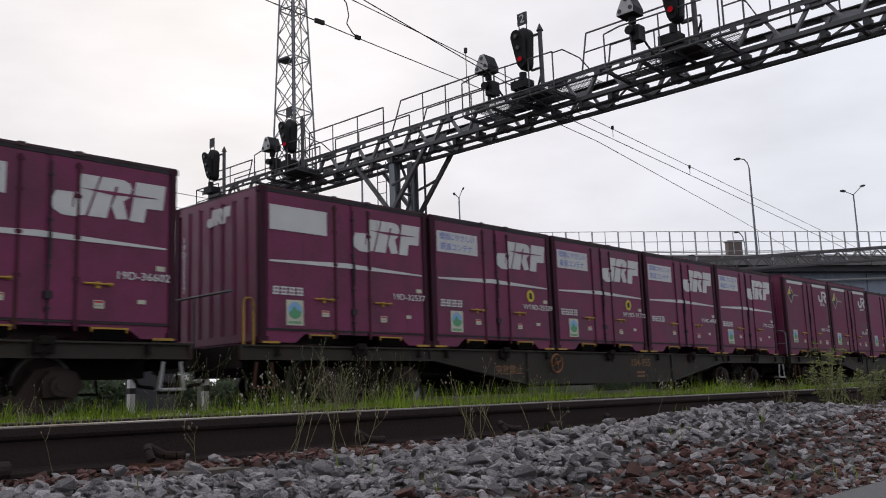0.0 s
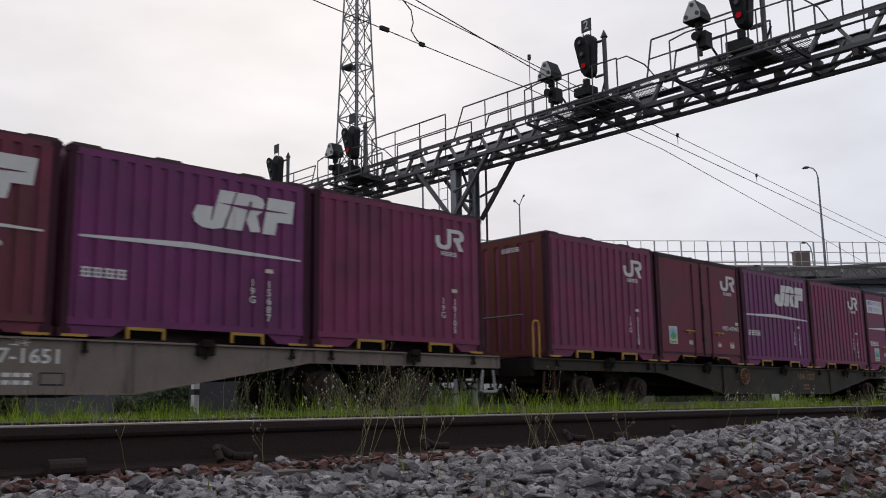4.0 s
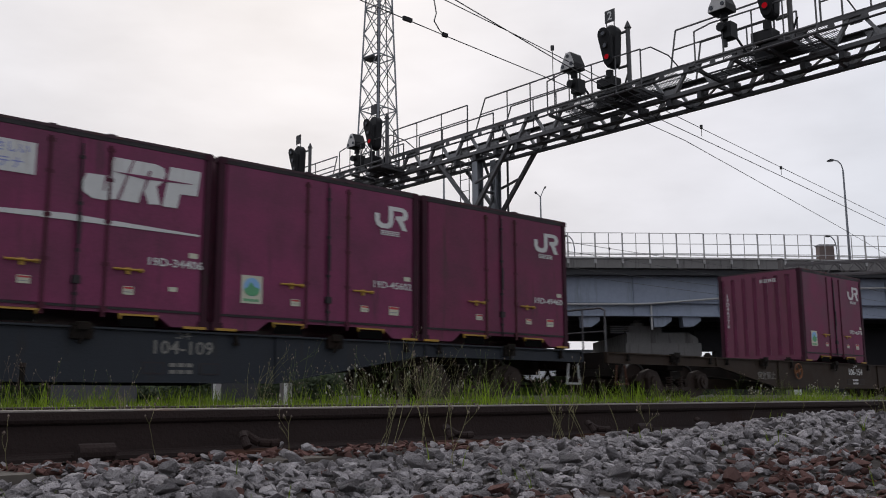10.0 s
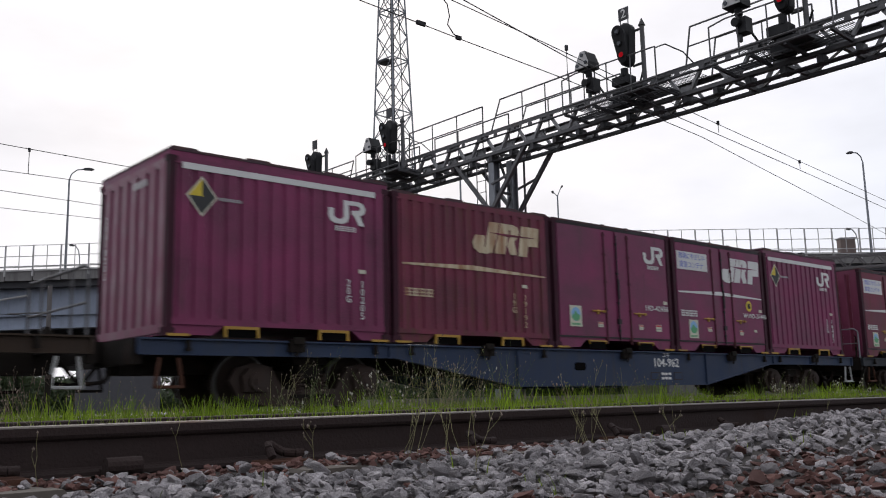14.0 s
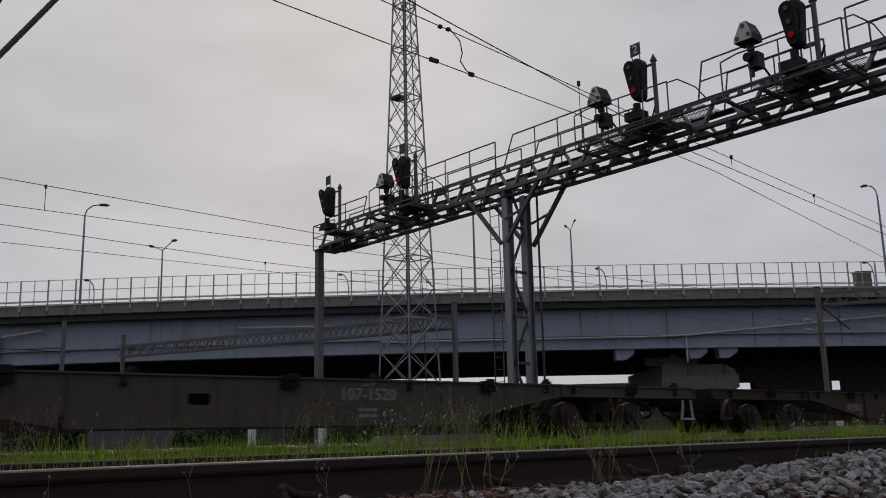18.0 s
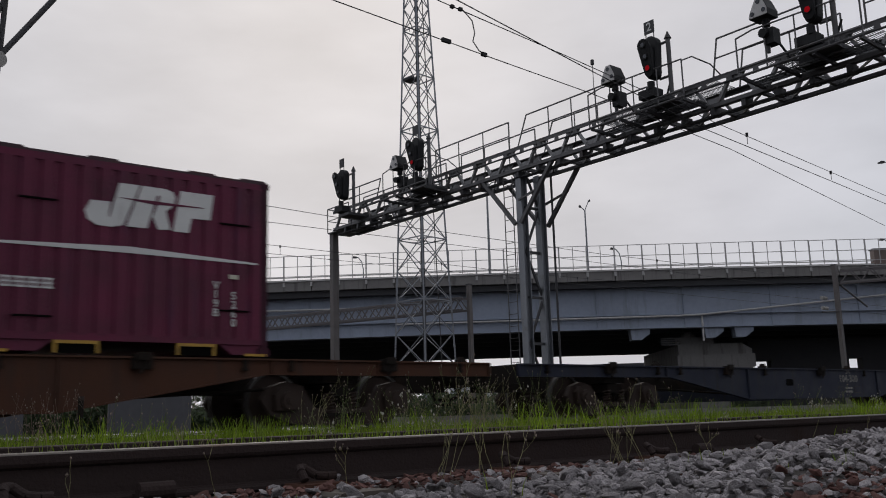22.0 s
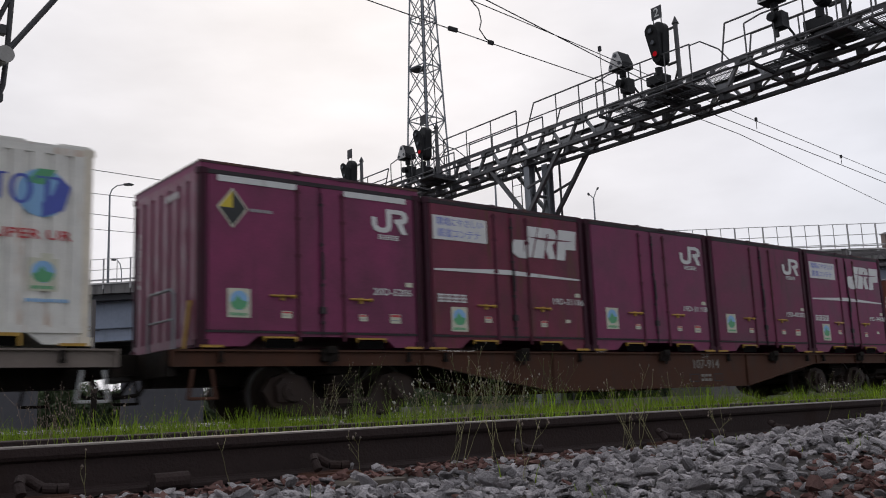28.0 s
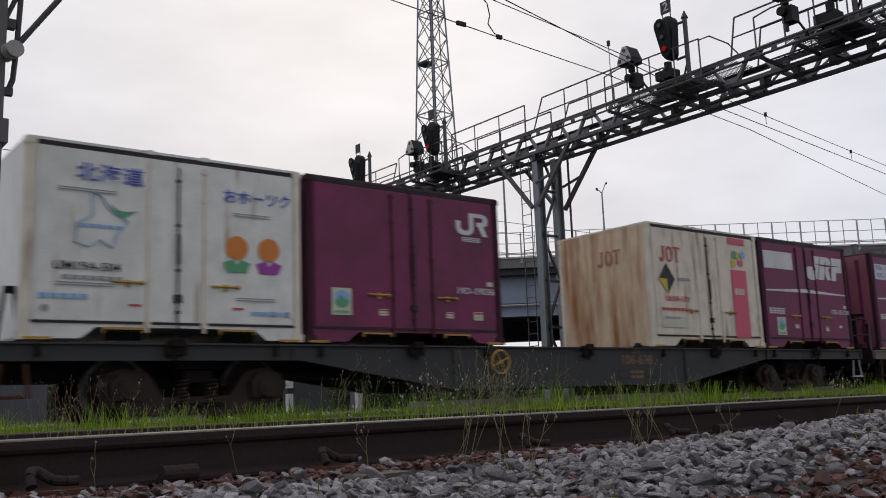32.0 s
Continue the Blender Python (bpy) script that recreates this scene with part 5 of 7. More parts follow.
for index, paint, label, number in WAGONS:
    wagon(index, paint, label, number)
    for k, load in enumerate(LOAD[index]):
        if not load:
            continue
        kind, coat, text, num, deco = load
        if kind in ("white", "cream", "fruit"):
            white_container(index, k, kind, coat)
        else:
            container(kind, coat, slot(index, k), text, num, deco, DECAL_OLD if (index, k) == (5, 3) else None, num.replace("-", "") if k == 4 or LOAD[index][k + 1] is None else "", RUSTY_END if (index, k) in ((1, 4), (10, 3)) else END_FADED_SHEEN if (index, k) == (12, 4) else None)

for ob in list(scene.objects):
    if ob.name.startswith("painted_bar"):
        tagged(ob, kind="stuff")

# ---- ground and tracks ----
def ground_height(x, y):
    """The lie of the land: a low ballast shoulder before the near rail, level track beds beyond."""
    h = -0.10 + 0.02 * noise.noise(Vector((x * 0.7, y * 0.7, 0.0)))
    if y < 2.6:
        h = -0.12 - 0.11 * min(1.0, (2.6 - y) / 1.3)
        # heap of spare ballast
        h += 0.155 * math.exp(-((x - 4.6) / 1.9) ** 2 - ((y - 2.05) / 0.42) ** 2)
        h += 0.02 * noise.noise(Vector((x * 1.3, y * 1.3, 3.0)))
    if y > 14.5:
        h -= 0.1 * min(1.0, (y - 14.5) / 10)
    return h


def grid_sheet(name, xs, ys, material, label, category, lift=0.0):
    verts = [(x, y, ground_height(x, y) + lift) for y in ys for x in xs]
    n = len(xs)
    faces = [(j * n + i, j * n + i + 1, (j + 1) * n + i + 1, (j + 1) * n + i) for j in range(len(ys) - 1) for i in range(n - 1)]
    me = bpy.data.meshes.new(name)
    me.from_pydata(verts, [], faces)
    me.materials.append(material)
    return tagged(put(name, me), label, category, kind="structure")


gx = [-2500, -600, -150, -60, -30, -15, -8] + [-5 + 0.25 * i for i in range(90)] + [18, 22, 28, 36, 48, 70, 110, 250, 700, 2500]
gy = [-2500, -500, -100, -30, -10, -4, -2] + [-1 + 0.15 * i for i in range(34)] + [4.5, 5.5, 7, 9, 11, 13, 15, 18, 22, 27, 35, 50, 80, 160, 500, 2500]
grid_sheet("ground", gx, gy, SOIL, "brown track-bed soil with scattered stones and grass", "ground")

road = box(B(), -60, 120, -9.0, 0.98, -0.5, -0.2)
tagged(part("road", road, ASPHALT), "worn grey asphalt road edge beside the ballast", "road", kind="structure")

RAIL = [(-0.0325, 0.0), (-0.0325, -0.03), (-0.026, -0.04), (-0.0075, -0.048), (-0.0075, -0.128), (-0.02, -0.134), (-0.0635, -0.142), (-0.0635, -0.153), (0.0635, -0.153), (0.0635, -0.142), (0.02, -0.134), (0.0075, -0.128), (0.0075, -0.048), (0.026, -0.04), (0.0325, -0.03), (0.0325, 0.0)]


def b_rail_bar(bm):
    prism(bm, [(-0.0325, -0.006)] + RAIL[1:-1] + [(0.0325, -0.006)], -80, 160, "x")


def b_rail_head(bm):
    prism(bm, [(-0.031, -0.007), (-0.029, -0.002), (-0.022, 0.001), (0.022, 0.001), (0.029, -0.002), (0.031, -0.007)], -80, 160, "x")


def track(y, z, label, worn):
    ob = thing("railway_track", pose(0, y, z), label, "railway track", kind="structure")
    for s in (-1, 1):
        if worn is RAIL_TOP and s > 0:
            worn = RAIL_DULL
        r = shared("rail_bar", "rail", b_rail_bar, RAIL_RUST, ob, "", Matrix.Translation((0, s * 0.566, 0)))
        shared("rail_head", "rail_head", b_rail_head, worn, r, "worn running surface")
    return ob


NEAR_Y = 2.95 + 0.5985 - 0.0325
near_track = track(NEAR_Y, 0.062, "rusty near railway track on old sleepers among weeds", RAIL_TOP)
track(8.45, 0.0, "railway track half hidden in grass", RAIL_TOP)
track(TRACK_Y, 0.0, "railway track under the freight train", TREAD)
track(20.7, -0.05, "electrified railway track beyond the train", TREAD)
track(24.5, -0.05, "electrified railway track beyond the train", TREAD)


def b_sleeper(bm):
    prism(bm, [(-0.11, -0.16), (0.11, -0.16), (0.105, 0.0), (0.095, 0.012), (-0.095, 0.012), (-0.105, 0.0)], -1.0, 1.0)


def b_plate(bm):
    prism(bm, [(-0.10, 0.0), (0.10, 0.0), (0.085, 0.016), (-0.085, 0.016)], -0.19, 0.19)


def b_clip(bm):
    # bent spring clip with its bolt
    pipe(bm, [(-0.06, -0.15, 0.015), (-0.062, -0.13, 0.042), (-0.05, -0.10, 0.056), (-0.03, -0.09, 0.054), (-0.012, -0.10, 0.04), (0.005, -0.115, 0.028), (0.04, -0.13, 0.024), (0.07, -0.135, 0.024)], 0.015, 10)


def b_anchor(bm):
    rod(bm, (-0.055, 0, 0), (0.055, 0, 0), 0.026, 12)
    box(bm, -0.05, 0.05, 0.0, 0.06, -0.03, -0.01)


for k in range(-8, 34):
    x = -1.14 + 0.93 * k
    s = shared("sleeper", "sleeper", b_sleeper, SLEEPER, near_track, "", pose(x, 0, -0.168, 0, 0, 0.6 * math.sin(k * 2.1)))
    for sy in (-1, 1):
        turn = 0 if sy < 0 else 180
        shared("plate", "sleeper_plate", b_plate, PLATE_RUST, s, "rusty sleeper plate", pose(0.0, sy * 0.566, 0.012, 0, 0, turn))
        shared("clip", "rail_clip", b_clip, RAIL_RUST, s, "", pose(0.0, sy * 0.566, 0.024, 0, 0, turn))
    if k % 3 == 2:
        shared("anchor", "rail_anchor", b_anchor, RAIL_RUST, near_track, "dark rail anchor", pose(x + 0.37, -0.68, -0.125))

# ---- signal gantry across the tracks ----
GX, GW = 15.65, 0.95     # its two lattice faces
Z0, Z1 = 6.18, 6.80      # lower and upper chords
GY0, GY1 = -3.0, 24.6
gantry = thing("signal_gantry", pose(GX, 0, 0), "grey lattice steel signal gantry spanning the tracks", "gantry")
for dx in (0.0, GW):
    for z in (Z0, Z1):
        s = -1 if dx == 0 else 1
        bm = B()
        box(bm, dx - 0.07, dx + 0.07, GY0, GY1, z - 0.009, z + 0.009)
        a, b = sorted((dx + s * 0.06, dx + s * 0.046))
        box(bm, a, b, GY0, GY1, z - 0.085 if z > 6.5 else z, z if z > 6.5 else z + 0.075)
        part("chord", bm, STEEL, gantry)
n_bay = 25
bay = (GY1 - GY0) / n_bay


def b_gusset(bm):
    prism(bm, [(-0.27, 0.0), (0.27, 0.0), (0.19, 0.12), (0.10, 0.2), (-0.10, 0.2), (-0.19, 0.12)], -0.012, 0.012, "x")


def b_grating(bm):
    for k in range(4):
        x = 0.08 + k * (GW - 0.16) / 3
        box(bm, x - 0.007, x + 0.007, 0.02, bay - 0.02, 0.015, 0.03)
    for k in range(24):
        y = 0.03 + k * (bay - 0.06) / 23
        box(bm, 0.05, GW - 0.05, y - 0.003, y + 0.003, 0.016, 0.028)


for i in range(n_bay):
    a, b = GY0 + i * bay, GY0 + (i + 1) * bay
    mid = (a + b) / 2
    for dx in (0.0, GW):
        for p, q in (((dx, a + 0.1, Z0 + 0.05), (dx, mid - 0.1, Z1 - 0.05)), ((dx, mid + 0.1, Z1 - 0.05), (dx, b - 0.1, Z0 + 0.05))):
            part("diagonal", bar(B(), p, q, 0.075, 0.06), STEEL_PALE, gantry)
        shared("gusset", "gusset_plate", b_gusset, STEEL_PALE, gantry, "", Matrix.Translation((dx, a, Z0)))
        shared("gusset", "gusset_plate", b_gusset, STEEL_PALE, gantry, "", pose(dx, mid, Z1, 180, 0, 0))
    part("cross_bar", bar(B(), (0, a, Z0), (GW, a, Z0), 0.07, 0.07), STEEL, gantry)
    part("cross_bar", bar(B(), (0, a, Z0), (GW, b, Z0), 0.035, 0.035), STEEL, gantry)
    if 6.6 < mid < 9.4 or 10.4 < mid < 13.4:
        shared("grating", "grating", b_grating, MESH_STEEL, gantry, "", Matrix.Translation((0, a, Z1)))


def railing(y0, y1, x, top, kick=0.0):
    """A two-rail railing along the walkway from y0 to y1; its end slopes down by the kick."""
    n = max(2, round(abs(y1 - y0) / 0.95))
    r = part("railing", pipe(B(), [(x, y0, Z1), (x, y0 + kick, top), (x, y1, top), (x, y1, Z1)], 0.019, 6), STEEL, gantry)
    part("mid_rail", rod(B(), (x, y0 + kick * 0.5, Z1 + (top - Z1) * 0.5), (x, y1, Z1 + (top - Z1) * 0.5), 0.016), STEEL, r)
    for i in range(1, n):
        y = y0 + kick + (y1 - y0 - kick) * i / n
        part("railing_post", rod(B(), (x, y, Z1), (x, y, top), 0.016), STEEL, r)


for x in (0.0, GW):
    railing(16.3, 19.3, x, 7.55, 0.0)
    railing(16.0, 12.6, x, 7.57, -0.35)
    railing(22.2, 24.3, x, 7.35, -0.2)
    railing(20.9, 20.0, x, 7.5, -0.2)
    railing(10.2, 7.9, x, 7.62, -0.15)
    railing(7.0, 2.5, x, 7.62)
part("end_platform", box(B(), 0.08, GW, 23.4, 25.15, Z0 - 0.01, Z0 + 0.03), STEEL, gantry)
part("end_railing", pipe(B(), [(0.08, 23.9, 6.2), (0.08, 23.9, 7.0), (0.08, 25.15, 7.0), (0.08, 25.15, 6.2), (0.08, 25.15, 7.0), (GW, 25.15, 7.0), (GW, 25.15, 6.2)], 0.018), STEEL, gantry)
part("end_mid_rail", pipe(B(), [(0.08, 23.9, 6.6), (0.08, 25.15, 6.6), (GW, 25.15, 6.6)], 0.014), STEEL, gantry)
# service stages in front of the signals: open frames of tube and angle
for y, w in ((7.9, 1.2), (11.6, 1.25), (19.7, 1.0)):
    bm = B()
    for k in range(4):
        x = -0.46 + 0.12 * k
        box(bm, x - 0.012, x + 0.012, y - w, y + w, Z1 - 0.52, Z1 - 0.49)
    for k in range(9):
        q = y - w + 2 * w * k / 8
        box(bm, -0.47, -0.08, q - 0.009, q + 0.009, Z1 - 0.515, Z1 - 0.495)
    stage = part("signal_stage", bm, STEEL_DARK, gantry)
    for d in (-w + 0.05, -0.3, 0.4, w - 0.05):
        part("stage_beam", bar(B(), (-0.85, y + d, Z1 - 0.53), (0.0, y + d, Z0 + 0.05), 0.05, 0.06), STEEL_DARK, stage)
    for dz in (-0.5, -0.36):
        part("stage_edge", rod(B(), (-0.85, y - w, Z1 + dz), (-0.85, y + w, Z1 + dz), 0.024), STEEL, stage)
    part("stage_railing", pipe(B(), [(-0.85, y - w, Z1 - 0.5), (-0.85, y - w, Z1 + 0.28), (-0.85, y + w * 0.7, Z1 + 0.32), (-0.85, y + w, Z1 + 0.26), (-0.85, y + w, Z1 - 0.5)], 0.016), STEEL, stage)
    for d in (-0.5, 0.0, 0.5):
        part("stage_post", rod(B(), (-0.85, y + d * w, Z1 - 0.5), (-0.85, y + d * w, Z1 + 0.3), 0.014), STEEL, stage)
    part("stage_hoop", pipe(B(), [(-0.85, y - w, Z1 + 0.25), (-0.7, y - w - 0.15, Z1 + 0.32), (-0.3, y - w - 0.3, Z1 + 0.2), (0.0, y - w - 0.35, Z1)], 0.014), STEEL, stage)
    part("cable_loop", pipe(B(), [(-0.5, y - 0.7, Z1 + 0.05), (-0.45, y - 0.5, Z1 - 0.35), (-0.3, y - 0.1, Z1 - 0.45), (-0.3, y + 0.4, Z1 - 0.3), (-0.5, y + 0.55, Z1 + 0.1)], 0.022), SIGNAL_BLACK, stage)
    part("terminal_box", box(B(), -0.35, -0.1, y - 0.15, y + 0.25, Z1 - 0.5, Z1 - 0.22), SIGNAL_BLACK, stage)


def b_column(bm):
    for s in (-1, 1):
        box(bm, s * 0.10 - 0.008, s * 0.10 + 0.008, -0.095, 0.095, -0.3, Z0)
    box(bm, -0.10, 0.10, -0.008, 0.008, -0.3, Z0)


def b_foot_block(bm):
    box(bm, -0.3, 0.3, -0.3, 0.3, -0.4, 0.1)


for y in (16.1, 0.4):
    for dx in (0.0, GW):
        cx = 0.15 if dx == 0 else GW - 0.15
        shared("column", "column", b_column, GALV, gantry, "", Matrix.Translation((cx, y, 0)))
        shared("foot_block", "footing", b_foot_block, CONCRETE, gantry, "", Matrix.Translation((cx, y, 0)))
        part("brace", bar(B(), (dx, y - 0.1, 4.85), (dx, y - 1.25, Z0), 0.09, 0.09), STEEL, gantry)
        part("brace", bar(B(), (dx, y + 0.1, 4.85), (dx, y + 1.25, Z0), 0.09, 0.09), STEEL, gantry)
        part("brace_tie", bar(B(), (dx, y - 0.05, 5.45), (dx, y - 0.72, 5.6), 0.05, 0.05), STEEL, gantry)
    for k in range(5):
        z = 0.7 + k * 1.15
        part("lace_bar", bar(B(), (0.2, y, z), (GW - 0.2, y, z), 0.06, 0.06), STEEL_DARK, gantry)
        part("lace_bar", bar(B(), (0.2, y, z if k % 2 else z + 1.15), (GW - 0.2, y, z + 1.15 if k % 2 else z), 0.05, 0.05), STEEL_DARK, gantry)
part("far_column", box(B(), 0.16, 0.37, 24.96, 25.17, -0.3, 6.2), POLE, gantry)
part("conduit", pipe(B(), [(GW + 0.2, 16.0, 0), (GW + 0.2, 16.0, 6.3)], 0.03), STEEL_DARK, gantry)
ladder = part("ladder", pipe(B(), [(0.0, 16.26, -0.1), (0.0, 16.26, 6.1)], 0.014), STEEL, gantry)
part("ladder_side", pipe(B(), [(-0.02, 16.56, -0.1), (-0.02, 16.56, 6.1)], 0.014), STEEL, ladder)
for k in range(20):
    shared("rung", "rung", lambda bm: rod(bm, (0.0, 16.26, 0), (-0.02, 16.56, 0), 0.009), STEEL, ladder, "", Matrix.Translation((0, 0, 0.2 + 0.3 * k)))
part("cable_duct", box(B(), GW - 0.18, GW - 0.08, GY0, 24.5, Z0 - 0.08, Z0 - 0.01), STEEL_DARK, gantry)
part("cable_run", pipe(B(), [(-0.06, GY0, 6.62), (-0.06, 24, 6.62)], 0.022), STEEL_DARK, gantry)


rack = part("cable_rack", box(box(B(), 0.02, 0.10, GY0, 24.5, Z0 - 0.15, Z0 - 0.125), 0.16, 0.2, GY0, 24.5, Z0 - 0.15, Z0 - 0.125), STEEL_DARK, gantry)
for k in range(38):
    shared("rack_hanger", "rack_hanger", lambda bm: box(bm, -0.05, 0.22, -0.05, 0.05, Z0 - 0.155, Z0), STEEL_DARK, rack, "", Matrix.Translation((0, GY0 + 0.3 + 0.72 * k, 0)))
for k in range(46):
    shared("batten", "batten_plate", lambda bm: prism(bm, [(-0.08, 0.0), (0.08, 0.0), (0.05, 0.14), (-0.05, 0.14)], -0.006, 0.006, "x"), STEEL, gantry, "", pose(-0.055, GY0 + 0.2 + 0.6 * k, Z1 - 0.2))


def signal(y, z, plate="", lit=True):
    """A colour-light signal with a deep shroud on a post, facing along the track."""
    ob = thing("colour_light_signal", pose(GX - 0.95, y, z), "black colour-light signal showing red, on the gantry" if lit else "black colour-light signal on the gantry, lamps dark", "signal", "signals on the gantry")

    def pill(w, low, h0, h1):
        pts = []
        for k in range(9):
            a = math.pi * k / 8
            pts.append((w * math.cos(a), h1 - w + w * math.sin(a)))
        for k in range(9):
            a = math.pi + math.pi * k / 8
            pts.append((low * math.cos(a), h0 + low + low * math.sin(a)))
        return pts

    # the lens plate leans forward at its top; the case behind it stands taller, with a dip between them
    def lean(d, z, k):
        return d + k * (0.38 - z)

    front = B()
    rings = []
    for d, k, w, low, h0, h1 in ((-0.092, 0.24, 0.145, 0.105, -0.41, 0.36), (-0.08, 0.24, 0.155, 0.11, -0.42, 0.37), (0.0, 0.16, 0.145, 0.11, -0.42, 0.34), (0.09, 0.08, 0.115, 0.10, -0.43, 0.25), (0.16, 0.03, 0.12, 0.11, -0.43, 0.27)):
        rings.append([front.verts.new((lean(d, q[1], k), *q)) for q in pill(w, low, h0, h1)])
    for fv, bv in zip(rings[:-1], rings[1:]):
        for k in range(len(fv)):
            front.faces.new((fv[k], fv[(k + 1) % len(fv)], bv[(k + 1) % len(fv)], bv[k]))
    front.faces.new(rings[-1])
    front.faces.new(rings[0][::-1])
    bmesh.ops.recalc_face_normals(front, faces=front.faces)
    part("face_plate", front, SIGNAL_BLACK, ob)
    shroud = B()
    rings = []
    for d, w, low, h0, h1 in ((0.15, 0.165, 0.12, -0.44, 0.44), (0.18, 0.185, 0.13, -0.455, 0.49), (0.34, 0.18, 0.13, -0.455, 0.49), (0.38, 0.15, 0.11, -0.43, 0.46)):
        rings.append([shroud.verts.new((d, *q)) for q in pill(w, low, h0, h1)])
    for fv, bv in zip(rings[:-1], rings[1:]):
        for k in range(len(fv)):
            shroud.faces.new((fv[k], fv[(k + 1) % len(fv)], bv[(k + 1) % len(fv)], bv[k]))
    shroud.faces.new(rings[-1])
    shroud.faces.new(rings[0][::-1])
    bmesh.ops.recalc_face_normals(shroud, faces=shroud.faces)
    part("shroud", shroud, SIGNAL_BLACK, ob)
    for i, dz in enumerate((0.24, 0.0, -0.24)):
        glow = lit and i == 2
        fd = 0.24 * (0.38 - dz) - 0.092
        part("lens_rim", ring(B(), (fd - 0.008, 0, dz), 0.062, 0.012, "x", 16, 5), SIGNAL_BLACK, ob)
        part("lens", disc(B(), (0, dz), 0.045 if not glow else 0.055, fd - 0.02, fd + 0.01, 16, "x"), SIGNAL_RED if glow else LENS, ob, "glowing red lens" if glow else "")
    part("post", rod(B(), (0.45, -0.27, -0.95), (0.45, -0.27, 0.42), 0.05, 10), STEEL, ob)
    part("post_cap", rod(B(), (0.45, -0.27, 0.42), (0.45, -0.27, 0.58), 0.08, 8, 0.01), STEEL_DARK, ob)
    for z in (0.36, -0.40):
        part("arm", rod(B(), (0.45, -0.27, z), (0.45, 0.0, z), 0.028), STEEL, ob)
    part("junction_box", box(B(), 0.15, 0.45, -0.05, 0.36, -0.82, -0.64), SIGNAL_BLACK, ob)
    part("cable_head", rod(B(), (0.2, 0.05, -0.66), (0.2, 0.05, -0.5), 0.08, 8), SIGNAL_BLACK, ob)
    part("mount", box(B(), 0.2, 0.95, -0.36, 0.2, -0.98, -0.90), STEEL_DARK, ob)
    if plate:
        part("number_plate", box(B(), 0.20, 0.21, -0.13, 0.13, 0.56, 0.84), STEEL_DARK, ob, "small square route plate")
        if plate != "-":
            t = words("lettering", plate, 0.27, DECAL, ob, 0, 0, 0)
            t.matrix_basis = pose(0.196, 0, 0.70, 0, 0, -90)
        part("plate_stem", rod(rod(B(), (0.215, -0.1, 0.40), (0.215, -0.1, 0.6), 0.012), (0.215, 0.1, 0.40), (0.215, 0.1, 0.6), 0.012), STEEL, ob)
    return ob


def repeater(y, z):
    """A pentagonal position-light signal with three dark lenses in a pale face."""
    ob = thing("shunting_signal", pose(GX - 0.95, y, z), "grey-faced pentagonal position-light signal on the gantry", "signal", "signals on the gantry")
    face = [(0.21, -0.17), (0.2, -0.09), (0.05, 0.19), (-0.06, 0.19), (-0.16, -0.05), (-0.155, -0.17)]
    part("face_plate", prism(B(), face, -0.02, 0.0, "x"), FENCE, ob, "pale grey face plate")
    part("case", prism(B(), [(u * 1.04, w * 1.04 + 0.005) for u, w in face], 0.0, 0.36, "x"), SIGNAL_BLACK, ob)
    for dy, dz in ((0.135, -0.10), (-0.1, -0.08), (0.0, 0.11)):
        part("lens", disc(B(), (dy, dz), 0.042, -0.035, -0.02, 12, "x"), LENS, ob)
    part("stem", rod(B(), (0.2, 0, -0.85), (0.2, 0, -0.15), 0.04, 8), STEEL_DARK, ob)
    part("collar", rod(B(), (0.2, 0, -0.33), (0.2, 0, -0.2), 0.075, 10), SIGNAL_BLACK, ob)
    part("lower_lamp", rod(B(), (0.02, 0.0, -0.50), (0.28, -0.02, -0.47), 0.085, 12), SIGNAL_BLACK, ob)
    part("lower_box", box(B(), 0.12, 0.36, -0.17, 0.04, -0.70, -0.40), SIGNAL_BLACK, ob)
    return ob


signal(23.0, 7.25, "-", False)
signal(19.25, 7.3, "-")
repeater(20.0, 7.22)
signal(11.15, 7.38, "2")
repeater(12.15, 7.31)
signal(7.6, 7.32, "1")
repeater(8.5, 7.45)

# ---- lattice radio tower ----
TX, TY = 27.65, 35.3
tower = thing("lattice_tower", pose(TX, TY, 0, 0, 0, 7), "tall slim grey lattice radio tower standing behind the tracks", "tower")


def half_width(z):
    return (3.214 - 0.0903 * z) / (2 * math.sqrt(2)) if z < 25 else 0.34


def at_leg(c, z):
    return (c[0] * half_width(z), c[1] * half_width(z), z)


levels = [-0.4, 2.6, 5.8, 8.9, 11.8, 14.6, 17.4, 20.05, 22.5, 24.9, 27.2]
corners = [(-1, -1), (1, -1), (1, 1), (-1, 1)]
for a, b in zip(levels[:-1], levels[1:]):
    mid = (a + b) / 2
    for c in corners:
        part("leg", bar(B(), at_leg(c, a), at_leg(c, b), 0.085, 0.085), GALV, tower)
    for c, d in zip(corners, corners[1:] + corners[:1]):
        for p, q in ((a, mid), (mid, b)):
            part("bracing", bar(bar(B(), at_leg(c, p), at_leg(d, q), 0.036, 0.036), at_leg(d, p), at_leg(c, q), 0.036, 0.036), GALV, tower)
        part("ring_bar", bar(B(), at_leg(c, b), at_leg(d, b), 0.05, 0.05), GALV, tower)
        half = Vector(at_leg(c, b)).lerp(Vector(at_leg(d, b)), 0.5)
        part("ring_stay", bar(B(), half, Vector(at_leg(c, b)).lerp(Vector((0, 0, b)), 0.45), 0.03, 0.03), GALV, tower)
tray = part("cable_tray", bar(B(), (-0.86, -0.86, 0), (-0.36, -0.36, 24.4), 0.17, 0.09), STEEL_DARK, tower)
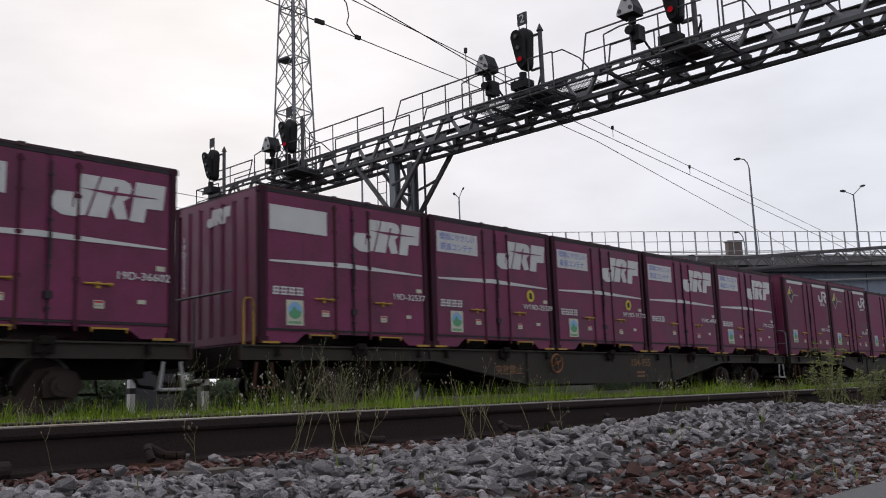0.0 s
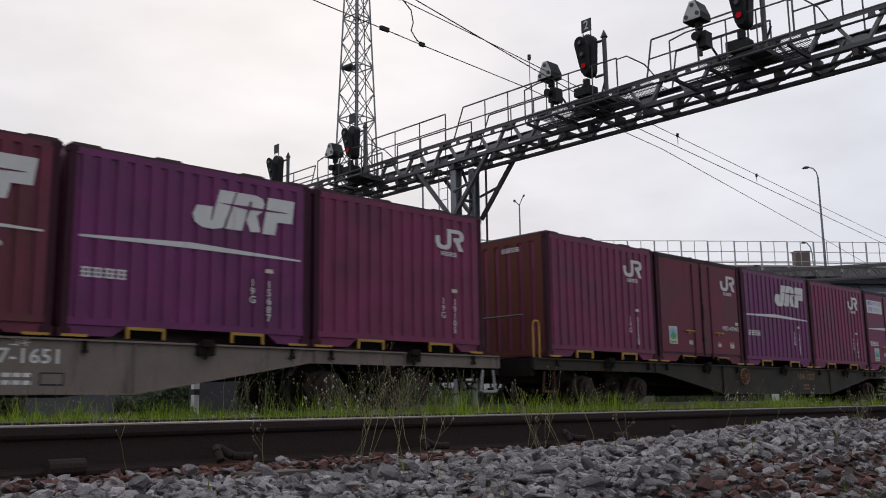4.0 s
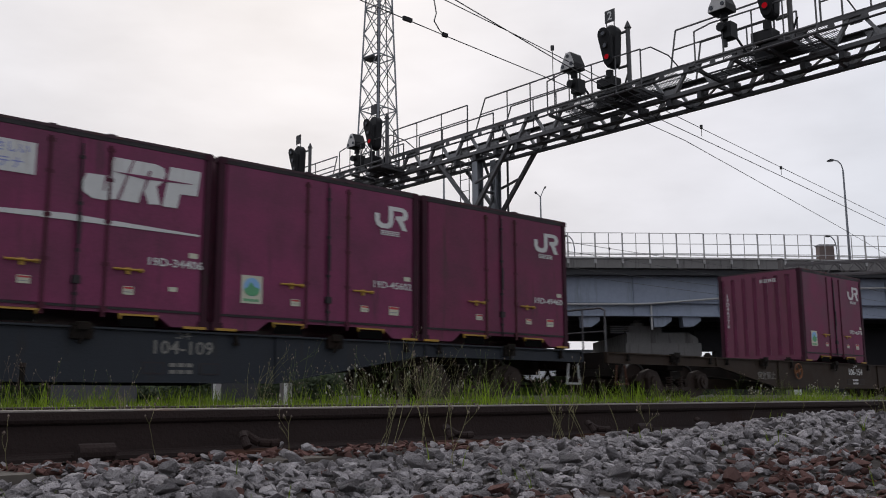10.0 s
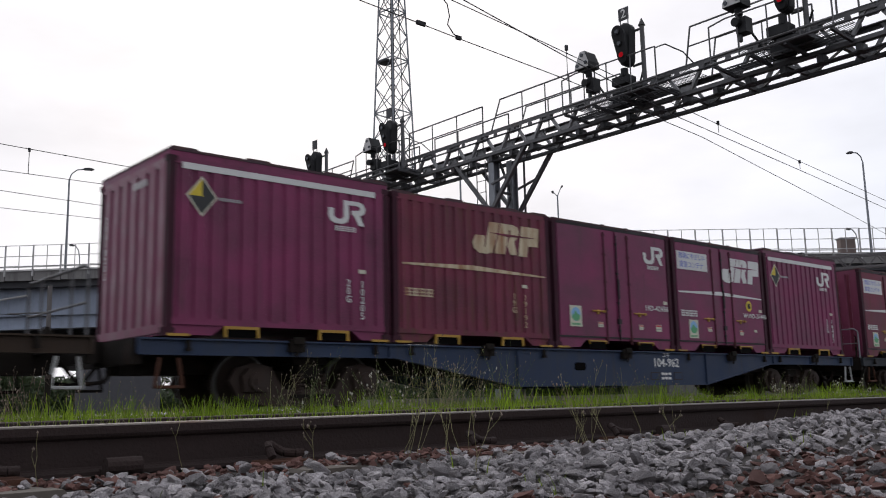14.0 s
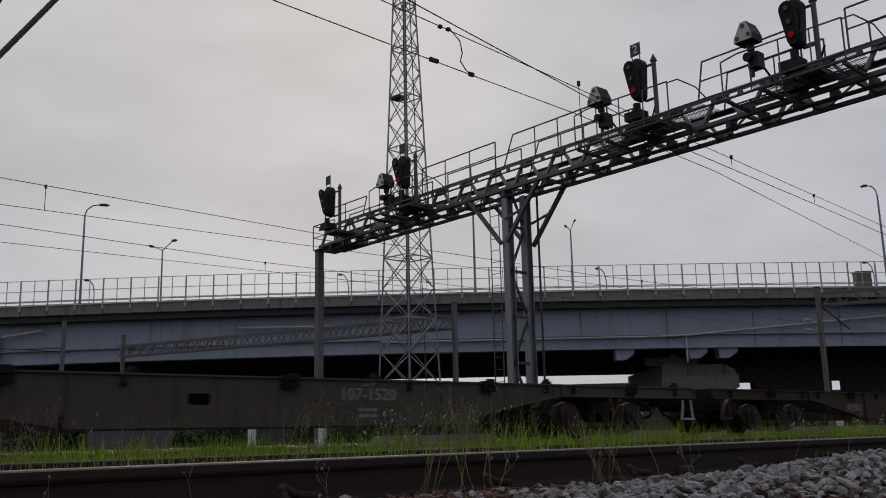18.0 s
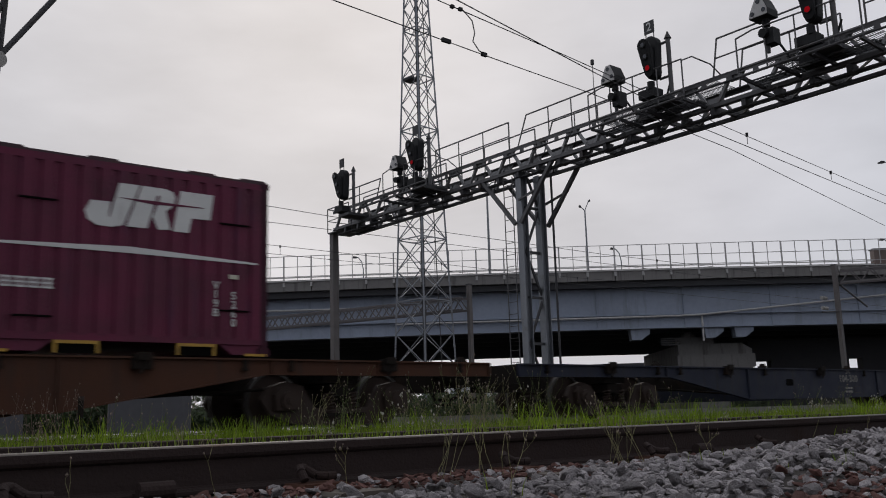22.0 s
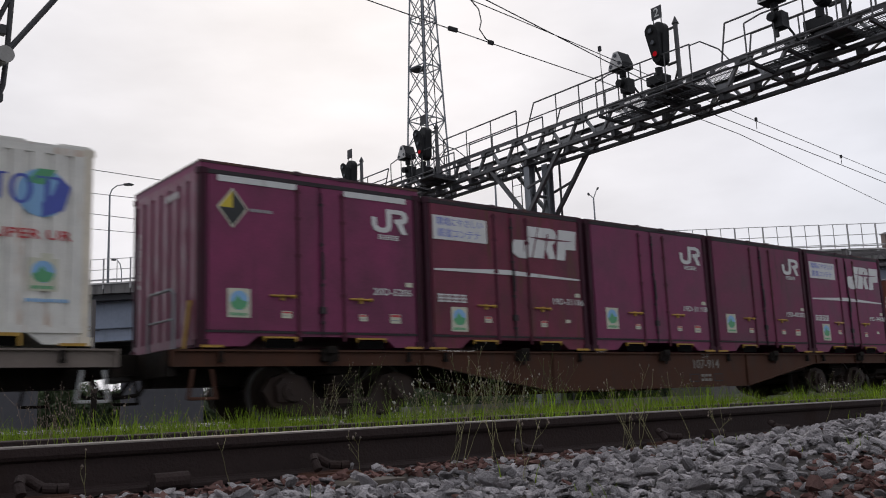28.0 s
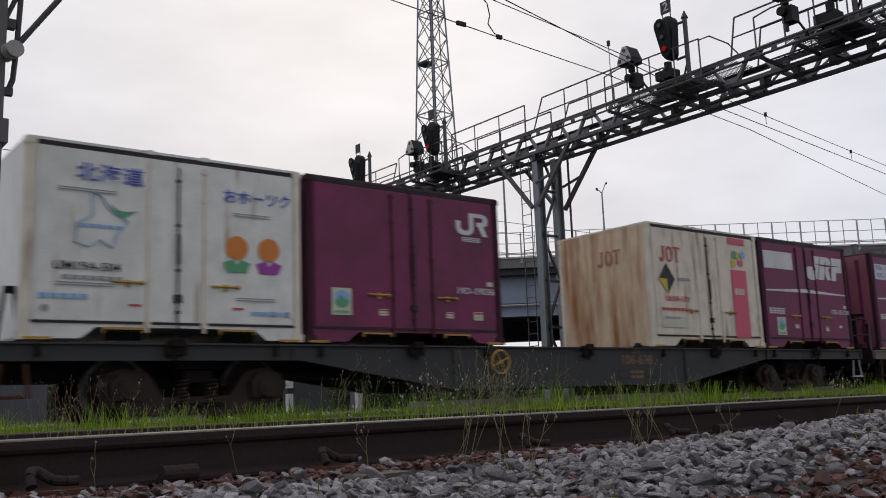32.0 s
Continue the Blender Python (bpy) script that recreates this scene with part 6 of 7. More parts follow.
part("climbing_ladder", bar(B(), (0.62, -0.62, 0), (0.18, -0.18, 24.4), 0.05, 0.05), STEEL, tower)
deck_h = half_width(17.4)
part("platform", box(B(), -deck_h, 0.0, -deck_h * 0.2, deck_h, 17.3, 17.4), STEEL_DARK, tower)
part("antenna", pipe(B(), [(0.62, -0.9, 10.6), (0.62, -0.95, 11.6)], 0.06, 8), STEEL, tower)
part("antenna", pipe(B(), [(0.72, -0.75, 11.0), (0.72, -0.8, 12.0)], 0.05, 8), STEEL, tower)

# ---- road bridge over the yard ----
BN = 40.5            # bearing of its square distance from the origin
BD = 60.0
bridge = thing("road_bridge", pose(BD * math.sin(radians(BN)), BD * math.cos(radians(BN)), 0, 0, 0, -BN), "road bridge with pale blue girders and concrete parapet over the yard", "bridge")
# in its own space x runs along it and y away from the camera


def crest(u):
    return -0.22 * (u / 29.0) ** 2 if abs(u) < 60 else -0.22 * (60 / 29.0) ** 2 - 0.03 * (abs(u) - 60)


def swept(bm, section, u0, u1, step=4.0):
    """A section of (y, z) points carried along the bridge, following its crest."""
    n = max(1, int(round((u1 - u0) / step)))
    rings = []
    for i in range(n + 1):
        u = u0 + (u1 - u0) * i / n
        rings.append([bm.verts.new((u, y, z + crest(u))) for y, z in section])
    m = len(section)
    for i in range(n):
        for j in range(m):
            bm.faces.new((rings[i][j], rings[i][(j + 1) % m], rings[i + 1][(j + 1) % m], rings[i + 1][j]))
    bm.faces.new(rings[0][::-1])
    bm.faces.new(rings[-1])
    bmesh.ops.recalc_face_normals(bm, faces=bm.faces)
    return bm


U0, U1 = -110.0, 110.0


def rect(y0, y1, z0, z1):
    return [(y0, z0), (y1, z0), (y1, z1), (y0, z1)]


part("deck", swept(B(), rect(0.35, 16.0, 8.75, 9.15), U0, U1), CONCRETE, bridge)
for k in range(62):
    u = -56 + 1.84 * k
    shared("parapet_panel", "parapet_panel", lambda bm: box(bm, 0.02, 1.82, 0.0, 0.30, 8.72, 9.40), CONCRETE, bridge, "", Matrix.Translation((u, 0, crest(u + 0.92))))
for a, b in ((U0, -56.0), (58.1, U1)):
    part("parapet_panel", swept(B(), rect(0.0, 0.30, 8.72, 9.40), a, b), CONCRETE, bridge)
# dark band that paints the parapet's shadow along the deck edge
part("deck_edge", swept(B(), rect(0.30, 1.0, 8.30, 8.75), U0, U1), DARK_WALL_AND_SHADE, bridge)
part("far_parapet", swept(B(), rect(15.7, 16.0, 9.15, 10.0), U0, U1), CONCRETE, bridge)
gird = part("girder", swept(B(), [(1.05, 5.62), (1.3, 5.62), (1.3, 8.8), (0.85, 8.8), (1.12, 8.7)], U0, U1), GIRDER, bridge)
for k in range(38):
    u = U0 + 3.0 + 5.8 * k
    part("girder_stiffener", swept(B(), rect(0.97, 1.10, 5.66, 8.75), u, u + 0.03), GIRDER, gird)
part("girder_flange", swept(B(), rect(0.75, 1.6, 5.56, 5.62), U0, U1), GIRDER, gird)
part("girder_ledge", swept(B(), rect(0.80, 1.10, 6.45, 6.50), U0, U1), GIRDER, gird)
# girders under the deck: their shade is put into the dark colour
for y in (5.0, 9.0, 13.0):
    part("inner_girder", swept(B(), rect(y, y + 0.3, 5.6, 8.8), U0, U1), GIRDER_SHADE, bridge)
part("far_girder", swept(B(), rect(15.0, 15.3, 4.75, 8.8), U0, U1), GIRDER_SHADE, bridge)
part("next_girder", box(B(), -75, -29.95, 0.35, 1.0, 5.35, 7.35), GIRDER, gird, "pale blue girder of the next span")
part("drain_pipe", pipe(B(), [(-29.9, 0.7, 7.20), (-27.15, 0.7, 7.62)], 0.075, 8), FENCE, bridge, "grey drain pipe")
part("drain_pipe", pipe(B(), [(-13.95, 0.7, 7.5), (-6.5, 0.7, 7.45)], 0.075, 8), FENCE, bridge, "grey drain pipe")
part("cable_line", pipe(B(), [(-29.95, 0.7, 6.5), (-25.2, 0.7, 6.15)], 0.03, 6), STEEL_DARK, bridge)
# service pipe along the girder, stepping up past the middle pier
part("service_pipe", pipe(B(), [(-4.5, 0.75, 6.32), (14.5, 0.75, 6.30), (16.0, 0.75, 6.34), (29.5, 0.75, 7.35), (60, 0.75, 7.7)], 0.07, 8), FENCE, bridge, "grey service pipe")


def b_fence_post(bm):
    box(bm, -0.045, 0.045, -0.035, 0.035, -0.15, 1.92)
    box(bm, -0.075, 0.075, -0.025, 0.05, -0.15, 0.30)


def b_thin_post(bm):
    box(bm, -0.022, 0.022, -0.02, 0.02, 0.30, 1.92)


def b_fence_rail(bm):
    box(bm, 0.0, 1.84, -0.018, 0.018, -0.02, 0.02)


for k in range(62):
    u = -56 + 1.84 * k
    shared("fence_post", "fence_post", b_fence_post, FENCE, bridge, "", Matrix.Translation((u, -0.05, 9.18 + crest(u))))
    shared("thin_post", "fence_post", b_thin_post, FENCE, bridge, "", Matrix.Translation((u + 0.92, -0.05, 9.18 + crest(u))))
    for z in (1.90, 1.18, 0.52):
        shared("fence_rail", "fence_rail", b_fence_rail, FENCE, bridge, "", Matrix.Translation((u, -0.05, 9.18 + crest(u) + z)))
part("parapet_pipe", swept(B(), [(-0.14, 9.36), (-0.10, 9.32), (-0.06, 9.36), (-0.10, 9.40)], -60, 60), FENCE, bridge, "pale pipe along the parapet")
for z in (9.52, 9.72):
    part("guard_rail", swept(B(), rect(0.5, 0.56, z - 0.03, z + 0.03), -60, 60), FENCE, bridge)
# pier with a broad cap, and a second, darker one
for u, w in ((16.7, 3.3), (-48.0, 3.3), (62.0, 3.3)):
    pr = part("pier", prism(B(), [(u - w + 1.0, 3.75), (u - w + 1.0, 2.9), (u - 1.0, 2.0), (u - 1.0, -1.0), (u + 1.0, -1.0), (u + 1.0, 2.0), (u + w - 0.4, 2.9), (u + w - 0.4, 3.75)], 2.0, 15.0), PIER, bridge)
    part("pier_cap", prism(B(), [(u - 2.1, 3.75), (u + 2.85, 3.75), (u + 2.85, 4.1), (u + 2.2, 4.5), (u - 2.1, 4.5)], 2.5, 14.6), PIER, pr)
    part("bearing_block", box(B(), u - 1.9, u + 0.4, 2.8, 4.2, 4.5, 5.0), PIER, pr)
    part("drain_pot", rod(rod(B(), (u - 1.2, 3.2, 5.0), (u - 1.2, 3.2, 5.2), 0.5, 12), (u - 1.2, 3.2, 5.2), (u - 1.2, 3.2, 5.4), 0.25, 10), PIER, pr)
    for q in range(4):
        part("vent_slat", box(B(), u - 3.2, u - 2.0, 2.6, 2.66, 4.5 + 0.14 * q, 4.57 + 0.14 * q), STEEL, pr)
    for d in (-4.9, 0.0, 2.0):
        part("bearing", prism(B(), [(u + d - 0.65, 5.6), (u + d + 0.65, 5.6), (u + d + 0.65, 5.2), (u + d + 0.1, 4.8), (u + d - 0.55, 4.8)], 1.0, 2.0), GIRDER, pr)
    part("down_pipe", rod(B(), (u - 0.75, 0.9, 4.6), (u - 0.75, 0.9, 6.4), 0.07, 8), FENCE, pr)


def lamp_post(bearing, dist, top, reach, double=False):
    a = radians(bearing)
    d = dist / math.cos(radians(bearing - BN))
    base = 9.2 - 0.1
    ob = thing("street_lamp", pose(d * math.sin(a), d * math.cos(a), base, 0, 0, -BN), "tall grey street lamp on the road bridge", "street lamp", "street lamps on the bridge")
    h = top - base
    part("pole", rod(B(), (0, 0, -0.3), (0, 0, h - 0.7), 0.095, 8, 0.06), GALV, ob)
    for s in ((-1, 1) if double else (1 if reach > 0 else -1,)):
        r = abs(reach)
        if double:
            top = h + (0.05 if s > 0 else -0.4)
            part("arm", rod(B(), (0, 0, h - 0.75), (0.85 * s * r, 0, top), 0.04, 6), GALV, ob)
            head = part("lamp_head", prism(B(), [(0.75, -0.1), (1.05, -0.06), (1.2, 0.06), (1.0, 0.12), (0.75, 0.06)], -0.13, 0.13), STEEL_DARK, ob)
            head.matrix_basis = Matrix.Translation((0.02 * s, 0, top)) @ Matrix.Diagonal((s * r, 1, 1, 1))
            continue
        part("arm", pipe(B(), [(0, 0, h - 0.7), (0.12 * s * r, 0, h - 0.3), (0.4 * s * r, 0, h - 0.05), (0.8 * s * r, 0, h)], 0.04, 6), GALV, ob)
        head = part("lamp_head", prism(B(), [(0.75, -0.06), (1.15, -0.1), (1.3, -0.02), (1.1, 0.06), (0.8, 0.05)], -0.13, 0.13), STEEL_DARK, ob)
        head.matrix_basis = Matrix.Translation((0.02 * s, 0, h)) @ Matrix.Diagonal((s * r, 1, 1, 1))
    return ob


lamp_post(18.35, 60.2, 16.1, 1.25)
lamp_post(66.6, 60.2, 16.2, -0.8)
lamp_post(22.9, 74.5, 16.6, 1.0, True)
lamp_post(48.55, 74.5, 17.5, 0.4, True)
lamp_post(72.2, 74.5, 17.4, 1.0, True)
lamp_post(42.35, 60.2, 15.8, 0.9)

for bearing in (18.75, 33.9, 50.2, 65.6):
    a = radians(bearing)
    d = 74.5 / math.cos(radians(bearing - BN))
    ob = thing("footway_lamp", pose(d * math.sin(a), d * math.cos(a), 9.1, 0, 0, -BN), "small curved grey footway lamp on the far side of the bridge", "street lamp", "footway lamps on the bridge")
    part("pole", pipe(B(), [(0.55, 0, 0), (0.55, 0, 3.3), (0.42, 0, 3.95), (0.15, 0, 4.3), (-0.05, 0, 4.36)], 0.045, 6), GALV, ob)
    part("lamp_head", prism(B(), [(-0.32, 4.28), (-0.02, 4.25), (0.04, 4.38), (-0.26, 4.44)], -0.12, 0.12), STEEL_DARK, ob)

# small signal cabinet on the bridge
cab = thing("equipment_cabinet", pose(60.6 * 1.102 * math.sin(radians(65.3)), 60.6 * 1.102 * math.cos(radians(65.3)), 9.1, 0, 0, -BN), "small brown equipment cabinet on the bridge footway", "cabinet")
part("body", box(B(), -0.5, 0.5, -0.3, 0.3, 0, 1.15), BOX_BROWN, cab)
part("hood", box(B(), -0.55, 0.55, -0.36, 0.36, 1.15, 1.22), STEEL, cab)

# ---- overhead line: masts, portals and wires ----
def mast(x, y, h, label="grey steel overhead-line mast beside the tracks", w=0.2):
    ob = thing("catenary_mast", pose(x, y, -0.2), label, "mast", "overhead-line masts")
    part("post", box(B(), -w / 2, w / 2, -w / 2, w / 2, 0, h + 0.2), POLE, ob)
    part("cap", box(B(), -w / 2 - 0.02, w / 2 + 0.02, -w / 2 - 0.02, w / 2 + 0.02, h + 0.2, h + 0.25), STEEL_DARK, ob)
    return ob


def truss_beam(parent, p, q, depth, n):
    p, q = Vector(p), Vector(q)
    bm = B()
    side = (q - p).cross(Vector((0, 0, 1))).normalized() * depth * 0.5
    up = Vector((0, 0, depth))
    for o in (side, -side, side + up, -side + up):
        bar(bm, p + o, q + o, 0.09, 0.09)
    for i in range(n):
        a, b = p.lerp(q, i / n), p.lerp(q, (i + 1) / n)
        m = (a + b) / 2
        for o in (side, -side):
            bar(bm, a + o, m + o + up, 0.05, 0.05)
            bar(bm, m + o + up, b + o, 0.05, 0.05)
    return part("truss_beam", bm, TRUSS_GREY, parent)


m2 = mast(20.6, 54.0, 6.4)
m3 = mast(29.6, 34.1, 6.6)
truss_beam(m3, (-0.1, 0.2, 5.55), (-9.0, 19.9, 5.38), 0.6, 26)
mL = mast(16.6, 52.4, 6.9)
part("arm", pipe(B(), [(0, 0, 5.6), (-2.2, -0.2, 5.4)], 0.05), STEEL, mL)
mR = mast(43.6, 22.4, 7.0)
truss_beam(mR, (0.1, -0.2, 6.3), (9, -14.5, 6.5), 0.6, 18)
part("arm", pipe(pipe(B(), [(0, 0, 6.4), (2.2, -0.4, 5.2)], 0.05), [(0, 0, 4.9), (-1.4, 0.1, 4.8)], 0.04), STEEL, mR)
for z in (5.0, 5.5):
    ins = B()
    for k in range(5):
        rod(ins, (-1.0 - 0.1 * k, 0.08, z), (-0.94 - 0.1 * k, 0.08, z), 0.09, 8)
    part("insulator", ins, INSULATOR, mR, "pale ribbed insulator")
nearmast = mast(2.0, 10.3, 9.5, "dark steel overhead-line mast close beside the train", 0.2)
# places in the mast's own space
part("stay", rod(B(), (0.13, -0.02, 4.19), (1.6, 0.0, 6.45), 0.032, 8), STEEL_DARK, nearmast)
part("stay", rod(B(), (0.08, 0.0, 4.56), (0.5, 0.0, 5.7), 0.026, 8), STEEL_DARK, nearmast)
part("hanger_bar", pipe(B(), [(0.27, 0.0, 5.4), (0.225, 0.0, 4.3), (0.2, 0.0, 3.95), (0.14, 0.0, 3.76)], 0.03, 8), STEEL_DARK, nearmast)
part("hanger_foot", box(B(), 0.08, 0.2, -0.04, 0.04, 3.76, 3.84), STEEL_DARK, nearmast)
part("clip", box(B(), 0.08, 0.2, -0.05, 0.05, 4.52, 4.62), STEEL_DARK, nearmast)
part("collar", box(B(), -0.14, 0.15, -0.14, 0.14, 3.2, 3.46), POLE, nearmast)
knob = B()
for k in range(5):
    rod(knob, (0.10 + 0.012 * k, -0.05 - 0.05 * k, 4.20), (0.106 + 0.012 * k, -0.09 - 0.05 * k, 4.20), 0.092 if k % 2 == 0 else 0.06, 16)
part("insulator", knob, INSULATOR, nearmast, "pale ribbed insulator")


def wire(pts, r, label, sag=0.0):
    ob = thing("overhead_wire", Matrix(), label, "overhead wire", "overhead wires")
    dense = []
    for a, b in zip(pts[:-1], pts[1:]):
        for i in range(8):
            f = i / 8
            v = Vector(a).lerp(Vector(b), f)
            v.z -= sag * 4 * f * (1 - f)
            dense.append(v)
    dense.append(Vector(pts[-1]))
    part("wire", pipe(B(), dense, r, 5), WIRE, ob)
    return ob


def dropper(ob, x, y, z0, z1):
    part("dropper", rod(rod(B(), (x, y, z0), (x, y, z1), 0.008, 4), (x, y, z1 - 0.05), (x, y, z1 + 0.03), 0.03, 6), WIRE, ob)


for y, zc, zm in ((20.55, 5.2, 5.72), (24.5, 5.2, 5.62)):
    c = wire([(-60, y, zc), (90, y, zc)], 0.008, "thin contact wire above the tracks")
    mw = wire([(-60, y, zm + 0.3), (-20, y, zm + 0.2), (4.5, y, zm + 0.08), (13, y, zm - 0.15), (24, y, zm - 0.2), (40, y, zm), (90, y, zm + 0.2)], 0.009, "thin messenger wire above the tracks")
    for x in (-5, 0, 5.9, 13.6, 20, 27):
        dropper(mw, x, y, zc, zm + (0.03 if x < 8 else -0.16))
wc = wire([(-12, 7.4, 5.2), (5.61, 8.9, 5.2), (8.46, 9.14, 5.2), (10.74, 9.31, 5.2), (15.54, 9.88, 5.2), (26.7, 11.97, 5.2), (60, 18.5, 5.2)], 0.0075, "thin contact wire leading across the tracks")
w1 = wire([(-12, 7.3, 6.1), (7.44, 9.11, 5.8), (10.41, 9.46, 5.8), (15.5, 10.12, 5.8), (23.31, 11.03, 5.8), (60, 15.5, 5.9)], 0.0075, "thin messenger wire leading across the tracks")
w2 = wire([(-12, 5.6, 6.3), (7.85, 8.99, 5.8), (11.36, 9.69, 5.8), (15.55, 10.48, 5.8), (22.84, 11.33, 5.8), (60, 16, 5.9)], 0.009, "thin feeder wire above the tracks")
for x, y, z0, z1 in ((10.9, 9.35, 5.2, 5.78), (16.7, 10.2, 5.58, 5.8), (21.3, 10.8, 5.6, 5.8)):
    dropper(w1, x, y, z0, z1)
for x, w in ((7.55, 0.075), (8.3, 0.045)):
    part("wire_clamp", box(B(), x - w, x + w, 8.9 + 0.084 * (x - 5.61) - 0.02, 8.9 + 0.084 * (x - 5.61) + 0.02, 5.18, 5.235), SIGNAL_BLACK, wc, "black wire clamp")
for x in (7.75, 7.9):
    part("wire_clamp", box(B(), x - 0.028, x + 0.028, 9.125, 9.17, 5.775, 5.82), SIGNAL_BLACK, w1, "black wire clamp")
part("jumper", pipe(B(), [(7.95, 9.15, 5.8), (8.12, 9.15, 5.68), (8.15, 9.14, 5.5), (8.1, 9.13, 5.36), (8.2, 9.12, 5.24), (8.36, 9.13, 5.2)], 0.009, 5), WIRE, wc)

# ---- far things under and beyond the bridge ----
far_wall = thing("yard_wall", pose(0, 0, 0), "low grey panel wall at the far side of the yard", "wall", kind="structure")
for k in range(9):
    x = -30 + 4.24 * k
    part("wall_panel", box(B(), x + 0.03, x + 4.21, 31.0, 31.12, -0.3, 1.5), GREY_WALL, far_wall)
part("wall_panel", box(B(), 10.8, 13.7, 31.0, 31.12, -0.3, 1.7), GREY_WALL, far_wall)
part("wall_panel", box(B(), 16.6, 18.5, 31.0, 31.12, -0.3, 1.5), DARK_WALL_AND_SHADE, far_wall, "dark panel")
trough = thing("cable_trough", pose(0, 17.9, 0), "low pale concrete cable trough along the track", "cable trough", kind="structure")
for k in range(24):
    x = 13.0 + 2.0 * k
    part("trough_block", box(B(), x + 0.01, x + 1.99, -0.2, 0.2, -0.3, 0.16), CONCRETE, trough)


# dark walls added to stand for the blackness under the bridge
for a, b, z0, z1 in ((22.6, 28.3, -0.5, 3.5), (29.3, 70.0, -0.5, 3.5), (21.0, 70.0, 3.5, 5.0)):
    part("abutment", box(B(), a, b, 8.0, 9.0, z0, z1), DARK_WALL_AND_SHADE, bridge, "dark wall added for the shade under the bridge")


def hedge(name, x0, x1, y, h, count, seed, label):
    """A ragged dark hedge of small leaves."""
    rnd = random.Random(seed)
    verts, faces = [], []
    for k in range(count):
        x = rnd.uniform(x0, x1)
        top = h * (0.62 + 0.55 * noise.noise(Vector((x * 0.35, seed, 0.0))) + 0.25 * noise.noise(Vector((x * 1.3, seed, 2.0))))
        if top < 0.15:
            continue
        c = Vector((x, y + rnd.gauss(0, 0.5), -0.25 + (top + 0.25) * rnd.random() ** 0.7))
        d = Vector((rnd.gauss(0, 1), rnd.gauss(0, 1), rnd.gauss(0, 1))).normalized()
        e = d.orthogonal().normalized()
        s = rnd.uniform(0.05, 0.13)
        i = len(verts)
        verts += [c + d * s, c + e * s * 0.6, c - d * s, c - e * s * 0.6]
        faces.append((i, i + 1, i + 2, i + 3))
    # dense twigs inside
    n = int((x1 - x0) * 4)
    for i in range(n):
        x = x0 + (x1 - x0) * i / n
        top = 0.85 * h * (0.62 + 0.55 * noise.noise(Vector((x * 0.35, seed, 0.0))) + 0.25 * noise.noise(Vector((x * 1.3, seed, 2.0))))
        j = len(verts)
        for dy in (-0.35, 0.35):
            verts += [Vector((x - 0.16, y + dy, -0.4)), Vector((x + 0.16, y + dy, -0.4)), Vector((x + 0.14, y + dy * 0.5, max(0.1, top))), Vector((x - 0.14, y + dy * 0.5, max(0.1, top)))]
            faces.append(tuple(range(j, j + 4)))
            j += 4
    me = bpy.data.meshes.new(name)
    me.from_pydata(verts, [], faces)
    me.materials.append(LEAF)
    return tagged(put(name, me), label, "hedge", kind="stuff")


hedge("hedge", 8, 34, 34.0, 1.9, 16000, 3, "ragged dark green hedge behind the yard")
hedge("far_hedge", -20, 90, 48.0, 2.6, 26000, 8, "ragged dark green scrub beyond the yard")


def building(x, y, w, d, h, label, material, rows=2, turn=0):
    ob = thing("house", pose(x, y, -0.2, 0, 0, turn), label, "building")
    part("wall", box(B(), -w / 2, w / 2, -d / 2, d / 2, 0, h), material, ob)
    part("roof", prism(B(), [(-w / 2 - 0.3, h), (w / 2 + 0.3, h), (w / 2 - 1.0, h + 1.2), (-w / 2 + 1.0, h + 1.2)], -d / 2 - 0.3, d / 2 + 0.3), DARK_WALL_AND_SHADE, ob)
    n = max(2, int(w / 3))
    for r in range(rows):
        for i in range(n):
            u = -w / 2 + w * (i + 0.5) / n
            wi = part("window", box(B(), u - 0.6, u + 0.6, -d / 2 - 0.02, -d / 2 + 0.02, 1.0 + 2.7 * r, 2.2 + 2.7 * r), LENS, ob)
            part("window_frame", box(box(B(), u - 0.65, u + 0.65, -d / 2 - 0.05, -d / 2, 0.93 + 2.7 * r, 1.0 + 2.7 * r), u - 0.65, u + 0.65, -d / 2 - 0.05, -d / 2, 2.2 + 2.7 * r, 2.26 + 2.7 * r), PALE_WALL, wi)
    return ob


building(95, 88, 34, 10, 5.5, "long white warehouse beyond the bridge", PALE_WALL, 1, -42)
building(128, 66, 8, 8, 4.2, "small white house beyond the bridge", PALE_WALL, 1, -50)
building(10, 108, 26, 10, 5.0, "pale building beyond the yard", PALE_WALL, 2, -10)


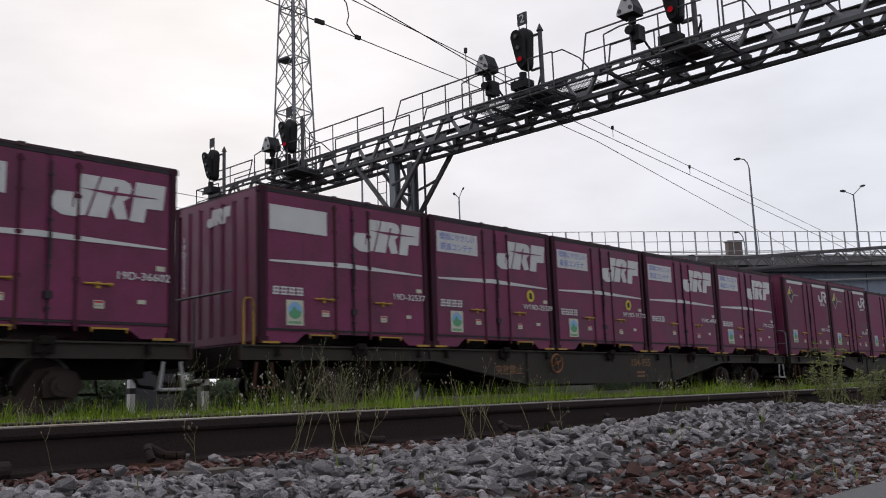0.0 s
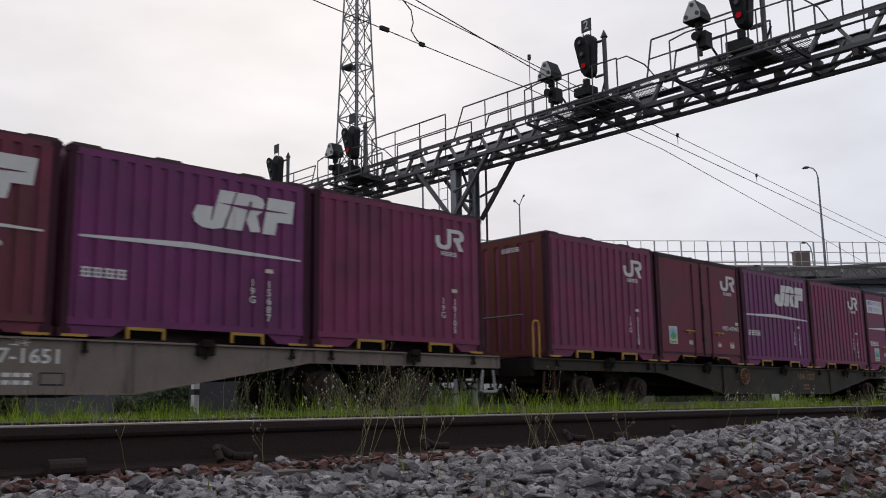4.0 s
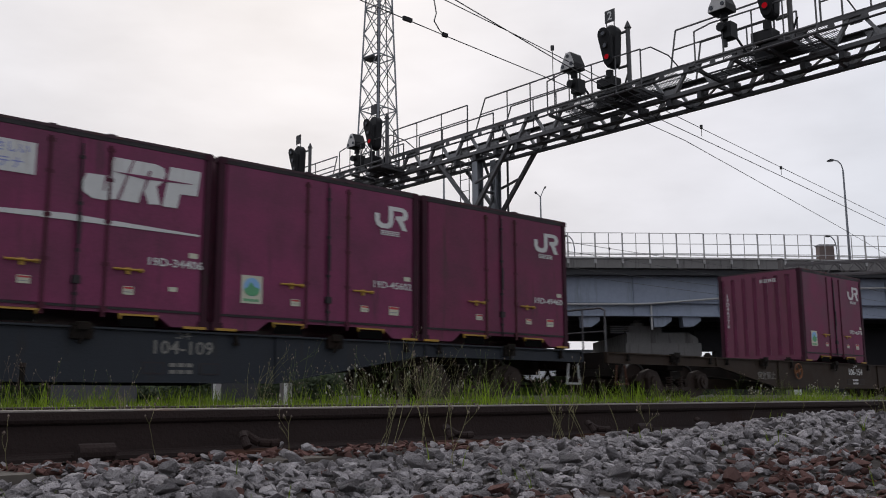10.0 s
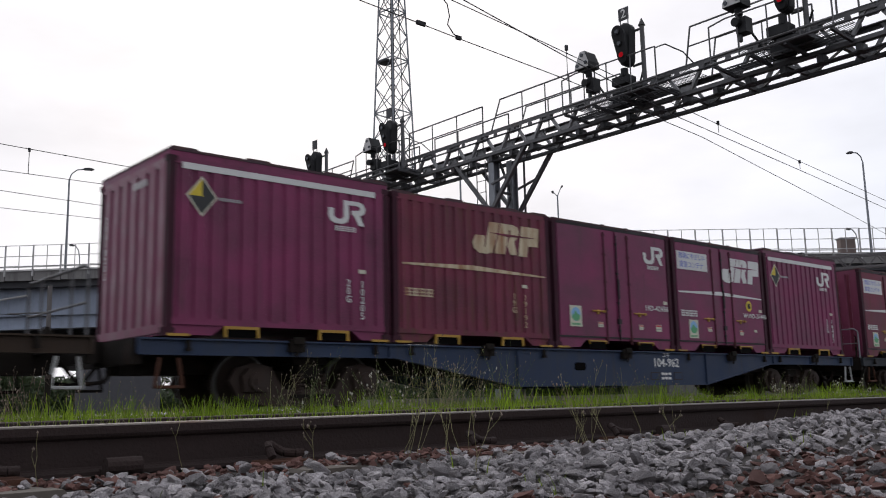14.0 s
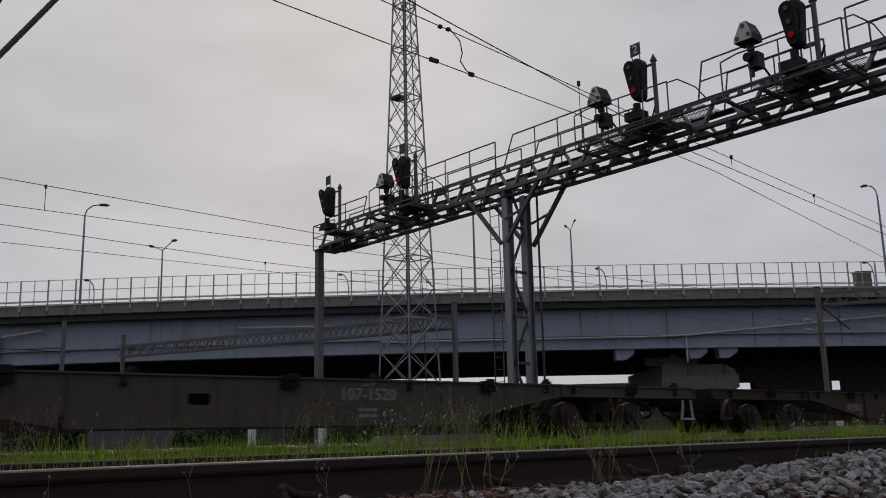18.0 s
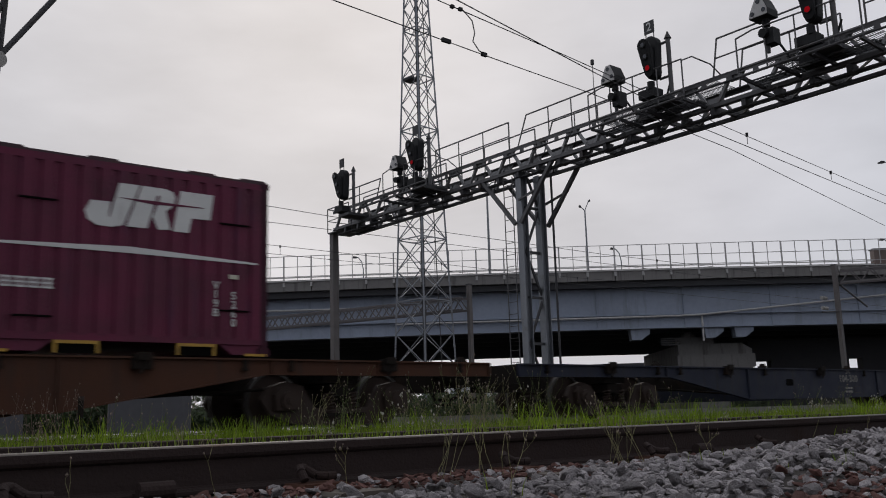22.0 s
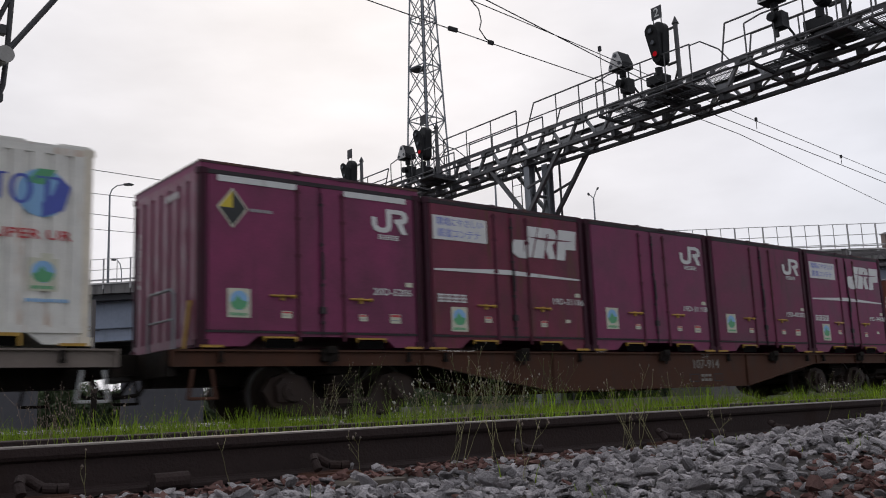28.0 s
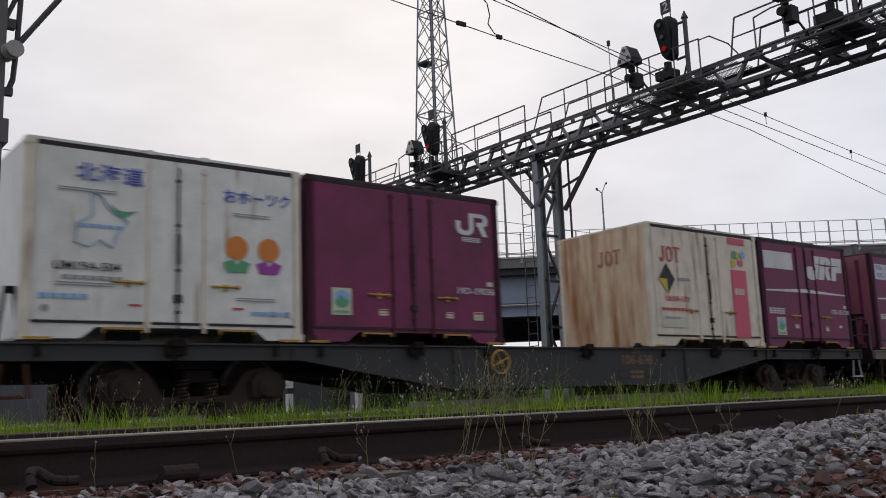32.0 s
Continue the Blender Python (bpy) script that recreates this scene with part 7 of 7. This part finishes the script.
def tree(x, y, h, spread, seed, label="dark green broadleaf tree beyond the yard"):
    rnd = random.Random(seed)
    ob = thing("tree", pose(x, y, -0.2), label, "tree", "trees beyond the yard")
    bm = B()
    rod(bm, (0, 0, 0), (0.1, 0, h * 0.45), h * 0.03, 8, h * 0.018)
    tips = []
    for k in range(7):
        a = rnd.uniform(0, 6.28)
        q = (spread * 0.6 * math.cos(a), spread * 0.6 * math.sin(a), h * rnd.uniform(0.55, 0.9))
        rod(bm, (0.05, 0, h * rnd.uniform(0.25, 0.45)), q, h * 0.012, 6, h * 0.004)
        tips.append(q)
    part("trunk", bm, BARK, ob)
    verts, faces = [], []
    for k in range(1500):
        c = Vector(rnd.choice(tips)) + Vector((rnd.gauss(0, spread * 0.28), rnd.gauss(0, spread * 0.28), rnd.gauss(0, h * 0.12)))
        d = Vector((rnd.uniform(-1, 1), rnd.uniform(-1, 1), rnd.uniform(-1, 1))).normalized()
        e = d.orthogonal().normalized()
        s = rnd.uniform(0.12, 0.26)
        i = len(verts)
        verts += [c + d * s, c + e * s * 0.5, c - d * s, c - e * s * 0.5]
        faces.append((i, i + 1, i + 2, i + 3))
    me = bpy.data.meshes.new("crown")
    me.from_pydata(verts, [], faces)
    me.materials.append(LEAF)
    put("crown", me, ob)


rt = random.Random(5)
for k in range(16):
    tree(-25 + 6.2 * k + rt.uniform(-2, 2), 96 + rt.uniform(-6, 8) - 0.25 * k, rt.uniform(4.5, 7.5), rt.uniform(2.0, 3.2), 100 + k)

# white marker posts and small things by the tracks
def marker(x, y, h, w=0.13):
    ob = thing("marker_post", pose(x, y, -0.15), "short white marker post beside the track", "marker post", "marker posts")
    part("post", prism(B(), [(-w / 2, 0), (w / 2, 0), (w / 2, h), (0, h + 0.03), (-w / 2, h)], -w / 2, w / 2), POST_WHITE, ob)
    part("band", box(B(), -w / 2 - 0.004, w / 2 + 0.004, -w / 2 - 0.004, w / 2 + 0.004, h * 0.62, h * 0.75), SEAM, ob, "black band")


marker(11.0, 17.2, 0.95)
marker(10.05, 18.6, 0.95)

stake = thing("track_stake", pose(2.19, 7.0, -0.2), "short dark stake with a rusty head in the grass", "stake")
part("post", rod(B(), (0, 0, 0), (0, 0, 0.53), 0.021, 8), GRIME, stake)
part("head", rod(B(), (0, 0, 0.53), (0, 0, 0.56), 0.024, 8), WHEEL, stake, "rusty head")

# ---- ballast, grass and weeds ----
def stone_mesh(seed, name, material):
    """A sharp-edged crushed stone: the hull of a few points on a squarish, often platy block."""
    rnd = random.Random(seed)
    bm = B()
    sx, sy, sz = rnd.uniform(1.05, 1.55), rnd.uniform(0.7, 1.05), rnd.uniform(0.36, 0.72)
    for k in range(15):
        d = Vector((rnd.gauss(0, 1), rnd.gauss(0, 1), rnd.gauss(0, 1))).normalized()
        p = 3.2
        g = (abs(d.x) ** p + abs(d.y) ** p + abs(d.z) ** p) ** (1 / p)
        d = d / g * rnd.uniform(0.86, 1.06)
        bm.verts.new((d.x * sx, d.y * sy, d.z * sz))
    bmesh.ops.convex_hull(bm, input=bm.verts)
    bmesh.ops.delete(bm, geom=[v for v in bm.verts if not v.link_faces], context="VERTS")
    bmesh.ops.triangulate(bm, faces=bm.faces)
    me = bpy.data.meshes.new(name)
    bm.normal_update()
    bm.to_mesh(me)
    bm.free()
    me.materials.append(material)
    return me


def lie(r):
    """How a stone has come to rest: any heading, mostly on its flat side."""
    return Euler((r.gauss(0, 0.38), r.gauss(0, 0.38), r.uniform(0, 6.28)))


rs = random.Random(11)
GREY_STONES = [stone_mesh(200 + k, "stone", STONE) for k in range(22)]
RED_STONES = [stone_mesh(300 + k, "stone", STONE_RUST) for k in range(8)]
bed = thing("ballast_shoulder", Matrix(), "shoulder of loose grey and rusty crushed ballast beside the near rail", "ballast", kind="structure")


def rusty(x, y):
    """Old brown stones lie low and near the rail's foot and towards the road; fresh grey ones on the heap."""
    f = noise.noise(Vector((x * 0.9, y * 0.9, 7.0)))
    if y > 2.5 + 0.22 * max(0.0, min(1.0, (x - 2.4) / 1.5)) + 0.12 * f:
        return rs.random() < 0.82
    if y < 1.80 + 0.3 * f and x > 0.95 + 0.3 * f:
        return rs.random() < 0.74
    return rs.random() < 0.02 + 0.06 * max(0, f)


def spot():
    x = 0.2 + 9.0 * rs.random() ** 1.35
    return x, rs.uniform(0.9, 2.84)


for k in range(290):
    x, y = 0.9 + 2.6 * rs.random(), rs.uniform(1.3, 2.6)
    r = rs.choice((0.012, 0.015, 0.018, 0.021, 0.025, 0.031))
    me = rs.choice(RED_STONES if rusty(x, y) else GREY_STONES)
    m = Matrix.LocRotScale((x, y, ground_height(x, y) + r * 0.75 + rs.uniform(0, 0.018)), lie(rs), (r, r, r))
    put("stone", me, bed, "", m)


def stone_carpet(name, count, where, lo, hi, sets, lift=0.0):
    """Many stones joined into two meshes, grey and rusty."""
    arrays = []
    for group in sets:
        row = []
        for me in group:
            co = np.array([v.co[:] for v in me.vertices])
            fa = np.array([p.vertices[:] for p in me.polygons])
            row.append((co, fa))
        arrays.append(row)
    acc = [[[], [], 0], [[], [], 0]]
    for k in range(count):
        x, y = where()
        kind = 1 if rusty(x, y) else 0
        co, fa = rs.choice(arrays[kind])
        r = lo + (hi - lo) * rs.random() ** 1.7
        r *= 0.72 if kind else 1.0
        rot = np.array(lie(rs).to_matrix())
        p = (co * r) @ rot.T + np.array((x, y, ground_height(x, y) + r * 0.45 + lift + rs.uniform(-0.008, 0.010)))
        a = acc[kind]
        a[0].append(p)
        a[1].append(fa + a[2])
        a[2] += len(p)
    for kind, (vs, fs, n) in enumerate(acc):
        if not vs:
            continue
        me = bpy.data.meshes.new(name)
        me.from_pydata(np.concatenate(vs).tolist(), [], np.concatenate(fs).tolist())
        me.materials.append((STONE, STONE_RUST)[kind])
        tagged(put(name, me, bed), kind="stuff")


stone_carpet("loose_stones", 21000, spot, 0.009, 0.026, (GREY_STONES, RED_STONES))
stone_carpet("side_stones", 5000, lambda: (0.25 - 4.5 * rs.random() ** 1.5, rs.uniform(0.9, 2.84)), 0.010, 0.032, (GREY_STONES, RED_STONES))
stone_carpet("far_stones", 5000, lambda: (9 + 13 * rs.random() ** 1.3, rs.uniform(1.0, 2.84)), 0.014, 0.030, (GREY_STONES, RED_STONES))
stone_carpet("between_rails", 1500, lambda: (rs.uniform(-4, 14), rs.uniform(3.05, 3.95)), 0.014, 0.03, (GREY_STONES, RED_STONES))


def blades(name, count, where, lo, hi, width, material, label, category, lean=0.35, seg=3, seed=1):
    """A stand of grass: bent tapering blades, one object."""
    rnd = random.Random(seed)
    verts, faces = [], []
    for k in range(count):
        x, y = where(rnd)
        z = ground_height(x, y) - 0.01
        h = lo + (hi - lo) * rnd.random() ** 1.6
        a = rnd.uniform(0, 6.28)
        dx, dy = math.cos(a), math.sin(a)
        b = rnd.uniform(0.0, lean) * h
        w = width * rnd.uniform(0.6, 1.2)
        i0 = len(verts)
        for j in range(seg + 1):
            f = j / seg
            cx, cy, cz = x + dx * b * f * f, y + dy * b * f * f, z + h * f * (1 - 0.12 * f)
            ww = w * (1 - 0.85 * f)
            verts += [(cx - dy * ww, cy + dx * ww, cz), (cx + dy * ww, cy - dx * ww, cz)]
        for j in range(seg):
            i = i0 + 2 * j
            faces.append((i, i + 1, i + 3, i + 2))
    me = bpy.data.meshes.new(name)
    me.from_pydata(verts, [], faces)
    me.materials.append(material)
    return tagged(put(name, me), label, category, kind="stuff")


def strip(rnd):
    while True:
        x, y = -1 + 20 * rnd.random() ** 1.3, rnd.uniform(3.4, 7.8)
        if noise.noise(Vector((x * 0.8, y * 0.9, 1.0))) > 0.13 + rnd.uniform(-0.14, 0.14) + 0.012 * max(0.0, x - 4.0):
            return x, y


blades("grass_strip", 34000, strip, 0.08, 0.25, 0.007, GRASS, "fresh green grass between the tracks", "grass", seed=2)
TUFTS = [(-2 + 17 * rw0.random() ** 1.6, rw0.uniform(3.4, 7.6)) for rw0 in [random.Random(77)] for _ in range(90)]


def tuft(rnd):
    x, y = rnd.choice(TUFTS)
    return x + rnd.gauss(0, 0.09), y + rnd.gauss(0, 0.07)


blades("grass_tufts", 9000, tuft, 0.14, 0.36, 0.006, GRASS, "taller tufts of fresh green grass between the tracks", "grass", lean=0.55, seed=12)
blades("far_grass", 16000, lambda r: (r.uniform(0, 45), r.uniform(9.0, 11.4)), 0.06, 0.18, 0.010, GRASS, "green grass along the train's track", "grass", seed=3)
blades("yard_grass", 12000, lambda r: (r.uniform(-5, 70), r.uniform(14.5, 30)), 0.10, 0.32, 0.016, GRASS, "green grass in the yard behind the train", "grass", seed=4)
blades("dry_grass", 2500, lambda r: (r.uniform(0.3, 16), r.uniform(3.0, 4.6)), 0.10, 0.30, 0.003, STRAW, "dry yellow grass along the near track", "grass", lean=0.6, seed=6)


def weed(x, y, h, seed, stalks=5, flowers=False, leafy=True, stem=None):
    """A clump of thin wild stalks with seed heads."""
    rnd = random.Random(seed)
    z = ground_height(x, y)
    ob = thing("weed_clump", pose(x, y, z), "clump of thin yellow-green weeds with small seed heads", "weed", "weeds along the rail")
    st, hd, lf = B(), B(), B()

    def bead(p, r):
        t = rnd.uniform(0.7, 1.3)
        v = [hd.verts.new(Vector(p) + Vector(o) * r * t) for o in ((1, 0, 0), (-1, 0, 0), (0, 1, 0), (0, -1, 0), (0, 0, 1.5), (0, 0, -1.2))]
        for f in ((0, 2, 4), (2, 1, 4), (1, 3, 4), (3, 0, 4), (2, 0, 5), (1, 2, 5), (3, 1, 5), (0, 3, 5)):
            hd.faces.new([v[i] for i in f])

    def shoot(p, d, length, r, heads, depth):
        """A thin wandering stem that forks and ends in a seed head."""
        n = 5
        pts = [p]
        for i in range(n):
            d = (d + Vector((rnd.gauss(0, 0.13), rnd.gauss(0, 0.13), 0.05))).normalized()
            q = pts[-1] + d * length / n
            rod(st, pts[-1], q, r * (1 - 0.08 * i), 3)
            pts.append(q)
            if depth and i in (1, 2, 3) and rnd.random() < 0.5:
                side = (d + Vector((rnd.gauss(0, 0.5), rnd.gauss(0, 0.5), 0.1))).normalized()
                shoot(q, side, length * rnd.uniform(0.28, 0.55), r * 0.75, heads, depth - 1)
        bead(pts[-1], heads * rnd.uniform(0.7, 1.25))
        return pts

    for k in range(stalks):
        a, lean, hh = rnd.uniform(0, 6.28), rnd.uniform(0.05, 0.55), h * rnd.uniform(0.6, 1.0)
        base = Vector((rnd.gauss(0, 0.03), rnd.gauss(0, 0.03), 0))
        pts = shoot(base, Vector((math.cos(a) * lean, math.sin(a) * lean, 1)).normalized(), hh, 0.0012, 0.0062 if flowers else 0.0040, 2)
        if leafy:
            for b in range(4):
                f = rnd.uniform(0.0, 0.5)
                p = Vector(pts[int(f * 4)])
                d = Vector((rnd.gauss(0, 1), rnd.gauss(0, 1), rnd.uniform(0.2, 1.2))).normalized() * rnd.uniform(0.05, 0.13)
                s = Vector((-d.y, d.x, 0)).normalized() * 0.006
                v = [lf.verts.new(o) for o in (p, p + d * 0.5 + s, p + d, p + d * 0.5 - s)]
                lf.faces.new(v)
    tagged(part("stalk", st, stem or STRAW, ob), kind="stuff")
    tagged(part("seed_head", hd, FLOWER if flowers else SEED, ob, "white flower heads" if flowers else "brown seed heads"), kind="stuff")
    if leafy:
        tagged(part("leaves", lf, WEED_LEAF, ob), kind="stuff")
    return ob


rw = random.Random(21)
# thick stand beyond the rail, thinning along the track
for k in range(51):
    x = rw.gauss(3.65, 0.6) if k < 27 else rw.uniform(1.2, 13)
    weed(x, rw.uniform(4.2, 5.0), rw.uniform(0.34, 0.56) if k < 27 else rw.uniform(0.25, 0.42), 400 + k, rw.randint(4, 7), flowers=k % 9 == 0, stem=GREEN_STALK if k % 3 else STRAW)
# thin stalks on the camera's side of the rail
for x, h, n in ((2.03, 0.36, 3), (2.10, 0.30, 4), (2.17, 0.40, 5), (2.25, 0.34, 4), (2.33, 0.38, 4), (2.42, 0.26, 3), (3.02, 0.28, 4), (3.08, 0.36, 5), (3.15, 0.40, 5), (3.22, 0.30, 4), (3.52, 0.42, 1), (3.80, 0.26, 3), (3.88, 0.2, 2), (0.79, 0.24, 3), (1.24, 0.22, 2), (1.70, 0.16, 2), (4.6, 0.3, 3), (5.3, 0.26, 3)):
    weed(x, rw.uniform(2.66, 2.76), h, int(x * 1000), max(1, n - 2), leafy=False)
weed(2.0, 2.25, 0.30, 77, 2, leafy=False)
for k in range(10):
    weed(rw.uniform(5.5, 9.5), rw.uniform(2.5, 2.8), rw.uniform(0.15, 0.3), 600 + k, 4)
for k in range(7):
    weed(rw.uniform(1.5, 12), rw.uniform(4.0, 7.0), rw.uniform(0.14, 0.26), 700 + k, 3, flowers=True)


def bush(x, y, h, spread, seed):
    """A low leafy shrub of yellow-green shoots."""
    rnd = random.Random(seed)
    ob = thing("roadside_shrub", pose(x, y, ground_height(x, y)), "leafy yellow-green shrub growing beside the near rail", "shrub")
    st, lf = B(), B()
    for k in range(14):
        a, r = rnd.uniform(0, 6.28), rnd.uniform(0.2, 1.0) * spread
        p, q = Vector((rnd.gauss(0, 0.03), rnd.gauss(0, 0.03), 0)), Vector((r * math.cos(a), r * math.sin(a) * 0.5, h * rnd.uniform(0.5, 1.0)))
        rod(st, p, q, 0.004, 4, 0.002)
        for j in range(26):
            c = p.lerp(q, rnd.uniform(0.25, 1.05)) + Vector((rnd.gauss(0, 0.02), rnd.gauss(0, 0.02), rnd.gauss(0, 0.02)))
            d = Vector((rnd.gauss(0, 1), rnd.gauss(0, 1), rnd.gauss(0, 0.6))).normalized() * rnd.uniform(0.015, 0.035)
            e = d.orthogonal().normalized() * 0.008
            lf.faces.new([lf.verts.new(o) for o in (c - d, c + e, c + d, c - e)])
    tagged(part("stems", st, STRAW, ob), kind="stuff")
    tagged(part("leaves", lf, WEED_LEAF, ob), kind="stuff")


# a pinkish stand in the grass and a few pale seed balls
for k in range(9):
    weed(1.62 + rw.gauss(0, 0.16), 5.9 + rw.gauss(0, 0.2), rw.uniform(0.34, 0.47), 800 + k, 4, leafy=False, stem=PINK_STALK)
bush(7.4, 2.72, 0.50, 0.45, 31)
bush(8.3, 2.70, 0.40, 0.4, 32)
# green sprouts among the stones
blades("sprouts", 160, lambda r: (r.choice((0.75, 1.15, 2.0, 3.1, 3.4, 4.2)) + r.gauss(0, 0.06), r.choice((1.15, 1.3, 1.9, 2.3)) + r.gauss(0, 0.05)), 0.03, 0.10, 0.003, GRASS, "small green sprouts among the ballast stones", "grass", lean=0.7, seed=9)


# ---- what moves ----
def rolled(t):
    """Metres rolled at t seconds: a smooth curve through the whole seconds."""
    i = max(0, min(31, int(t)))
    p = [ROLLED[max(0, min(32, i + d))] for d in (-1, 0, 1, 2)]
    if i == 0:
        p[0] = p[1] - (p[2] - p[1]) + 0.12
    if i == 31:
        p[3] = p[2] + (p[2] - p[1]) + 0.1
    f = t - i
    return p[1] + 0.5 * f * (p[2] - p[0] + f * (2 * p[0] - 5 * p[1] + 4 * p[2] - p[3] + f * (3 * (p[1] - p[2]) + p[3] - p[0])))


def motions():
    for ob, x in MOVERS:
        m = ob.matrix_basis.copy()
        walk(ob, [(t, Matrix.Translation((ROLLED[t], 0, 0)) @ m) for t in range(33)])
    # wheels turn while their wagon passes the camera
    for w, dx, x in WHEELS:
        rows, angle, last = [], 0.0, 0.0
        for k in range(0, 481):
            t = k / 15
            s = rolled(t)
            here = x + dx + s
            if -1.0 < here < 46.0:
                if not rows and k:
                    rows.append((0.0, pose(dx, 0, 0.43)))
                    rows.append(((k - 1) / 15, pose(dx, 0, 0.43)))
                angle += (s - last) / 0.43 if rows else 0.0
                rows.append((t, pose(dx, 0, 0.43, 0, math.degrees(angle), 0)))
            last = s
        if not rows:
            continue
        if rows[-1][0] < 31.9:
            rows.append((min(32.0, rows[-1][0] + 0.2), rows[-1][1]))
            rows.append((32.0, rows[-1][1]))
        walk(w, rows)


motions()
